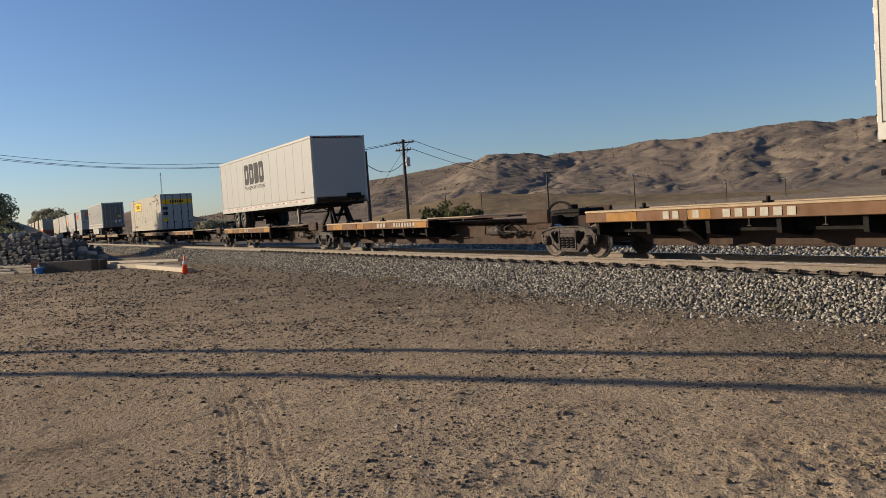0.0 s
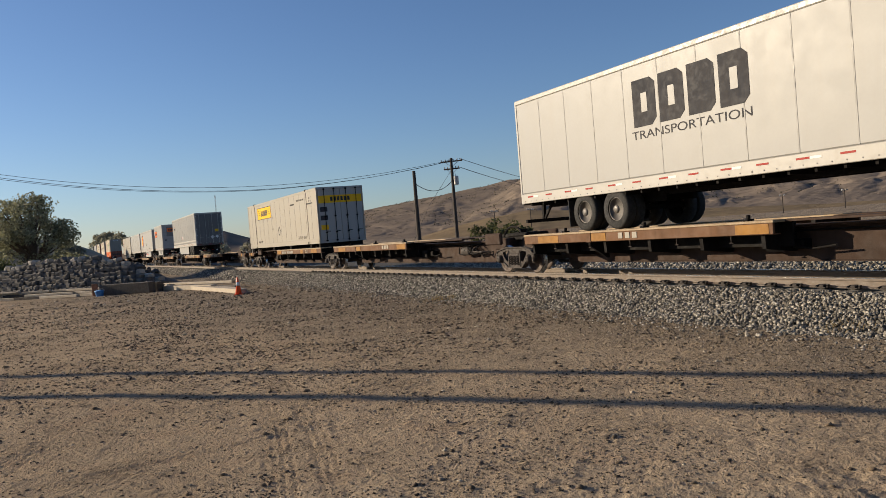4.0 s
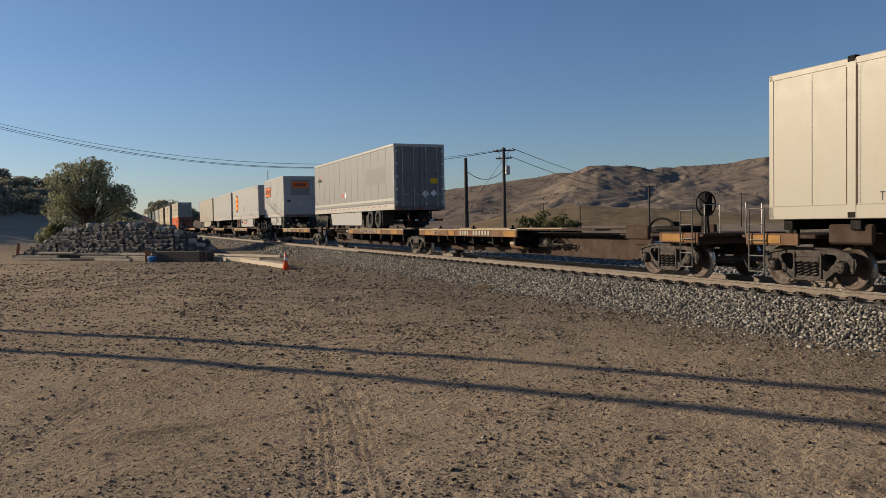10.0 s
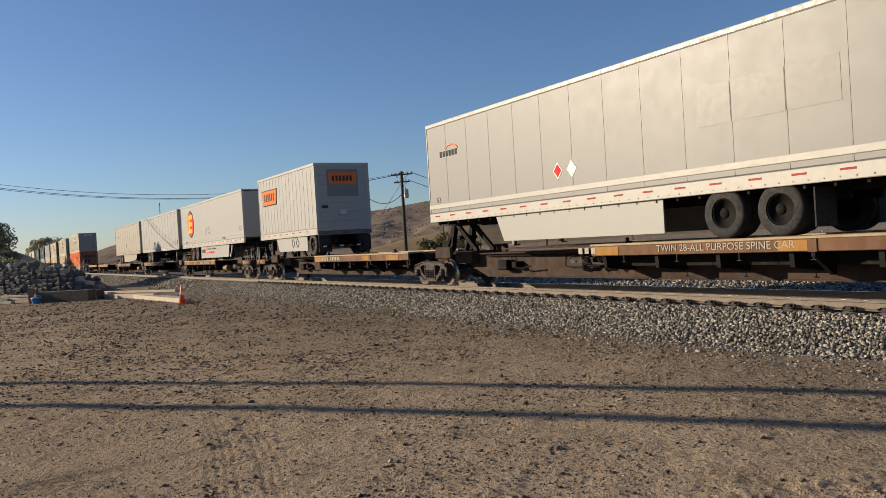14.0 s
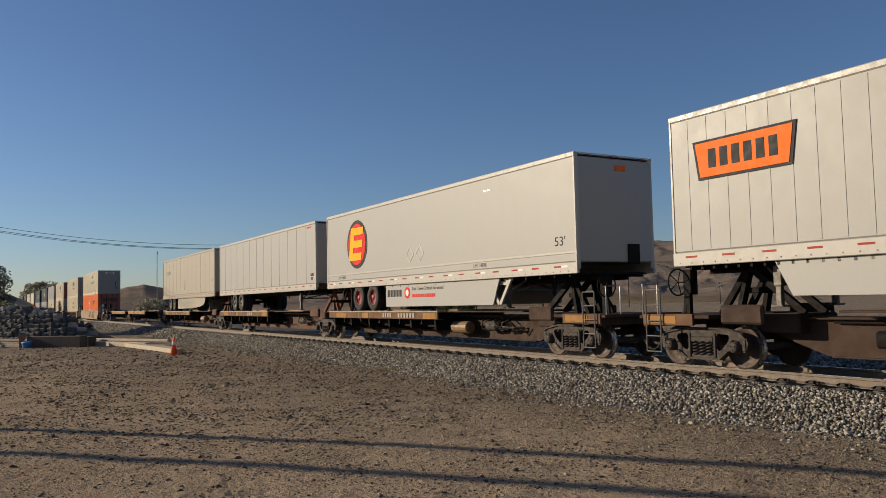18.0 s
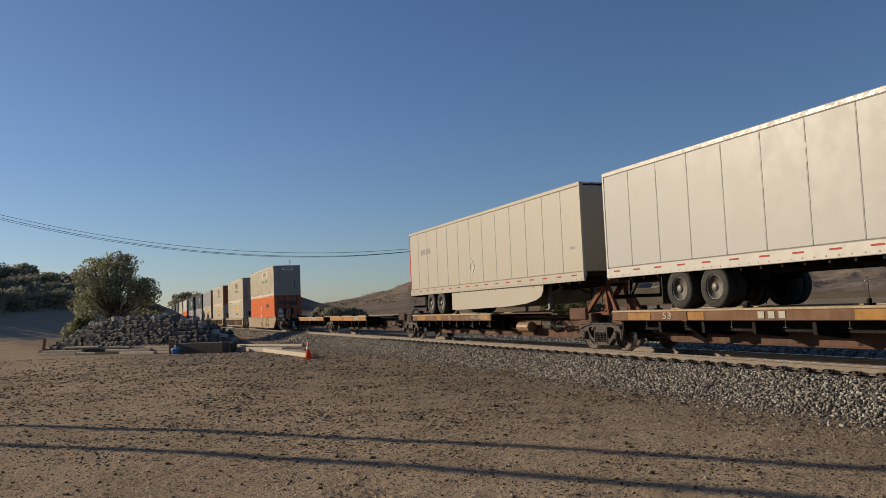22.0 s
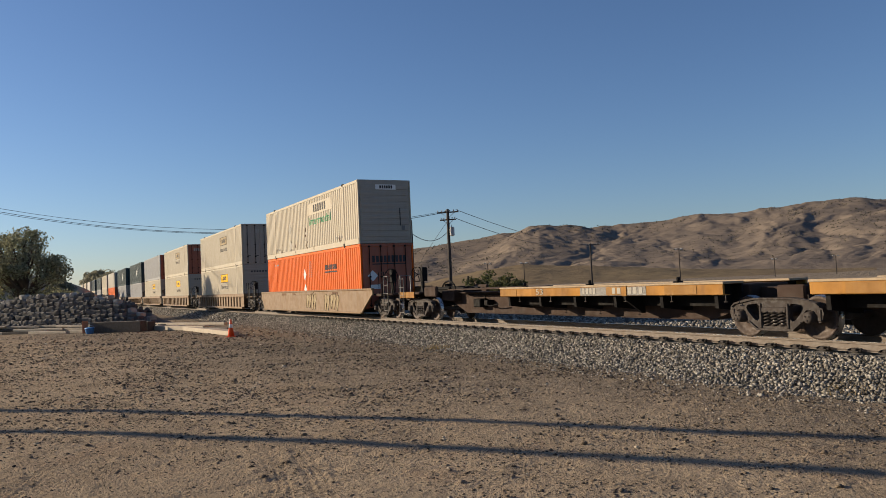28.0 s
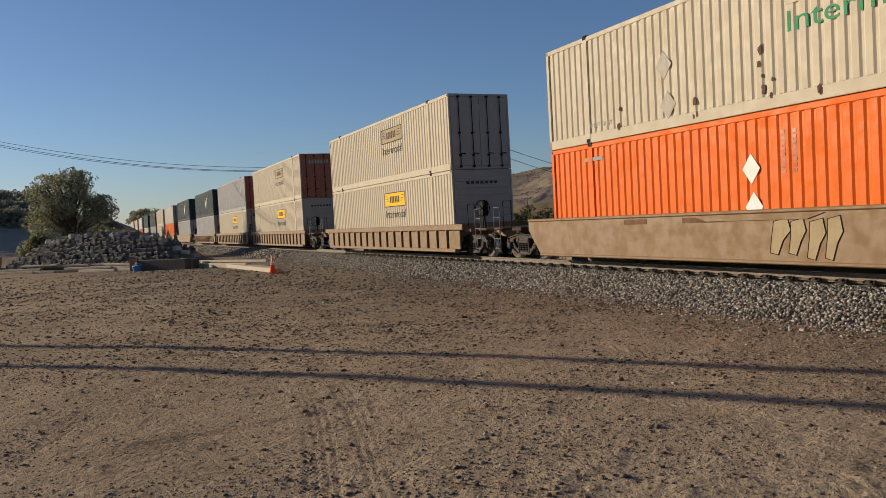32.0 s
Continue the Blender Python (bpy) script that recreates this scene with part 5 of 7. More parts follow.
def container(q0, q1, zb, name, label, skin, style, end_mat, front="rods", zt=None, marks=None, group="containers on the train", posts=True, light=False):
    """A 53-foot domestic container from q0 (ahead) to q1, floor zb above the rail. style: ribbed (corrugated) or flat sides."""
    mid, h, W = (q0 + q1) / 2, (q1 - q0) / 2, 1.295
    zt = zt or zb + 2.896
    t = rides(thing("shipping_container", label, "container", on_track(mid), group), mid)
    body = Build().box(-h + 0.03, h - 0.03, -W + 0.045, W - 0.045, zb + 0.12, zt - 0.02, 0.01)
    part("box_body", body, skin, t)
    for y in (-1, 1):
        if style == "ribbed":
            # broad proud panels with narrow grooves between them
            n = int((2 * h - 0.3) / 0.275)
            pts = []
            step = (2 * h - 0.3) / n
            out, inn = y * W, y * (W - 0.030)
            for k in range(n):
                x = -h + 0.15 + k * step
                pts += [(x + 0.025, inn), (x + 0.07, out), (x + step - 0.07, out), (x + step - 0.025, inn)]
            b = Build()
            k0 = len(b.v)
            za, zz = zb + 0.26, zt - 0.13
            b.v += [(p[0], p[1], za) for p in pts] + [(p[0], p[1], zz) for p in pts]
            m = len(pts)
            for k in range(m - 1):
                f4 = (k0 + k, k0 + k + 1, k0 + k + 1 + m, k0 + k + m)
                b.f.append(f4 if y < 0 else f4[::-1])
                b.m.append(0)
            part("side_panel", b, skin, t)
        else:
            a, c = sorted((y * (W - 0.04), y * (W - 0.005)))
            part("side_panel", Build().box(-h + 0.05, h - 0.05, a, c, zb + 0.26, zt - 0.12, 0.006), skin, t)
            if y < 0 and not light:
                b = Build()
                for k in range(1, 15):
                    x = -h + 2 * h * k / 15
                    b.box(x - 0.008, x + 0.008, -W + 0.001, -W + 0.006, zb + 0.28, zt - 0.14)
                    for z in np.arange(zb + 0.34, zt - 0.2, 0.11):
                        b.box(x - 0.03, x - 0.016, -W - 0.001, -W + 0.006, z, z + 0.014)
                part("panel_seam", b, "faded_grey", t)
                for k in range(1, 6):
                    for z in (zb + 1.15, zb + 1.85):
                        x = -h + 2 * h * (k + 0.6) / 6.3
                        part("vent", Build().lathe([(-W - 0.018, 0.03), (-W - 0.012, 0.06), (-W, 0.075)], (x, 0, z), 12), skin, t)
        a, c = sorted((y * (W - 0.06), y * (W + 0.004)))
        part("top_rail", Build().box(-h, h, a, c, zt - 0.13, zt, 0.015), skin, t)
        part("bottom_rail", Build().box(-h, h, a, c, zb, zb + 0.26, 0.012), skin, t)
        for x in (-h + 0.06, h - 0.06):
            part("corner_post", Build().box(x - 0.07, x + 0.07, a, c, zb, zt - 0.01, 0.015), skin if style == "ribbed" else "cream_panel", t)
        if posts:
            for x in (-6.1, 6.1):
                part("lift_post", Build().box(x - 0.10, x + 0.10, min(a, y * (W + 0.012)), max(c, y * (W + 0.012)), zb, zt - 0.02, 0.012), skin, t)
                b = Build()
                casting(b, x, y * (W - 0.06), zt - 0.02)
                casting(b, x, y * (W - 0.06), zb + 0.07)
                part("corner_casting", b, "black_steel", t)
    b = Build()
    b.box(-h + 0.03, h - 0.03, -W + 0.05, W - 0.05, zt - 0.03, zt + 0.004, 0.01)
    part("roof", b, skin, t)
    for end in (-1, 1):
        xe = end * h
        a, c = sorted((xe - end * 0.04, xe + end * 0.006))
        if end == 1 and front == "rods" or end == -1:
            for y0, y1 in ((-W + 0.09, -0.01), (0.01, W - 0.09)):
                door = part("door", Build().box(a, c, y0, y1, zb + 0.14, zt - 0.13, 0.008), end_mat, t)
                b = Build()
                for yy in (y0 + 0.32, y1 - 0.32):
                    b.tube([(xe + end * 0.05, yy, zb + 0.06), (xe + end * 0.05, yy, zt - 0.06)], 0.018, 6)
                    for z in (zb + 0.12, zb + 0.55, zb + 1.4, zt - 0.12):
                        b.box(min(xe, xe + end * 0.07), max(xe, xe + end * 0.07), yy - 0.05, yy + 0.05, z - 0.03, z + 0.03)
                    b.bar((xe + end * 0.055, yy, zb + 0.62), (xe + end * 0.055, yy + 0.22, zb + 0.60), 0.03)
                part("lock_rod", b, "black_steel", door)
        else:
            wall = part("front_wall", Build().box(a, c, -W + 0.08, W - 0.08, zb + 0.14, zt - 0.1, 0.008), end_mat, t)
            for k in range(9):
                z = zb + 0.3 + k * 0.27
                part("wall_rib", Build().box(min(xe, xe + end * 0.03), max(xe, xe + end * 0.03), -W + 0.14, W - 0.14, z, z + 0.16, 0.012), end_mat, wall)
        part("end_header", Build().box(a, c, -W + 0.01, W - 0.01, zt - 0.12, zt, 0.01), end_mat, t)
        part("end_sill", Build().box(a, c, -W + 0.01, W - 0.01, zb, zb + 0.13, 0.01), end_mat, t)
    if marks:
        marks(t, mid, W, zb, zt, h)
    return t


def well_car(qa, qb, q0, q1, style, mat, label, marks=None, own_b=True, ribs_n=17, roll=True, reach=0.6):
    """A double-stack well car with trucks at qa and qb and its well from q0 to q1."""
    mid = (qa + qb) / 2
    t = rides(thing("well_car", label, "well car", on_track(mid), "double-stack well cars"), mid)
    x0, x1 = mid - q1, mid - q0
    xa, xb = mid - qa, mid - qb
    for y in (-1, 1):
        a, c = sorted((y * 1.36, y * 1.44))
        if style == "smooth":
            b = Build().prism([(x0 - 0.85, 0.95), (x0 - 0.2, 0.22), (x1 + reach - 1.4, 0.22), (x1 + reach - 0.15, 0.98), (x1 + reach, 1.02), (x1 + reach, 1.27), (x0 - 0.85, 1.27)], a, c)
            sd = part("side_sill", b, mat, t)
            b = Build().box(x0 - 0.85, x1 + reach, min(y * 1.34, y * 1.48), max(y * 1.34, y * 1.48), 1.22, 1.30, 0.02)
            part("top_chord", b, mat, sd)
            b = Build().box(x0 - 0.2, x1 + reach - 1.4, min(y * 1.30, y * 1.47), max(y * 1.30, y * 1.47), 0.18, 0.26, 0.02)
            part("bottom_chord", b, mat, sd)
        else:
            b = Build().box(x0 - 0.6, x1 + 0.6, a, c, 0.30, 1.10, 0.01)
            sd = part("side_sill", b, mat, t)
            b = Build().box(x0 - 1.0, x1 + 1.0, min(y * 1.34, y * 1.52), max(y * 1.34, y * 1.52), 1.02, 1.24, 0.02)
            part("top_chord", b, mat, sd)
            b = Build().box(x0 - 0.3, x1 + 0.3, min(y * 1.30, y * 1.52), max(y * 1.30, y * 1.52), 0.18, 0.32, 0.02)
            part("bottom_chord", b, mat, sd)
            for k in range(ribs_n):
                x = x0 + (x1 - x0) * (k + 0.5) / ribs_n
                part("side_post", Build().box(x - 0.05, x + 0.05, min(y * 1.44, y * 1.52), max(y * 1.44, y * 1.52), 0.3, 1.04, 0.01), mat, sd)
    part("well_floor", Build().box(x0, x1, -1.36, 1.36, 0.22, 0.30, 0.01), "black_steel", t)
    for xe, s in ((xa, 1), (xb, -1)):
        xin = x1 if s > 0 else x0
        b = Build()
        p0, p1 = sorted((xin - s * 0.1, xe + s * 1.45))
        b.box(p0, p1, -0.5, 0.5, 0.72, 1.0, 0.03)
        b.box(min(xin, xin + s * 0.12), max(xin, xin + s * 0.12), -1.4, 1.4, 0.35, 1.25, 0.02)
        b.box(min(xe + s * 0.9, xe + s * 1.5), max(xe + s * 0.9, xe + s * 1.5), -1.30, 1.30, 0.98, 1.05, 0.01)
        b.box(xe - 0.3, xe + 0.3, -1.3, 1.3, 0.95, 1.06, 0.01)
        part("end_platform", b, mat if style != "smooth" else "brown_steel", t)
        ladder(t, xe + s * 1.1 - 0.2, 0.35, 1.75, -1.42)
        b = Build().tube([(xe + s * 0.2, -1.35, 1.05), (xe + s * 0.2, -1.35, 1.95), (xe + s * 0.75, -1.35, 1.95), (xe + s * 0.75, -1.35, 1.05)], 0.02, 6)
        b.tube([(xe + s * 0.2, -1.35, 1.5), (xe + s * 0.75, -1.35, 1.5)], 0.015, 6)
        part("grab_rail", b, "black_steel", t)
        if s > 0 or own_b:
            truck(t, xe, roll)
        coupler(t, xe + s * 1.45, s)
    brake_stand(t, xa + 0.35, 1, -0.8)
    if marks:
        marks(t, mid)
    return t


# ---- who rides where: spine cars ----
T = [-1.3, 16.05, 33.1, 50.15, 68.0, 84.5, 88.8, 106.4, 125.0, 142.3, 146.5, 162.9, 180.2, 197.5, 214.9, 231.4]
BROWN = "rust-brown spine car with yellow panels"
YELLOW = "weathered yellow spine car"
spine_unit(T[0], T[1], "b", "brown_beam", BROWN + ", empty at its rear", False, marks=(("bars", 12.5, 0.93, 1.1, 0.19, 4), ("bars", 10.9, 0.93, 1.75, 0.19, 6)))
spine_unit(T[1], T[2], "b", "brown_beam", "empty " + BROWN, False, own_a=False, marks=(("bars", 27.0, 0.95, 0.8, 0.17, 3), ("bars", 25.6, 0.95, 1.7, 0.16, 8)))
spine_unit(T[2], T[3], "b", "brown_beam", BROWN + " under a white trailer", True, own_a=False, marks=(("bars", 44.8, 0.95, 0.8, 0.17, 3),))
spine_unit(T[3], T[4], "b", "brown_beam", "empty " + BROWN, False, own_a=False, marks=(("bars", 60.5, 0.95, 0.8, 0.17, 3),))
spine_unit(T[4], T[5], "a", "brown_beam", BROWN + " under a long container", False, own_a=False, end_b=True, marks=(("bars", 76.9, 0.93, 0.9, 0.17, 4), ("bars", 75.8, 0.93, 1.4, 0.17, 6), ("words", 71.9, 0.93, 0.4, 0.17, "53")))
spine_unit(T[5] + 4.3, T[7], "b", "brown_beam", "empty " + BROWN, False, end_a=True, tank=97.2, marks=(("words", 104.0, 0.98, 1.0, 0.11, "2-28/157"), ("bars", 101.0, 0.94, 0.9, 0.19, 4), ("bars", 99.8, 0.94, 1.5, 0.19, 6)))
spine_unit(T[7], T[8], "a", "brown_beam", BROWN + " under a grey trailer", True, own_a=False, marks=(("words", 114.35, 0.96, 3.4, 0.15, "TWIN 28-ALL PURPOSE SPINE CAR"), ("bars", 117.0, 0.95, 0.7, 0.17, 3)))
spine_unit(T[8], T[9], "a", "brown_beam", BROWN + " under a short white trailer", True, own_a=False, end_b=True, marks=(("bars", 134.2, 0.95, 0.8, 0.17, 4), ("bars", 133.2, 0.95, 1.05, 0.17, 6)))
spine_unit(T[10], T[11], "b", "brown_beam", BROWN + " under a long white trailer", True, end_a=True, tank=152.3, marks=(("words", 158.9, 0.94, 0.35, 0.17, "53"), ("bars", 156.8, 0.94, 0.75, 0.18, 4), ("bars", 155.6, 0.94, 1.3, 0.18, 6)))
spine_unit(T[11], T[12], "b", "brown_beam", BROWN + " under a plain white trailer", True, own_a=False, steel="rust_steel", marks=(("words", 176.9, 0.94, 0.35, 0.17, "53"), ("bars", 173.6, 0.94, 0.9, 0.18, 3)))
spine_unit(T[12], T[13], "b", "brown_beam", BROWN + " under a cream trailer", True, own_a=False, steel="rust_steel", tank=185.75, marks=(("words", 191.75, 0.94, 0.35, 0.17, "53"), ("words", 189.9, 0.95, 2.2, 0.15, "ALL PURPOSE SPINE CAR")))
spine_unit(T[13], T[14], "b", "yellow_beam", "empty " + YELLOW, False, own_a=False, marks=(("words", 211.2, 0.94, 0.35, 0.17, "53"), ("bars", 207.4, 0.94, 0.9, 0.18, 3)))
spine_unit(T[14], T[15], "a", "yellow_beam", "empty " + YELLOW + ", last of its car", False, own_a=False, end_b=True, marks=(("words", 223.0, 0.94, 0.35, 0.17, "53"), ("bars", 220.8, 0.94, 0.6, 0.18, 4), ("bars", 219.6, 0.94, 1.2, 0.18, 6)))


# ---- trailers ----
def marks_plain(t, mid, W, z0, z1, f, nx, rx):
    clearance_lamps(t, nx, f, z1)


def marks_block_logo(t, mid, W, z0, z1, f, nx, rx):
    """Four heavy dark blocks over a line of small ones, a plate on the nose."""
    clearance_lamps(t, nx, f, z1)
    y = -W - 0.002
    for k in range(4):
        x = mid - 43.85 + k * 0.90
        b = Build().prism([(x, z0 + 1.45), (x + 0.62, z0 + 1.45), (x + 0.78, z0 + 1.6), (x + 0.78, z0 + 2.42), (x + 0.62, z0 + 2.55), (x, z0 + 2.55)], y - 0.004, y + 0.004)
        lg = part("logo_block", b, "logo_dark", t)
        if k != 2:
            part("logo_gap", Build().box(x + 0.30, x + 0.50, y - 0.010, y - 0.003, z0 + 1.78, z0 + 2.22), "white_panel", lg)
    words(t, "TRANSPORTATION", mid - 43.95, z0 + 1.17, 0.2, "logo_dark", y, 3.6)
    part("nose_box", Build().box(nx, nx + 0.04, 0.25, 0.95, z0 + 0.18, z0 + 0.42, 0.01), "black_steel", t, "black gladhand plate")
    for yy in (0.45, 0.6, 0.75):
        part("air_line", Build().tube([(nx + 0.05, yy, z0 + 0.25), (nx + 0.10, yy + 0.03, z0 + 0.12), (nx + 0.06, yy - 0.02, z0 - 0.02)], 0.02, 6), "rubber", t)
    bars(t, "side_mark", mid - 34.9, mid - 34.45, z0 + 0.55, z0 + 0.60, "logo_dark", 6, y)


def marks_grey(t, mid, W, z0, z1, f, nx, rx):
    clearance_lamps(t, nx, f, z1)
    y = -W - 0.002
    bars(t, "logo_line", mid - 123.5, mid - 122.4, z0 + 2.02, z0 + 2.2, "logo_dark", 6, y)
    arc = [(mid - 122.75 + 0.4 * math.cos(a), y, z0 + 2.16 + 0.2 * math.sin(a)) for a in np.linspace(0.3, 2.6, 9)]
    part("logo_arc", Build().tube(arc, 0.02, 5), "logo_orange", t)
    patch(t, "faded_panel", mid - 113.0, mid - 109.9, z0 + 1.35, z0 + 2.15, "faded_grey", y)
    part("lower_rail", Build().box(-abs(nx), abs(nx), -W - 0.02, -W + 0.01, z0 + 0.42, z0 + 0.56, 0.01), "trim_white", t, "white ribbed rub rail")
    for dx, m in ((0, "logo_red"), (0.55, "refl_white")):
        x = mid - 117.6 + dx
        p = part("placard", Build().prism([(x - 0.19, z0 + 0.98), (x, z0 + 0.76), (x + 0.19, z0 + 0.98), (x, z0 + 1.20)], y - 0.006, y + 0.003), "refl_white", t, "diamond hazard placard")
        if m == "logo_red":
            part("placard_field", Build().prism([(x - 0.15, z0 + 0.98), (x, z0 + 0.81), (x + 0.15, z0 + 0.98), (x, z0 + 1.15)], y - 0.009, y - 0.005), m, p)
    d = rx - f * 0.04
    for yy, zz, s in ((0.28, z0 + 0.75, 0.19), (0.72, z0 + 0.78, 0.17)):
        part("placard", Build().prism([(yy - s, zz), (yy, zz - s), (yy + s, zz), (yy, zz + s)], min(d, d - f * 0.006), max(d, d - f * 0.006), "x"), "refl_white", t, "diamond hazard placard")
    part("warning_plate", Build().box(min(d, d - f * 0.006), max(d, d - f * 0.006), 0.55, 0.95, z0 + 1.25, z0 + 1.5), "logo_yellow", t, "yellow notice plate")
    words(t, "53", mid - 123.85, z0 + 0.62, 0.17, "logo_dark", y, 0.28)


def marks_badge(t, mid, W, z0, z1, f, nx, rx):
    """Orange badge on the side and on the rear door."""
    clearance_lamps(t, nx, f, z1)
    y = -W - 0.018
    x0, x1, a, b = mid - 142.1, mid - 139.7, z0 + 1.72, z0 + 2.52
    o = part("badge", Build().prism([(x0 + 0.12, a), (x1 - 0.12, a), (x1, b), (x0, b)], y - 0.004, y + 0.004), "logo_dark", t)
    i = part("badge_field", Build().prism([(x0 + 0.18, a + 0.05), (x1 - 0.18, a + 0.05), (x1 - 0.07, b - 0.05), (x0 + 0.07, b - 0.05)], y - 0.014, y - 0.003), "logo_orange", o, "orange badge field")
    bars(o, "badge_letter", x0 + 0.35, x1 - 0.35, a + 0.22, b - 0.2, "logo_dark", 6, y - 0.016, 0.35)
    d = rx - f * 0.04
    e0, e1 = sorted((d - f * 0.006, d))
    o = part("badge", Build().prism([(-0.62, z1 - 0.95), (0.62, z1 - 0.95), (0.68, z1 - 0.45), (-0.68, z1 - 0.45)], e0, e1, "x"), "logo_orange", t)
    for k in range(6):
        part("badge_letter", Build().box(e0 - 0.004, e1 + 0.004, -0.50 + k * 0.17, -0.39 + k * 0.17, z1 - 0.82, z1 - 0.58), "logo_dark", o)
    part("door_panel", Build().box(e0 + 0.001, e1 - 0.001, -0.75, 0.75, z1 - 1.5, z1 - 0.3), "faded_grey", t)
    part("number_plate", Build().box(e0 - 0.003, e1 + 0.003, -1.05, -0.75, z0 + 1.15, z0 + 1.28), "logo_dark", t)
    part("door_latch", Build().box(e0 - 0.02, e1 + 0.02, -0.25, 0.15, z0 + 0.85, z0 + 1.1, 0.01), "dull_metal", t)
    for xx in (mid - 137.9, mid - 137.3):
        fr = Build()
        for k in range(4):
            p, q = k * math.pi / 2, (k + 1) * math.pi / 2
            fr.bar((xx + 0.2 * math.cos(p), -W + 0.05, z0 - 0.28 + 0.22 * math.sin(p)), (xx + 0.2 * math.cos(q), -W + 0.05, z0 - 0.28 + 0.22 * math.sin(q)), 0.02)
        part("placard_frame", fr, "seam_grey", t)


def marks_disc(t, mid, W, z0, z1, f, nx, rx):
    """A red disc with a dark rim and an amber block, words on the skirt."""
    clearance_lamps(t, nx, f, z1)
    y = -W - 0.002
    cx, cz = mid - 158.95, z0 + 1.66
    o = part("logo_rim", Build().lathe([(y - 0.008, 0.94), (y + 0.004, 0.94)], (cx, 0, cz), 40), "logo_dark", t)
    part("logo_disc", Build().lathe([(y - 0.018, 0.80), (y - 0.004, 0.80)], (cx, 0, cz), 40), "logo_red", o)
    am = Build()
    k = 0.18
    sl = lambda px, pz: (cx + px + pz * k, cz + pz)
    am.prism([sl(-0.62, -0.62), sl(-0.28, -0.62), sl(-0.28, 0.66), sl(-0.62, 0.66)], y - 0.030, y - 0.014)
    for z in (-0.62, -0.13, 0.36):
        am.prism([sl(-0.28, z), sl(0.52, z), sl(0.52, z + 0.28), sl(-0.28, z + 0.28)], y - 0.030, y - 0.014)
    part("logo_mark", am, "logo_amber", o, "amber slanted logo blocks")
    part("lower_rail", Build().box(-abs(nx), abs(nx), -W - 0.016, -W + 0.01, z0 + 0.50, z0 + 0.57, 0.01), "trim_white", t, "white metal rub rail")
    words(t, "53'", mid - 146.75, z0 + 0.72, 0.24, "logo_dark", y, 0.42)
    words(t, "LIFT HERE", mid - 150.6, z0 + 0.36, 0.11, "logo_dark", y, 0.7)
    words(t, "LIFT HERE", mid - 160.8, z0 + 0.36, 0.11, "logo_dark", y, 0.7)
    s = -W + 0.056
    bars(t, "logo_line", mid - 156.5, mid - 155.35, z0 - 0.42, z0 - 0.18, "logo_dark", 5, s, 0.3)
    rd = part("logo_disc", Build().lathe([(s - 0.006, 0.20), (s + 0.003, 0.20)], (mid - 154.95, 0, z0 - 0.30), 24), "logo_red", t)
    part("logo_ring", Build().lathe([(s - 0.009, 0.11), (s - 0.005, 0.11)], (mid - 154.95, 0, z0 - 0.30), 18), "logo_white", rd)
    words(t, "Get Time Critical Services!", mid - 154.6, z0 - 0.22, 0.12, "logo_dark", s, 2.1)
    bars(t, "web_line", mid - 154.6, mid - 153.0, z0 - 0.46, z0 - 0.35, "logo_red", 13, s, 0.3)
    for xx in (mid - 154.6, mid - 153.9):
        fr = Build()
        for a in range(4):
            p, q = a * math.pi / 2, (a + 1) * math.pi / 2
            fr.bar((xx + 0.26 * math.cos(p), y, z0 + 1.0 + 0.26 * math.sin(p)), (xx + 0.26 * math.cos(q), y, z0 + 1.0 + 0.26 * math.sin(q)), 0.02)
        part("placard_frame", fr, "bright_metal", t)
    bx = nx - f * 3.6
    vb = part("skirt_bracket", Build().prism([(bx - 0.62, z0 - 0.02), (bx - 0.50, z0 - 0.02), (bx + 0.03, z0 - 0.72), (bx - 0.07, z0 - 0.76)], -1.18, -1.13), "trim_white", t, "white V-shaped landing gear brace")
    part("brace", Build().prism([(bx + 0.62, z0 - 0.02), (bx + 0.50, z0 - 0.02), (bx - 0.03, z0 - 0.72), (bx + 0.07, z0 - 0.76)], -1.18, -1.13), "trim_white", vb)
    part("cross_plate", Build().prism([(bx - 0.62, z0 - 0.02), (bx + 0.62, z0 - 0.02), (bx + 0.45, z0 - 0.2), (bx - 0.45, z0 - 0.2)], -1.13, -1.10), "trim_white", vb)
    part("nose_box", Build().box(nx, nx + 0.04, 0.35, 0.75, z0 + 0.25, z0 + 0.75, 0.01), "black_steel", t, "black gladhand box")
    part("badge", Build().box(nx, nx + 0.02, 0.0, 0.35, z1 - 0.42, z1 - 0.28), "logo_orange", t)
    bars(t, "side_mark", mid - 150.0, mid - 149.6, z1 - 0.5, z1 - 0.45, "dull_metal", 2, y)


def marks_side_code(t, mid, W, z0, z1, f, nx, rx):
    clearance_lamps(t, nx, f, z1)
    bars(t, "side_mark", mid - 164.0, mid - 163.6, z0 + 0.62, z0 + 0.74, "logo_dark", 4, -W - 0.002)
    bars(t, "side_mark", mid - 163.95, mid - 163.7, z0 + 0.45, z0 + 0.57, "logo_dark", 3, -W - 0.002)
    patch(t, "maker_badge", mid - 164.4, mid - 163.9, z1 - 0.27, z1 - 0.20, "logo_red", -W - 0.002)


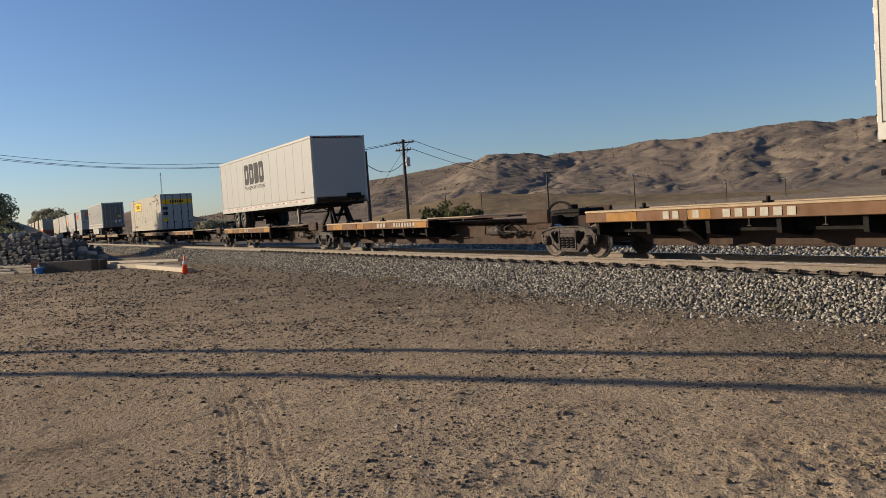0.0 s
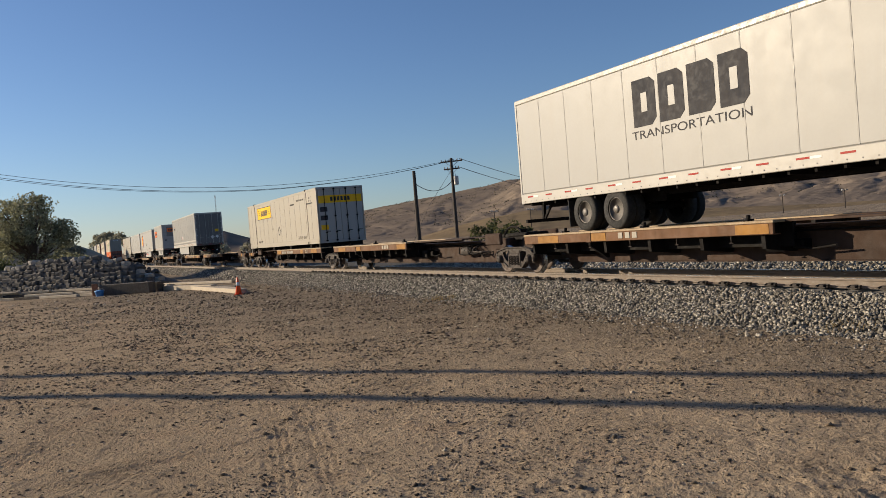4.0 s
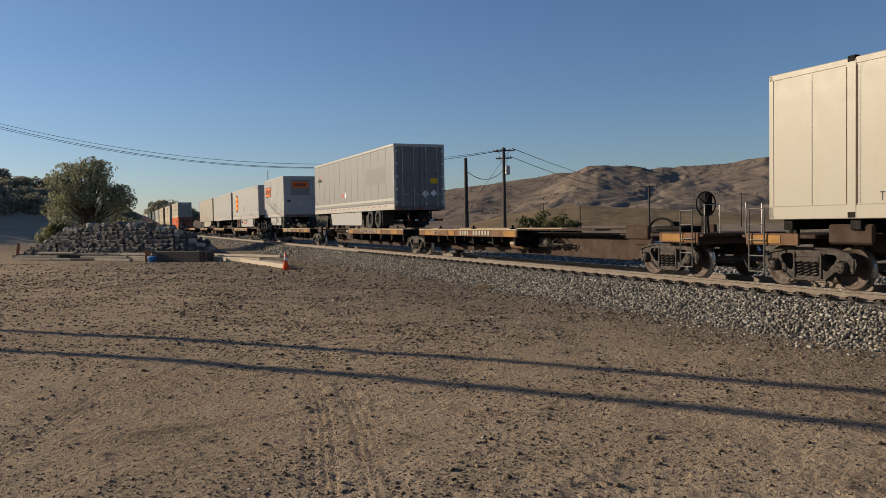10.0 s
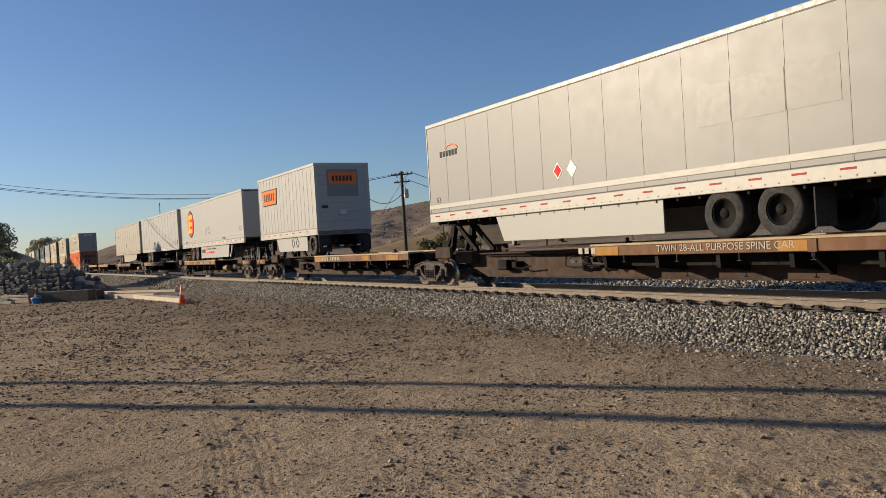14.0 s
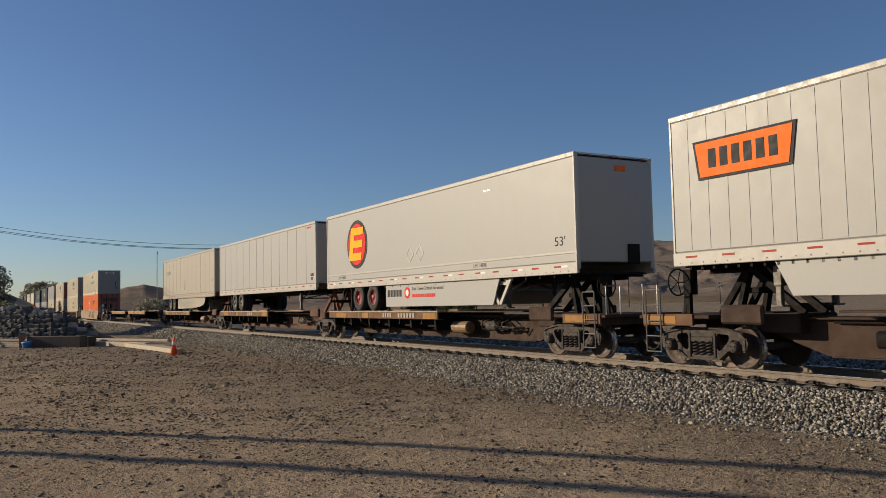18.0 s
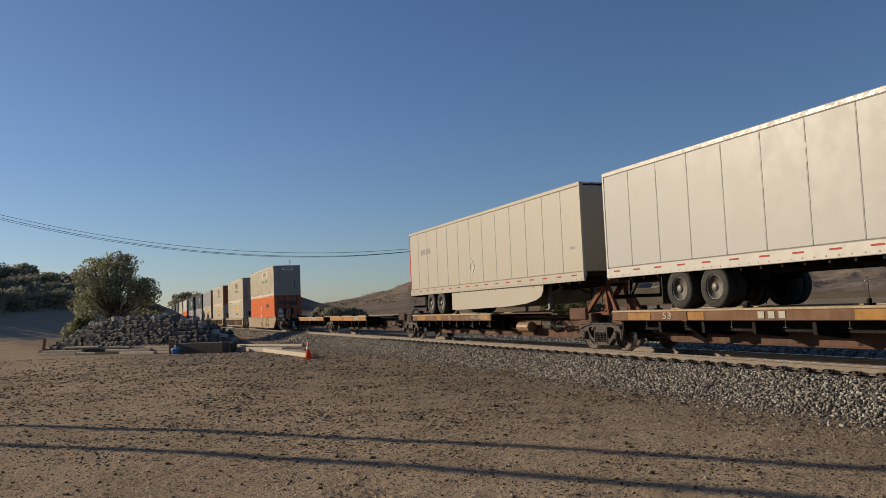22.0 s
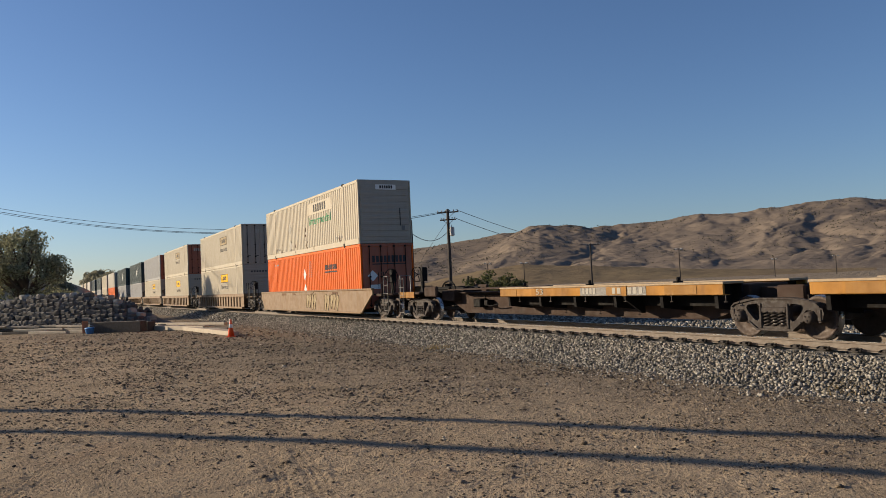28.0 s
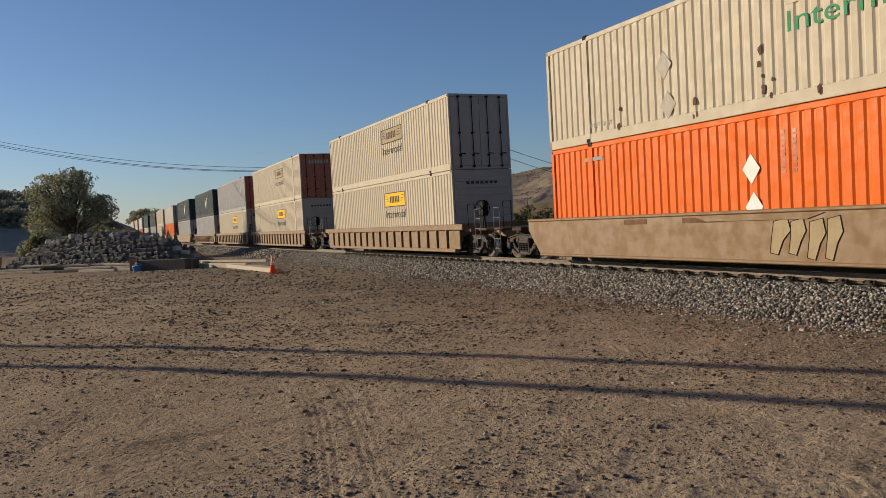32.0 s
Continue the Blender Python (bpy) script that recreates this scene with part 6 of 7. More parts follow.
def marks_ghost(t, mid, W, z0, z1, f, nx, rx):
    """The shadow of removed lettering, a hazard frame."""
    clearance_lamps(t, nx, f, z1)
    y = -W - 0.002
    bars(t, "ghost_letter", mid - 195.0, mid - 193.6, z0 + 1.85, z0 + 2.1, "faded_grey", 4, y, 0.35)
    xx = mid - 189.0
    fr = Build()
    for a in range(4):
        p, q = a * math.pi / 2, (a + 1) * math.pi / 2
        fr.bar((xx + 0.26 * math.cos(p), y, z0 + 0.95 + 0.3 * math.sin(p)), (xx + 0.26 * math.cos(q), y, z0 + 0.95 + 0.3 * math.sin(q)), 0.03)
    part("placard_frame", fr, "bright_metal", t)
    patch(t, "maker_badge", mid - 181.3, mid - 181.0, z0 + 1.0, z0 + 1.08, "faded_grey", y)


trailer(-0.9, 7.63, "lead", "short white van trailer with a plain rear", "white_panel", 7, axles=1, axle_at=1.0, landing=2.4, marks=marks_plain, seam="seam_pale")
trailer(33.25, 49.05, "block", "long white van trailer with a dark block logo, on its tyres", "white_panel", 13, axle_at=2.95, landing=3.4, marks=marks_block_logo, strip="both", seam="seam_pale")
trailer(124.3, 108.55, "grey", "long grey van trailer with red and white marker strips", "grey_panel", 13, skirt=(5.6, 11.7, 1.35), axle_at=2.7, landing=4.0, marks=marks_grey, z1=5.25, rear_mat="door_dark", rails="trim_white", hub="black_steel", seam="faded_grey")
trailer(142.75, 134.5, "badge", "short white ribbed van trailer with an orange badge", "white_panel", 0, ribs=0.46, skirt=(1.5, 5.5, 1.42), axles=1, axle_at=0.75, landing=2.2, marks=marks_badge, rear_mat="white_panel", z1=5.26, roll_door=True, hub="black_steel")
trailer(145.85, 162.0, "disc", "long white van trailer with a red disc logo and white skirt", "white_panel", 0, skirt=(5.4, 12.3, 1.32), hub="hub_red", axle_at=3.03, landing=3.6, marks=marks_disc, strip="both")
trailer(163.3, 179.3, "plain", "long plain white van trailer with vertical panel seams", "white_panel", 13, axle_at=3.1, landing=3.1, marks=marks_side_code)
trailer(180.55, 196.5, "ghost", "long cream van trailer with faded lettering and a curved skirt", "cream_panel", 13, skirt=(5.1, 12.9, 1.35), axle_at=2.6, landing=3.0, marks=marks_ghost, red_frame=True, rails="cream_panel")


# ---- containers ----
def sign(t, x0, x1, z0, z1, y, field="logo_yellow"):
    s = part("sign", Build().box(x0, x1, y - 0.004, y + 0.004, z0, z1), field, t, "yellow sign with a dark rim")
    fr = Build()
    for a, b, c, d in ((x0, x1, z0, z0 + 0.035), (x0, x1, z1 - 0.035, z1), (x0, x0 + 0.035, z0, z1), (x1 - 0.035, x1, z0, z1)):
        fr.box(a, b, y - 0.008, y - 0.003, c, d)
    part("sign_rim", fr, "logo_dark", s)
    w, h = x1 - x0, z1 - z0
    bars(s, "sign_letter", x0 + w * 0.26, x1 - w * 0.26, z0 + h * 0.27, z1 - h * 0.27, "logo_dark", 6, y - 0.004, 0.3)
    for k in range(3):
        for xx, dr in ((x0 + w * 0.06, 1), (x1 - w * 0.06, -1)):
            part("sign_stroke", Build().bar((xx, y - 0.005, z0 + h * (0.75 - 0.18 * k)), (xx + dr * w * (0.10 + 0.03 * k), y - 0.005, z0 + h * (0.75 - 0.18 * k)), 0.02), "logo_dark", s)


def marks_long_box(t, mid, W, zb, zt, h):
    for x in (-h + 0.4, -6.1, -2.0, 2.0, 6.1, h - 0.4):
        part("support_beam", Build().box(x - 0.12, x + 0.12, -1.2, 1.2, zb - 0.215, zb + 0.004, 0.015), "black_steel", t)
    y = -W + 0.003
    sign(t, mid - 82.45, mid - 78.85, zb + 1.86, zb + 2.64, y)
    words(t, "TOP LIFT ONLY", mid - 73.05, zb + 0.32, 0.17, "logo_dark", y, 1.65)
    words(t, "TOP LIFT ONLY", mid - 82.7, zb + 0.32, 0.17, "logo_dark", y, 1.2)
    words(t, "STACK TWO HIGH ONLY", mid - 72.95, zb + 2.45, 0.10, "logo_dark", y, 1.5)
    bars(t, "side_mark", mid - 74.3, mid - 73.4, zb + 2.3, zb + 2.38, "logo_dark", 9, y)
    words(t, "WTP", mid - 70.6, zb + 2.44, 0.10, "logo_dark", y, 0.28)
    words(t, "OR", mid - 70.55, zb + 2.30, 0.09, "logo_dark", y, 0.16)
    bars(t, "side_mark", mid - 71.1, mid - 69.9, zb + 2.16, zb + 2.23, "logo_dark", 9, y)
    d = h + 0.012
    pl = part("door_sign", Build().box(d - 0.004, d + 0.004, -1.2, 1.2, zb + 2.1, zb + 2.5), "logo_yellow", t, "yellow door sign")
    for k in range(6):
        part("sign_letter", Build().box(d + 0.003, d + 0.008, -0.55 + k * 0.19, -0.42 + k * 0.19, zb + 2.2, zb + 2.42), "logo_dark", pl)
    for z in (zb + 0.7, zb + 1.2, zb + 1.65):
        part("door_plate", Build().box(d - 0.004, d + 0.003, -1.15, -0.75, z, z + 0.25), "logo_dark" if z > zb + 1 else "logo_yellow", t)
    fr = Build()
    for a in range(4):
        p, q = a * math.pi / 2, (a + 1) * math.pi / 2
        fr.bar((mid - 77.1 + 0.26 * math.cos(p), y - 0.005, zb + 0.95 + 0.28 * math.sin(p)), (mid - 77.1 + 0.26 * math.cos(q), y - 0.005, zb + 0.95 + 0.28 * math.sin(q)), 0.02)
    part("placard_frame", fr, "faded_grey", t)
    for x in (-6.1, 6.1):
        for s in (-1, 1):
            part("rust_run", Build().box(x + s * 0.112 - 0.012, x + s * 0.112 + 0.012, y - 0.004, y + 0.002, zb + 0.28, zt - 0.15), "rust_steel", t)


container(69.1, 85.25, 1.385, "long", "long cream flat-sided container with a yellow sign", "cream_panel", "flat", "white_panel", zt=4.335, marks=marks_long_box)


def marks_upper(t, mid, W, zb, zt, h):
    y = -W - 0.003
    s = part("faded_sign", Build().box(mid - 244.4, mid - 240.7, y - 0.003, y + 0.004, zb + 1.95, zb + 2.55), "white_corrugated", t, "faded sign with worn letters")
    bars(s, "sign_letter", mid - 243.6, mid - 241.5, zb + 2.05, zb + 2.45, "logo_dark", 6, y - 0.004, 0.4)
    words(t, "Intermodal", mid - 244.4, zb + 1.42, 0.42, "logo_green", y, 3.5)
    for q, z in ((247.9, zb + 0.55), (248.0, zb + 1.5)):
        x = mid - q
        part("placard", Build().prism([(x - 0.28, z), (x, z - 0.34), (x + 0.28, z), (x, z + 0.34)], y - 0.006, y + 0.003), "mark_white", t, "peeling diamond placard")
    rng = random.Random(31)
    for q, z, n in ((246.9, 0.35, 4), (244.9, 0.45, 4), (243.6, 0.25, 2), (245.0, 1.0, 2), (239.6, 0.3, 2), (249.7, 0.5, 2)):
        for k in range(n):
            cx, cz, r = mid - q + 0.3 * (rng.random() - 0.5), zb + z + 0.5 * (rng.random() - 0.5), 0.025 + 0.07 * rng.random()
            ring = [(cx + r * (0.5 + 0.6 * rng.random()) * math.cos(a), cz + r * (0.8 + 1.0 * rng.random()) * math.sin(a)) for a in (j * 2 * math.pi / 8 for j in range(8))]
            part("rust_patch", Build().prism(ring, y - 0.004, y + 0.004), "rust_steel", t)
    words(t, "TOP LIFT ONLY", mid - 238.9 - 1.3, zb + 0.40, 0.12, "faded_grey", y, 1.2)
    words(t, "TOP LIFT ONLY", mid - 251.3, zb + 0.40, 0.12, "faded_grey", y, 1.2)
    d = h + 0.04
    sg = part("front_sign", Build().box(d - 0.004, d + 0.004, -0.45, 0.55, zb + 2.45, zb + 2.68), "logo_white", t)
    for k in range(6):
        part("sign_letter", Build().box(d + 0.003, d + 0.008, -0.25 + k * 0.11, -0.17 + k * 0.11, zb + 2.5, zb + 2.64), "logo_dark", sg)
    part("stain", Build().box(d - 0.004, d + 0.003, 0.70, 0.74, zb + 0.8, zb + 1.6), "black_steel", t, "dark soot stain")
    part("front_plate", Build().box(d - 0.003, d + 0.006, 0.78, 0.94, zb + 0.6, zb + 0.8), "door_dark", t)


def marks_lower(t, mid, W, zb, zt, h):
    y = -W - 0.003
    bars(t, "logo_line", mid - 242.0, mid - 240.2, zb + 1.9, zb + 2.14, "logo_dark", 9, y, 0.3)
    patch(t, "logo_rule", mid - 242.0, mid - 240.2, zb + 1.75, zb + 1.82, "logo_dark", y)
    for q, z in ((245.4, zb + 1.75), (245.35, zb + 0.95)):
        x = mid - q
        part("placard", Build().prism([(x - 0.24, z), (x, z - 0.32), (x + 0.24, z), (x, z + 0.32)], y - 0.006, y + 0.003), "refl_white", t, "white diamond placard")
    patch(t, "side_label", mid - 251.4, mid - 250.6, zb + 2.42, zb + 2.52, "faded_grey", y)
    for k in range(2):
        for j in range(8):
            part("side_mark", Build().box(mid - 244.6 + 0.28 * k, mid - 244.5 + 0.28 * k, y - 0.003, y + 0.003, zb + 1.6 + j * 0.11, zb + 1.68 + j * 0.11), "door_brown", t)
    d = h + 0.012
    for k in range(9):
        part("door_letter", Build().box(d + 0.003, d + 0.008, -0.75 + k * 0.19, -0.62 + k * 0.19, zb + 2.05, zb + 2.35), "logo_dark", t)
    part("door_rule", Build().box(d + 0.003, d + 0.008, -0.75, 0.9, zb + 1.95, zb + 2.0), "logo_dark", t)
    part("placard", Build().prism([(-0.75 - 0.25, zb + 1.45), (-0.75, zb + 1.2), (-0.5, zb + 1.45), (-0.75, zb + 1.7)], d, d + 0.01, "x"), "refl_white", t, "white diamond placard")
    part("door_plate", Build().box(d, d + 0.01, -0.9, -0.4, zb + 0.85, zb + 1.05), "refl_white", t)


ZL, ZU = 0.40, 3.315


def marks_pair(q, dx=7.6, field="logo_yellow"):
    def put(t, mid, W, zb, zt, h):
        y = -W - 0.003
        sign(t, h - dx, h - dx + 2.6, zb + 1.75, zb + 2.4, y, field)
        words(t, "Intermodal", h - dx + 0.05, zb + 1.25, 0.36, "logo_dark", y, 2.5)
        for k in range(7):
            part("door_mark", Build().box(h + 0.006, h + 0.012, -0.7 + 0.2 * k, -0.57 + 0.2 * k, zb + 2.25, zb + 2.5), "logo_dark" if field == "logo_yellow" else "mark_white", t)
    return put


def marks_dark(t, mid, W, zb, zt, h):
    y = -W - 0.003
    part("logo_stroke", Build().prism([(h - 6.6, zb + 1.9), (h - 5.9, zb + 0.9), (h - 5.0, zb + 2.1), (h - 5.3, zb + 2.2), (h - 5.9, zb + 1.3), (h - 6.3, zb + 2.0)], y - 0.004, y + 0.003), "logo_white", t)


container(237.0, 253.2, ZU, "upper", "upper white corrugated container with faded lettering", "white_corrugated", "ribbed", "door_grey", "wall", marks=marks_upper)
container(236.95, 253.15, ZL, "lower", "lower orange corrugated container in a well car", "orange_corrugated", "ribbed", "door_brown", marks=marks_lower)
STACKS = [
    # front of the stack, lower skin, upper skin, lower marks, upper marks, door colours
    (260.3, "white_corrugated", "white_corrugated", "pair", "worn", "door_grey", "door_grey"),
    (283.7, "white_corrugated", "white_corrugated", "pair", "worn", "door_grey", "door_brown"),
    (303.9, "white_corrugated", "grey_corrugated", "pair", "", "door_grey", "door_brown"),
    (324.1, "grey_corrugated", "navy_corrugated", "", "dark", "door_grey", "navy_corrugated"),
    (347.5, "grey_corrugated", "navy_corrugated", "", "dark", "door_grey", "navy_corrugated"),
    (371.0, "orange_corrugated", "cream_panel", "", "", "door_brown", "door_grey"),
    (391.0, "white_corrugated", "white_corrugated", "", "", "door_grey", "door_grey"),
    (411.0, "grey_corrugated", "navy_corrugated", "", "", "door_grey", "navy_corrugated"),
    (434.5, "white_corrugated", "navy_corrugated", "", "", "door_grey", "navy_corrugated"),
    (458.0, "red_corrugated", "cream_panel", "", "", "door_brown", "door_grey"),
    (481.0, "white_corrugated", "white_corrugated", "", "", "door_grey", "door_grey"),
    (504.5, "grey_corrugated", "white_corrugated", "", "", "door_grey", "door_grey"),
]
WORDS = {"white_corrugated": "white corrugated", "grey_corrugated": "grey corrugated", "navy_corrugated": "dark navy corrugated", "orange_corrugated": "orange corrugated", "cream_panel": "cream flat-sided", "red_corrugated": "dull red corrugated"}


def car_marks(t, mid):
    """Graffiti strokes and pale rubbed patches on the smooth side."""
    y = -1.447
    rng = random.Random(5)
    for q, n in ((244.9, 4), (241.9, 5)):
        for k in range(n):
            x = mid - q + k * 0.44 + 0.1 * rng.random()
            lean, w, lo, hi = 0.12 + 0.1 * rng.random(), 0.26 + 0.1 * rng.random(), 0.30 + 0.12 * rng.random(), 1.02 + 0.12 * rng.random()
            mid_z = (lo + hi) / 2
            pts = [(x, lo), (x + w * 0.6, lo - 0.04), (x + w, mid_z - 0.1), (x + w + lean, mid_z + 0.1), (x + w * 0.8 + lean, hi), (x + lean * 0.6, hi - 0.06), (x + 0.06, mid_z)]
            g = part("graffiti", Build().prism(pts, y - 0.003, y + 0.004), "graffiti_pale", t, "pale faded graffiti letters")
            ring = [(p, y - 0.004, z) for p, z in pts + pts[:1]]
            part("outline", Build().tube(ring, 0.009, 4), "brown_steel", g)
    for q, w in ((249.6, 0.9), (247.4, 1.4), (240.6, 0.8)):
        patch(t, "worn_patch", mid - q, mid - q + w, 1.06, 1.18, "brown_beam", y)
    part("sill_plate", Build().prism([(mid - 247.0, 1.2), (mid - 246.6, 1.08), (mid - 243.9, 1.08), (mid - 243.5, 1.2)], y - 0.02, y + 0.005), "well_brown", t)


well_car(235.0, 255.5, 237.2, 253.6, "smooth", "well_brown", "rusty brown smooth-sided well car with graffiti", car_marks, reach=1.85)
for n, (q, lo, up, ml, mu, dl, du) in enumerate(STACKS):
    far = n > 3
    mk = {"": None, "pair": marks_pair(q), "worn": marks_pair(q, field="graffiti_pale"), "dark": marks_dark}
    container(q, q + 16.2, ZU, "upper", f"upper {WORDS[up]} container on a double stack", up, "flat" if up == "cream_panel" else "ribbed", du, marks=mk[mu], light=far)
    container(q - 0.02, q + 16.18, ZL, "lower", f"lower {WORDS[lo]} container in a well car", lo, "ribbed", dl, "wall" if n < 2 else "rods", marks=mk[ml], light=far)
    smooth = n in (4, 5, 8, 9)
    well_car(q - 1.15, q + 17.35, q - 0.15, q + 16.35, "smooth" if smooth else "ribs", "well_brown", "rusty brown smooth-sided well car" if smooth else "rusty brown well car with ribbed sides", roll=n < 2)


# ---- hills and mountains ----
def polar(az, r):
    """A place by its bearing (degrees to the left of straight ahead) and distance."""
    return -np.sin(np.radians(az)) * r, np.cos(np.radians(az)) * r


def smooth(a, b, x):
    t = np.clip((x - a) / (b - a), 0, 1)
    return t * t * (3 - 2 * t)


def billow(x, y, octaves=2, gain=0.5):
    """Rounded humps with sharp creases between them."""
    a, s, t = 1.0, 0.0, 0.0
    for k in range(octaves):
        s = s + a * np.sqrt((2 * vnoise(x + 31.7 * k, y + 5.3 * k) - 1) ** 2 + 0.004)
        t += a
        x, y, a = (x * 1.6 - y * 1.2), (x * 1.2 + y * 1.6), a * gain
    return s / t


def build_mountains():
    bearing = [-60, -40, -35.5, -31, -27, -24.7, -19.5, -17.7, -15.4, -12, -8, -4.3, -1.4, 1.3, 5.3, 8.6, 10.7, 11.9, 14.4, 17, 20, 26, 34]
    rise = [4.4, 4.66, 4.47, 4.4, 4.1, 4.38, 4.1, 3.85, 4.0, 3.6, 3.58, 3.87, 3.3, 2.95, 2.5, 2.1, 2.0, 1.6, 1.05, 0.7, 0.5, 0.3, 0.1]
    az = np.linspace(-58, 30, 760)
    r = np.geomspace(640, 4000, 330)
    A, R = np.meshgrid(az, r)
    X, Y = polar(A, R)
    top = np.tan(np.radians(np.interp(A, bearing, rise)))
    v = np.log(R / 760) / math.log(3200 / 760)
    bend = (fbm(A / 6, v * 3.0, 4) - 0.5) * 7
    u = A + 5.5 * v + bend
    big = billow(u / 8.5 + 40, v * 1.6 + 3 + bend * 0.06, 1)
    mid = billow((u + 3.0 * v) / 3.3 + 7, v * 4.6 + 5 + bend * 0.12, 2)
    fine = billow((u - 4 * v) / 1.25, v * 12 + 9 + bend * 0.1, 2)
    tiny = billow((u - 2 * v) / 0.5 + 3, v * 27 + 2, 2)
    rise_to = np.clip(v, -0.2, 1.0) - 0.75 * smooth(1.0, 1.15, v)
    window = smooth(0.0, 0.2, v)
    E = rise_to + window * (0.20 * (big - 0.42) + 0.095 * (mid - 0.42) + 0.036 * (fine - 0.42) * (0.4 + mid) + 0.012 * (tiny - 0.42))
    Z = R * top * E
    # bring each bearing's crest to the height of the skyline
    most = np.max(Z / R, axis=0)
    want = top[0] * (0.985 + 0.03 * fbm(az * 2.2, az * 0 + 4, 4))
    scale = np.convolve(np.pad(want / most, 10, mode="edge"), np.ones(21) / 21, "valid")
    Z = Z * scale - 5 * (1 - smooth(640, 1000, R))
    # scrub and small oaks strewn over the slopes, thicker towards the crest
    rng = np.random.RandomState(19)
    i, j = rng.randint(90, 320, 20000), rng.randint(0, az.size, 20000)
    thick = fbm(A[i, j] * 0.9, v[i, j] * 9, 3) + 0.16 * v[i, j]
    keep = (thick > 0.60) & (v[i, j] < 1.03) | (rng.rand(20000) < 0.02)
    i, j = i[keep], j[keep]
    n = len(i)
    size = R[i, j] * (0.0007 + 0.0011 * rng.rand(n) ** 2)
    c = np.stack([X[i, j] + R[i, j] * 0.002 * rng.randn(n), Y[i, j] + R[i, j] * 0.002 * rng.randn(n), Z[i, j] + size * 0.3], -1)
    tagged(new("mountain_scrub", rocks_mesh("mountain_scrub", c, size, "scrub", 23, 0.9)), "dark scattered scrub and oaks on the far slopes", "scrub", kind="stuff")
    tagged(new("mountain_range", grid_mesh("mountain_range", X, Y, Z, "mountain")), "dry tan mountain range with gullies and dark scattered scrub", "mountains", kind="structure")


HILL_AZ, HILL_EL = [25.2, 25.8, 26.5, 27.3, 28.5, 31, 33, 34.5, 36, 38, 45, 62], [-0.6, 0.0, 0.55, 1.0, 1.5, 2.1, 2.6, 2.9, 3.1, 3.2, 3.3, 2.6]


def build_low_hills():
    az, r = np.linspace(-26, 5, 160), np.linspace(330, 640, 50)
    A, R = np.meshgrid(az, r)
    X, Y = polar(A, R)
    h = 2.1 + R * np.tan(np.radians(np.interp(A, [-26, -20, -14, -8, -3, 0, 2.5, 5], [-0.3, -0.1, 0.2, 0.68, 1.0, 0.75, 0.3, -0.3])))
    Z = -3 + (h + 3) * smooth(330, 470, R) * (1 - smooth(520, 640, R)) + (fbm(X / 30, Y / 30, 4) - 0.5) * 2.0
    tagged(new("low_hill", grid_mesh("low_hill", X, Y, Z, "low_hill")), "low dry grassy rise before the mountains", "hill", kind="structure")
    az, r = np.linspace(14, 27, 90), np.linspace(620, 1300, 50)
    A, R = np.meshgrid(az, r)
    X, Y = polar(A, R)
    h = 2.1 + 900 * np.tan(np.radians(np.interp(A, [14, 16, 17.5, 18.6, 20, 21, 22.5, 24, 27], [0.1, 0.6, 1.1, 1.5, 1.85, 1.65, 1.2, 0.7, 0.1])))
    Z = -3 + h * smooth(620, 900, R) * (1 - 0.8 * smooth(920, 1300, R)) * (0.9 + 0.2 * ridged(X / 140, Y / 140, 4)) + (fbm(X / 40, Y / 40, 3) - 0.5) * 3
    tagged(new("round_hill", grid_mesh("round_hill", X, Y, Z, "mountain")), "small round dry hill beyond the track", "hill", kind="structure")
    az, r = np.linspace(25.3, 62, 150), np.linspace(105, 330, 70)
    A, R = np.meshgrid(az, r)
    X, Y = polar(A, R)
    h = 1.6 + 190 * np.tan(np.radians(np.interp(A, HILL_AZ, HILL_EL)))
    Z = -0.6 + h * smooth(110, 190, R) * (1 - 0.6 * smooth(210, 330, R)) * (0.94 + 0.12 * fbm(X / 14, Y / 14, 4)) + (fbm(X / 6, Y / 6, 3) - 0.5) * 0.5
    tagged(new("wooded_hill", grid_mesh("wooded_hill", X, Y, Z, "wooded_hill")), "dark brown scrubby hillside in shade", "hill", kind="structure")


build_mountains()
build_low_hills()


# ---- trees ----
def leaves_mesh(name, blobs, n, size, mat, seed):
    """Many small leaf cards strewn over the skins of uneven clumps."""
    rng = np.random.RandomState(seed)
    w = np.array([b[3] ** 2 for b in blobs])
    pick = rng.choice(len(blobs), n, p=w / w.sum())
    B = np.array(blobs)[pick]
    d = rng.normal(size=(n, 3))
    d /= np.linalg.norm(d, axis=1, keepdims=True)
    rad = B[:, 3] * (0.55 + 0.5 * rng.rand(n) ** 0.6)
    c = B[:, :3] + d * rad[:, None] * np.array([1, 1, 0.8])
    a = rng.normal(size=(n, 3))
    a /= np.linalg.norm(a, axis=1, keepdims=True)
    b = np.cross(a, rng.normal(size=(n, 3)))
    b /= np.linalg.norm(b, axis=1, keepdims=True)
    s = size * (0.6 + 0.8 * rng.rand(n))[:, None]
    V = np.stack([c - a * s, c - b * s * 0.55, c + a * s, c + b * s * 0.55], 1).reshape(-1, 3)
    me = bpy.data.meshes.new(name)
    me.vertices.add(len(V))
    me.vertices.foreach_set("co", V.ravel())
    me.loops.add(len(V))
    me.loops.foreach_set("vertex_index", np.arange(len(V)))
    me.polygons.add(n)
    me.polygons.foreach_set("loop_start", np.arange(0, len(V), 4))
    me.polygons.foreach_set("loop_total", np.full(n, 4))
    me.materials.append(M[mat])
    me.update()
    return me


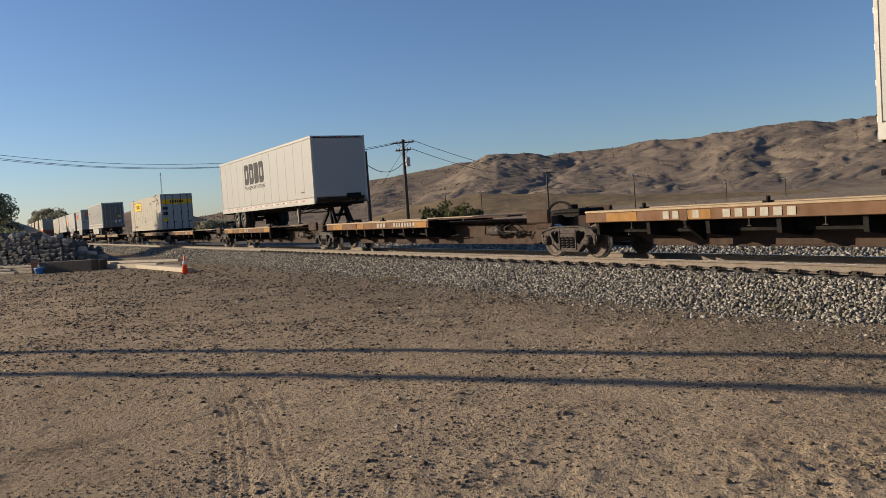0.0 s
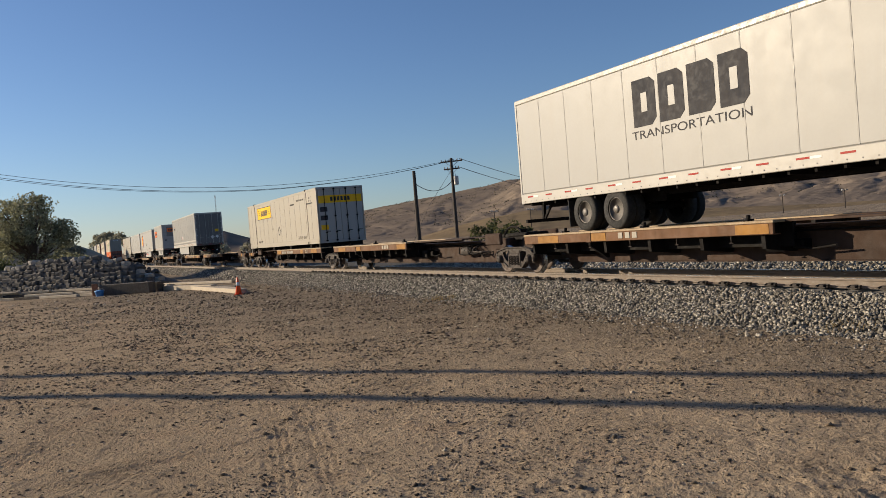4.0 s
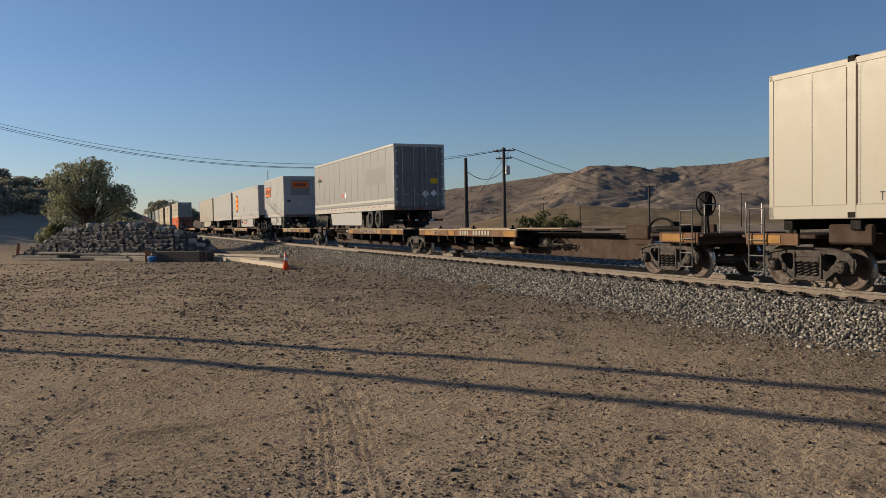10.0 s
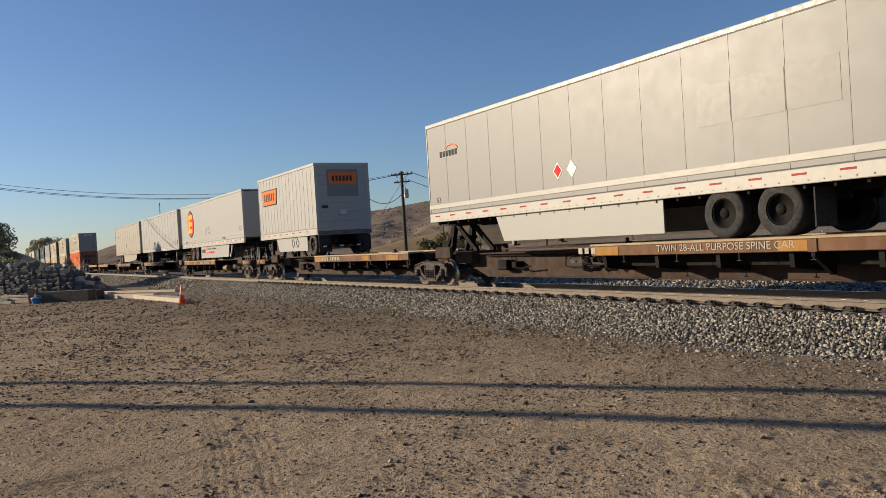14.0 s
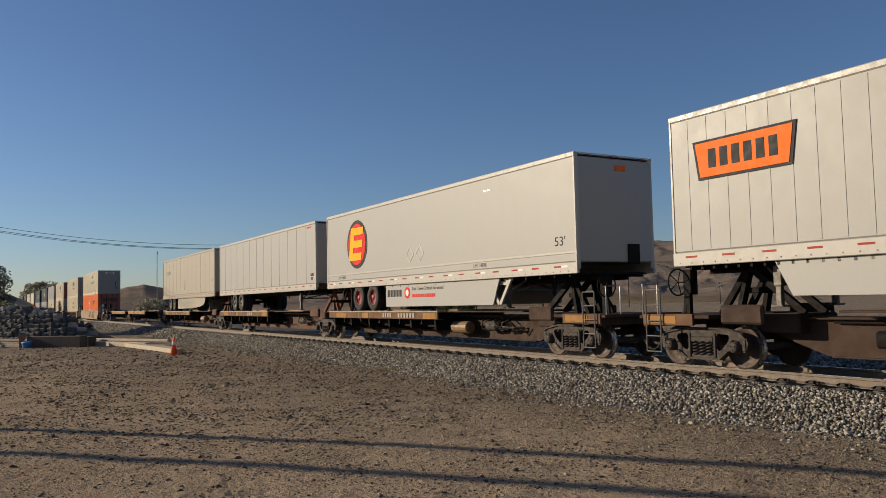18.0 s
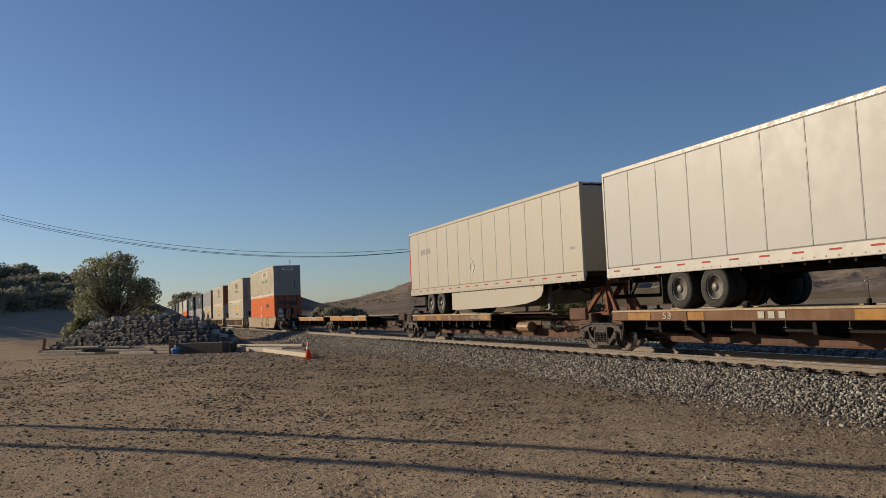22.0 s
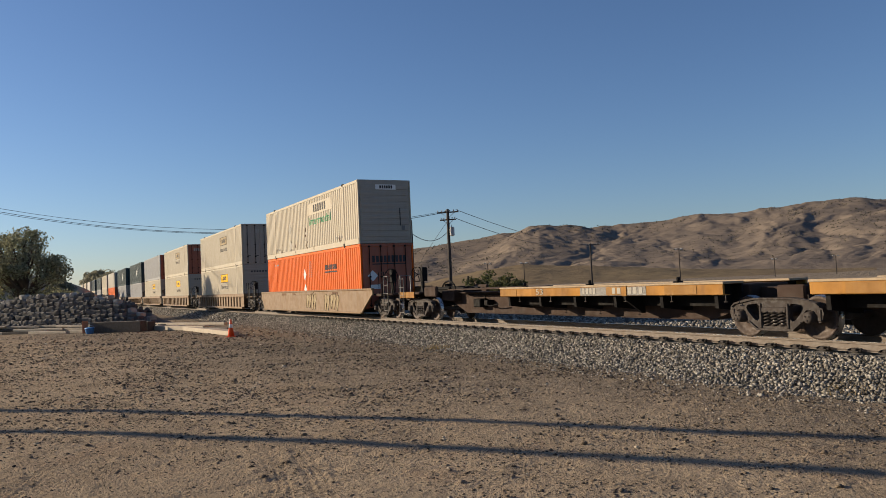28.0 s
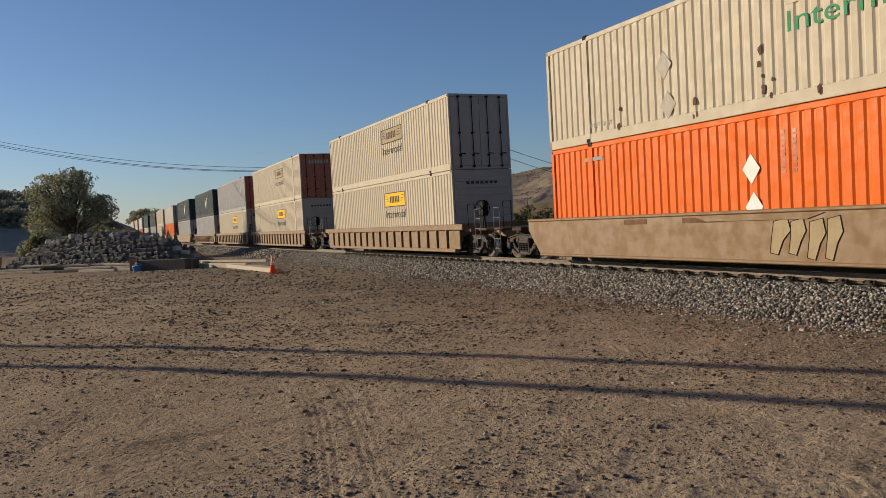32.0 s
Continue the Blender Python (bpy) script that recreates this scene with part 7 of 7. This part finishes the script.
def tree(x, y, z, height, width, label, seed, leaves=5000, leaf=0.16, mat="leaf_oak", trunk_share=0.3, group="", lean=0.0, low=False, airy=False):
    rng = random.Random(seed)
    t = thing("tree", label, "tree", pose(x, y, z), group)
    th = height * trunk_share
    r0 = height * 0.030
    b = Build()
    b.tube([(0, 0, -0.3), (lean * 0.3, 0.02, th * 0.5), (lean, 0, th)], [r0 * 1.25, r0, r0 * 0.8], 9)
    trunk = part("trunk", b, "bark", t)
    blobs = []
    n = 54 if airy else 11 if height > 5 else 7
    for k in range(n):
        a = k * 2.4 + rng.random()
        out = width / 2 * (0.93 * rng.random() ** 0.6 if airy else 0.25 + 0.6 * rng.random())
        up = th + (height - th) * (0.15 + 0.72 * (1 - (out / (width / 2)) ** 1.6) * (0.6 + 0.4 * rng.random()))
        end = Vector((lean + out * math.cos(a), out * math.sin(a), up))
        if airy:  # clumps over a rounded dome, with gaps between them
            dip, k2 = math.asin(-0.45 + 1.45 * rng.random()), 0.62 + 0.38 * rng.random()
            end = Vector((width * 0.45 * k2 * math.cos(a) * math.cos(dip), width * 0.45 * k2 * math.sin(a) * math.cos(dip), height * (0.56 + 0.38 * k2 * math.sin(dip))))
            up = end.z
            out = math.hypot(end.x, end.y)
        midp = Vector((lean + out * 0.4 * math.cos(a + 0.3), out * 0.4 * math.sin(a + 0.3), th + (up - th) * 0.55))
        part("limb", Build().tube([(lean, 0, th * 0.85), midp, end], [r0 * 0.55, r0 * 0.35, r0 * 0.12], 6), "bark", trunk)
        rr = width * (0.065 + 0.06 * rng.random() if airy else 0.13 + 0.10 * rng.random())
        blobs.append((*end, rr))
        for j in range(3):
            blobs.append((end.x + rr * 1.1 * (rng.random() - 0.5) * 2, end.y + rr * 1.1 * (rng.random() - 0.5) * 2, end.z + rr * (rng.random() - 0.5) * 1.3, rr * (0.45 + 0.4 * rng.random())))
    if low:
        for k in range(20):
            a = rng.random() * 6.28
            o = width * 0.48 * rng.random() ** 0.5
            blobs.append((o * math.cos(a) * 1.1, o * math.sin(a), height * (0.06 + 0.38 * rng.random()), width * (0.10 + 0.07 * rng.random())))
    zs = max(p[2] + p[3] * 0.8 for p in blobs)
    blobs = [(p[0], p[1], p[2] * height / zs, p[3]) for p in blobs]
    part("crown", leaves_mesh("crown", blobs, leaves, leaf, mat, seed), "", t)
    return t


def by_bearing(az, d):
    a = radians(az)
    return -math.sin(a) * d, math.cos(a) * d


tree(*by_bearing(30.75, 82), 0, 8.9, 7.9, "large leafy oak with a dense uneven crown behind the pile", 21, 15000, 0.12, "leaf_oak", 0.16, low=True, airy=True)
for k, (az, d, h, w) in enumerate(((32.6, 76, 3.2, 3.6), (28.6, 84, 3.4, 4.2), (31.6, 78, 2.6, 4.0), (29.4, 79, 2.4, 3.4))):
    tree(*by_bearing(az, d), -0.2, h, w, "rounded olive-green shrub at the foot of the oak", 40 + k, 2600, 0.13, "leaf_bush" if k == 0 else "leaf_oak", 0.1, "shrubs by the oak", low=True)


def hill_foot(az, d):
    """Height of the wooded hill's slope at a bearing and distance, a little sunk."""
    h = 1.6 + 190 * math.tan(radians(float(np.interp(az, HILL_AZ, HILL_EL))))
    return -0.6 + h * float(smooth(110, 190, d)) * 0.94 - 0.4


for k, (az, d, h, w, z) in enumerate(((38.6, 175, 6.5, 8, 4.6), (37.2, 172, 5.5, 6.5, 4.4), (36.0, 180, 5.2, 6.0, 4.9), (35.0, 168, 4.6, 6.5, 3.6), (33.9, 172, 4.6, 5.5, 3.2), (33.0, 165, 4.4, 5.5, 2.4), (39.8, 165, 6.5, 9, 4.2), (34.4, 150, 4.2, 6, 1.3), (36.8, 148, 4.6, 7.5, 1.6), (38.4, 145, 5, 8, 1.6), (40.5, 150, 5, 8, 2.0), (32.2, 178, 4.2, 6, 2.0), (28.7, 150, 3.4, 4, 0.2), (34.8, 158, 4.4, 7, 0), (36.4, 162, 4.6, 7, 0), (38.0, 158, 4.6, 7, 0), (39.6, 152, 5, 8, 0), (41.5, 165, 6, 9, 0), (32.6, 150, 4, 6, 0), (43.5, 150, 6, 9, 0), (42.6, 175, 7, 9, 0))):
    tree(*by_bearing(az, d), hill_foot(az, d), h * 0.95, w * 1.1, "dark green oak on the shaded hillside", 60 + k, 2600, 0.26, "leaf_far", 0.22, "oaks on the hillside", low=True)
for k, (az, d, h, w) in enumerate(((26.35, 350, 13.6, 10), (26.75, 420, 15.0, 10), (25.7, 330, 12.4, 9), (24.3, 330, 9.4, 8), (25.0, 320, 10.2, 8))):
    tree(*by_bearing(az, d), 0, h, w, "flat-topped dark tree far beyond the track", 90 + k, 1800, 0.42, "leaf_far", 0.45, "trees far beyond the track")
for k, (az, d, h, w) in enumerate(((19.4, 300, 5.6, 10), (16.2, 330, 4.8, 9), (15.2, 330, 4.6, 8), (17.1, 340, 4.4, 8), (14.4, 335, 3.4, 6))):
    tree(*by_bearing(az, d), 0, h, w, "low dark tree on the plain beyond the track", 110 + k, 1500, 0.42, "leaf_far", 0.2, "low trees on the plain", low=True)
for k, (az, d, h, w) in enumerate(((0.45, 62, 2.7, 2.3), (-0.6, 64, 3.1, 2.4), (-1.6, 61, 2.9, 2.2), (-2.3, 63, 2.3, 1.8))):
    tree(*by_bearing(az, d), -0.2, h, w, "loose olive bush of thin stems behind the track", 130 + k, 1500, 0.10, "leaf_bush", 0.2, "bushes behind the track", low=True)


def weeds(x, y, r, label, seed, n=90, h=0.18):
    rng = random.Random(seed)
    b = Build()
    for k in range(n):
        a, o = rng.random() * 6.28, r * rng.random() ** 0.6
        px, py = o * math.cos(a), o * math.sin(a) * 0.6
        lx, ly, lz = (rng.random() - 0.5) * 0.25, (rng.random() - 0.5) * 0.2, h * (0.3 + 0.7 * rng.random())
        b.tube([(px, py, -0.02), (px + lx * 0.4, py + ly * 0.4, lz * 0.7), (px + lx, py + ly, lz)], [0.006, 0.005, 0.002], 4)
    z = float(ground_height(np.array([x]), np.array([y]))[0])
    return b, pose(x, y, z), label


for x, y, r, s in ((1.7, 20.6, 0.65, 1), (2.3, 19.6, 0.4, 2), (4.9, 15.3, 0.8, 3), (5.8, 12.9, 0.6, 4), (-1.6, 24.6, 0.5, 5)):
    b, m, lb = weeds(x, y, r, "dark dry twigs and weeds lying on the dirt", s)
    solid("dry_weeds", b, "bark" if s < 3 else "dry_grass", lb, "weeds", m, "dry weeds on the dirt")


# ---- pile of blocks, timbers, cone ----
PILE_C, PILE_T = Vector((-27.6, 49.6, 0)), -18.0


def pile_top(u):
    return float(np.interp(u, [-9.2, -8.0, -6.6, -5.0, -3.2, 0.0, 2.0, 4.0, 5.6, 7.0, 8.6], [0.1, 0.75, 1.3, 1.85, 2.1, 2.3, 2.1, 1.95, 1.5, 0.75, 0.1]))


def build_pile():
    p = thing("block_pile", "long heap of dark grey broken blocks on the dirt", "rubble pile", Matrix.Translation(PILE_C) @ pose(0, 0, 0, 0, 0, PILE_T))
    us, vs = np.linspace(-9.4, 8.8, 60), np.linspace(-1.2, 4.8, 24)
    U, W = np.meshgrid(us, vs)
    top = np.vectorize(pile_top)(U)
    Z = (top - 0.35) * np.clip((W + 0.7) / 1.4, 0, 1) ** 0.8 * np.clip((4.6 - W) / 2.2, 0, 1) + (fbm(U * 1.5, W * 1.5, 3) - 0.5) * 0.3 - 0.15
    part("core", grid_mesh("core", U, W, Z, "pile_block"), "", p)
    rng = random.Random(12)
    shapes = []
    for k in range(10):
        b = Build()
        sx, sy, sz = 0.34 + 0.14 * rng.random(), 0.5, 0.27 + 0.07 * rng.random()
        b.box(-sx / 2, sx / 2, -sy / 2, sy / 2, -sz / 2, sz / 2, 0.055)
        b.v = [(x + 0.05 * (rng.random() - 0.5), y + 0.04 * (rng.random() - 0.5), z + 0.05 * (rng.random() - 0.5)) for x, y, z in b.v]
        shapes.append(b)
    meshes = [b.mesh("block", ["pile_block"]) for b in shapes]
    pale = [b.mesh("block", ["pale_block"]) for b in shapes]
    count, rest = 0, Build()
    for row in range(11):
        z = 0.13 + row * 0.262
        for k in range(48):
            u = -9.2 + k * 0.395 + 0.2 * (row % 2) + 0.16 * (rng.random() - 0.5)
            top = pile_top(u)
            if z > top * 1.05 + 0.08:
                continue
            share = z / max(top, 0.3)
            v = -0.95 + 1.15 * share ** 1.4 + 0.09 * (rng.random() - 0.5)
            crest = z + 0.262 > top * 1.05 + 0.08
            w = 2.2 if crest else 1.0
            m, j = pose(u, v, z + 0.11 * (rng.random() - 0.5), 7 * w * (rng.random() - 0.5), 38 * w * (rng.random() - 0.5), 10 * w * (rng.random() - 0.5)), rng.randrange(10)
            if u > -7.6 and count < 298:
                part("block", (pale if crest and rng.random() < 0.35 else meshes)[j], "", p, at=m)
                count += 1
            else:
                i0 = len(rest.v)
                rest.v += [tuple(m @ Vector(q)) for q in shapes[j].v]
                rest.f += [tuple(i0 + i for i in f) for f in shapes[j].f]
                rest.m += shapes[j].m
    tagged(part("block_heap", rest, "pile_block", p), kind="stuff")
    cs = []
    for k in range(260):
        u, v = -8.4 + 14.6 * rng.random(), 0.7 + 1.6 * rng.random()
        cs.append((u, v, pile_top(u) - 0.42 + 0.12 * rng.random()))
    me = rocks_mesh("rubble", np.array(cs), 0.3 + 0.2 * np.random.RandomState(5).rand(260), "pile_block", 8, 0.8)
    tagged(part("rubble", me, "", p), kind="stuff")


build_pile()


def timber(x0, y0, x1, y1, z, w, h, mat, label, tilt=0.0, group="timbers by the pile"):
    d = Vector((x1 - x0, y1 - y0, 0))
    b = Build().box(-d.length / 2, d.length / 2, -w / 2, w / 2, 0, h, 0.02)
    return solid("timber", b, mat, label, "timber", pose((x0 + x1) / 2, (y0 + y1) / 2, z, 0, tilt, math.degrees(math.atan2(d.y, d.x))), group)


timber(-18.3, 46.0, -11.6, 36.3, 0.0, 0.36, 0.22, "pale_timber", "long pale squared timber lying beside the track")
timber(-18.0, 46.8, -12.6, 38.9, 0.0, 0.30, 0.16, "pale_timber", "pale plank lying beside a longer timber")
timber(-20.3, 46.6, -15.2, 42.6, 0.0, 0.40, 0.26, "pale_timber", "weathered grey timber lying on the dirt")
timber(-20.0, 46.9, -14.2, 42.9, 0.26, 0.25, 0.14, "pale_timber", "pale plank resting on a timber")
timber(-17.6, 44.6, -13.4, 41.0, 0.0, 0.26, 0.2, "dark_timber", "dark old tie lying on the dirt")
timber(-23.0, 45.6, -19.6, 44.7, 0.0, 0.6, 0.62, "dark_timber", "thick dark creosoted timber baulk before the pile")
timber(-22.6, 46.3, -19.4, 45.4, 0.0, 0.6, 0.55, "dark_timber", "dark creosoted baulk behind another")
for k in range(14):
    lay, j = divmod(k, 5)
    x0 = -35.4 + 2.5 * j + 0.5 * math.sin(k * 2.1) + 0.6 * lay
    y0 = 50.0 - 0.83 * (x0 + 35.4) / 2.5 + 0.45 * lay + 0.2 * math.sin(k * 3.3)
    pale = k % 4 != 2
    timber(x0, y0, x0 + 3.6 + 0.8 * math.sin(k * 1.3), y0 - 1.25, 0.16 * lay, 0.28, 0.14 if lay else 0.16, "pale_timber" if pale else "dark_timber", "pale weathered plank stacked before the pile" if pale else "dark old tie stacked before the pile")
timber(-33.4, 49.9, -30.2, 48.9, 0.42, 0.35, 0.1, "pale_timber", "pale plank on top of stacked ties")
solid("leaning_post", Build().box(-0.09, 0.09, -0.09, 0.09, 0, 1.15, 0.015), "red_timber", "short red-brown wooden post by the pile", "post", pose(-36.2, 51.5, -0.02, 0, 7, 20))
solid("upright_board", Build().box(-0.16, 0.16, -0.04, 0.04, 0, 0.72, 0.01), "red_timber", "short orange-brown board standing at the timbers", "board", pose(-23.35, 45.35, 0, 4, 0, 20))
b = Build()
b.lathe([(0, 0.20), (0.05, 0.21), (0.30, 0.26), (0.34, 0.27)], (0, 0, 0), 14)
bucket = b.mesh("bucket", ["blue_plastic"], True)
bucket.transform(pose(0, 0, 0, 90))
bucket.transform(Matrix.Diagonal((1, 1, -1, 1)) if min(v.co.z for v in bucket.vertices) < -0.1 else Matrix())
ob = thing("blue_bucket", "crumpled blue plastic bucket beside the timbers", "bucket", pose(-22.75, 44.7, 0.0, 6, 0, 0))
part("body", bucket, "", ob)
part("handle", Build().tube([(0.26 * math.cos(a), 0.1, 0.30 + 0.16 * math.sin(a)) for a in np.linspace(0, math.pi, 9)], 0.01, 5), "dull_metal", ob)


def cone(x, y):
    c = thing("traffic_cone", "faded orange traffic cone with a pale band on the dirt", "traffic cone", pose(x, y, 0.0, 0, 0, 12))
    part("base", Build().box(-0.2, 0.2, -0.2, 0.2, 0, 0.045, 0.015), "cone_orange", c)
    me = Build().lathe([(0.04, 0.15), (0.80, 0.035), (0.815, 0.02)], (0, 0, 0), 18).mesh("cone_body", ["cone_orange"], True)
    me.transform(pose(0, 0, 0, 90))
    part("cone_body", me, "", c)
    me = Build().lathe([(0.42, 0.098), (0.58, 0.074)], (0, 0, 0), 18).mesh("band", ["refl_white"], True)
    me.transform(pose(0, 0, 0, 90))
    part("band", me, "", c)


cone(-11.6, 35.65)


# ---- poles and wires ----
def utility_pole(x, y, top, label, arms=True, gear=False, r=0.16, turn=0.0, group=""):
    p = thing("utility_pole", label, "utility pole", pose(x, y, -0.3, 0, 0, turn), group)
    h = top + 0.3
    part("pole", Build().tube([(0, 0, 0), (0, 0, h)], [r * 1.15, r * 0.75], 10), "pole_wood", p)
    if arms:
        for z, w in ((h - 0.35, 1.25), (h - 1.15, 0.9)) if gear else ((h - 0.35, 2.3),):
            a = part("crossarm", Build().box(-w, w, -0.07, 0.07, z - 0.07, z + 0.07, 0.01), "pole_wood", p)
            for k in range(6 if gear else 8):
                xx = -w + 0.1 + k * (2 * w - 0.2) / (5 if gear else 7)
                part("insulator", Build().tube([(xx, 0, z + 0.07), (xx, 0, z + 0.16), (xx, 0, z + 0.26)], [0.03, 0.07, 0.04], 7), "lamp_grey", a)
            for s in (-1, 1):
                part("brace", Build().bar((s * w * 0.6, 0.05, z - 0.05), (0, 0.05, z - 0.6), 0.04), "dull_metal", a)
    if gear:
        tr = part("transformer", Build().tube([(0.42, 0, h - 2.9), (0.42, 0, h - 2.85), (0.42, 0, h - 2.0), (0.42, 0, h - 1.95)], [0.2, 0.26, 0.26, 0.2], 14), "lamp_grey", p, "grey pole transformer")
        part("bushing", Build().tube([(0.36, 0, h - 1.95), (0.36, 0, h - 1.7)], [0.05, 0.03], 6), "lamp_grey", tr)
        part("guy_wire", Build().tube([(0, 0, h - 1.2), (-2.4, -1.5, h - 5.0), (-4.6, -2.9, 0.3)], 0.018, 5), "wire_black", p)
    return p


def lamp_pole(x, y, top, z0=-1.5):
    p = thing("lamp_pole", "far yard lamp pole with twin lamp heads", "lamp pole", pose(x, y, z0, 0, 0, 15), "lamp poles on the plain")
    h = top - z0
    part("pole", Build().tube([(0, 0, 0), (0, 0, h)], [0.16, 0.11], 8), "pole_wood", p)
    a = part("crossbar", Build().box(-0.95, 0.95, -0.05, 0.05, h - 0.2, h - 0.08), "lamp_grey", p)
    for xx in (-0.9, -0.5, 0.5, 0.9):
        part("lamp_head", Build().tube([(xx, -0.2, h + 0.02), (xx, 0.12, h + 0.14)], [0.16, 0.10], 8), "lamp_grey", a)


UP = (-3.38, 85.0, 9.95)
utility_pole(UP[0], UP[1], UP[2], "tall dark wooden utility pole with crossarms and transformer", True, True, 0.19, -20)
utility_pole(*by_bearing(5.02, 70), 7.7, "thick dark bare wooden post behind the track", False, False, 0.19)
utility_pole(26.3, 190, 9.9, "wooden utility pole with a long crossarm on the plain", True, False, 0.22, 8)
for x, y, z in ((48.1, 194.1, 7.7), (86.2, 236.8, 4.8), (101.3, 230.8, 4.9)):
    lamp_pole(x, y, z)
lamp_pole(*by_bearing(-0.5, 210), 6.6, -0.5)
lamp_pole(*by_bearing(-3.1, 205), 6.2, -0.5)
utility_pole(*by_bearing(0.98, 120), 2.9, "short dark post behind the track", False, False, 0.2)


def wire(pts, r, label):
    solid("overhead_wire", Build().tube(pts, r, 6), "wire_black", label, "wire", None, "overhead wires")


def sagging(p, q, low, n=28):
    """Points from p to q that hang low metres under the chord at the middle."""
    p, q = Vector(p), Vector(q)
    return [p.lerp(q, t) - Vector((0, 0, 4 * low * t * (1 - t))) for t in np.linspace(0, 1, n)]


for dz, dy, rr in ((0.0, 0.0, 0.02), (-0.32, 0.5, 0.024), (-0.45, -0.4, 0.02)):
    pts = []
    for u in np.linspace(0, 0.8, 34):
        pts.append((UP[0] - 71.6 * u, UP[1] - 25.0 * u + dy * min(1, u * 8), 8.2 + 24.5 * (u - 0.253) ** 2 + dz * min(1, 0.25 + u * 3)))
    wire(pts, rr, "thin black overhead wire sagging from a wooden pole")
wire(sagging((UP[0] + 0.9, UP[1], 9.85), (26.3, 190, 9.6), 1.0), 0.03, "thin black overhead wire running out over the plain")
wire(sagging((UP[0] + 0.9, UP[1], 8.9), (24.6, 190, 9.6), 1.4), 0.03, "thin black overhead wire running out over the plain")
px, py = by_bearing(5.02, 70)
wire(sagging((px, py, 6.6), (UP[0], UP[1], 7.6), 0.9), 0.03, "slack black cable between a post and a pole")

# two thick cables overhead behind the view, whose shadows cross the yard
for k, off in enumerate((0.0, -1.95)):
    pts = []
    for u in np.linspace(-60, 40, 60):
        # a shadow line on the dirt, carried back up towards the sun to the cable's height
        sx, sy = u, 11.6 - 0.415 * u - 0.0085 * u * u * (1 if abs(u) < 12 else 12 / abs(u)) + off
        hgt = 7.2 + 0.0007 * (u + 5) ** 2
        pts.append((sx + SUN_DIR.x / SUN_DIR.z * hgt, sy + SUN_DIR.y / SUN_DIR.z * hgt, hgt))
    wire(pts, 0.15, "thick black bundled cable strung over the yard")

# radio mast far off
mx, my = by_bearing(19.15, 620)
mast = thing("radio_mast", "thin lattice radio mast on the plain far off", "mast", pose(mx, my, -2))
b = Build()
for k in range(3):
    a = k * 2.094
    b.bar((0.6 * math.cos(a), 0.6 * math.sin(a), 0), (0.22 * math.cos(a), 0.22 * math.sin(a), 45), 0.08)
for k in range(18):
    for j in range(3):
        a, c = j * 2.094, (j + 1) * 2.094
        b.bar((0.55 * math.cos(a), 0.55 * math.sin(a), k * 2.5), (0.5 * math.cos(c), 0.5 * math.sin(c), k * 2.5 + 2.5), 0.05)
part("lattice", b, "lamp_grey", mast)
part("antenna", Build().box(-0.35, 0.35, -0.2, 0.2, 43.5, 45.5, 0.1), "lamp_grey", mast)


# ---- what moves ----
def motions():
    times_at = (0.0, 4.0, 8.0, 12.0, 16.0, 20.0, 24.0, 28.0, 32.0)
    for ob, q in RIDERS:
        walk(ob, [(t, on_track(q - SPEED * t)) for t in times_at])
    rate = math.degrees(SPEED / 0.42)
    for k, (ob, dx) in enumerate(ROLLERS):
        rows = []
        for j in range(481):
            t = j / 15
            rows.append((t, pose(dx, 0, 0.42) @ Matrix.Rotation(radians(k * 37 + rate * t), 4, "Y")))
        walk(ob, rows)


motions()
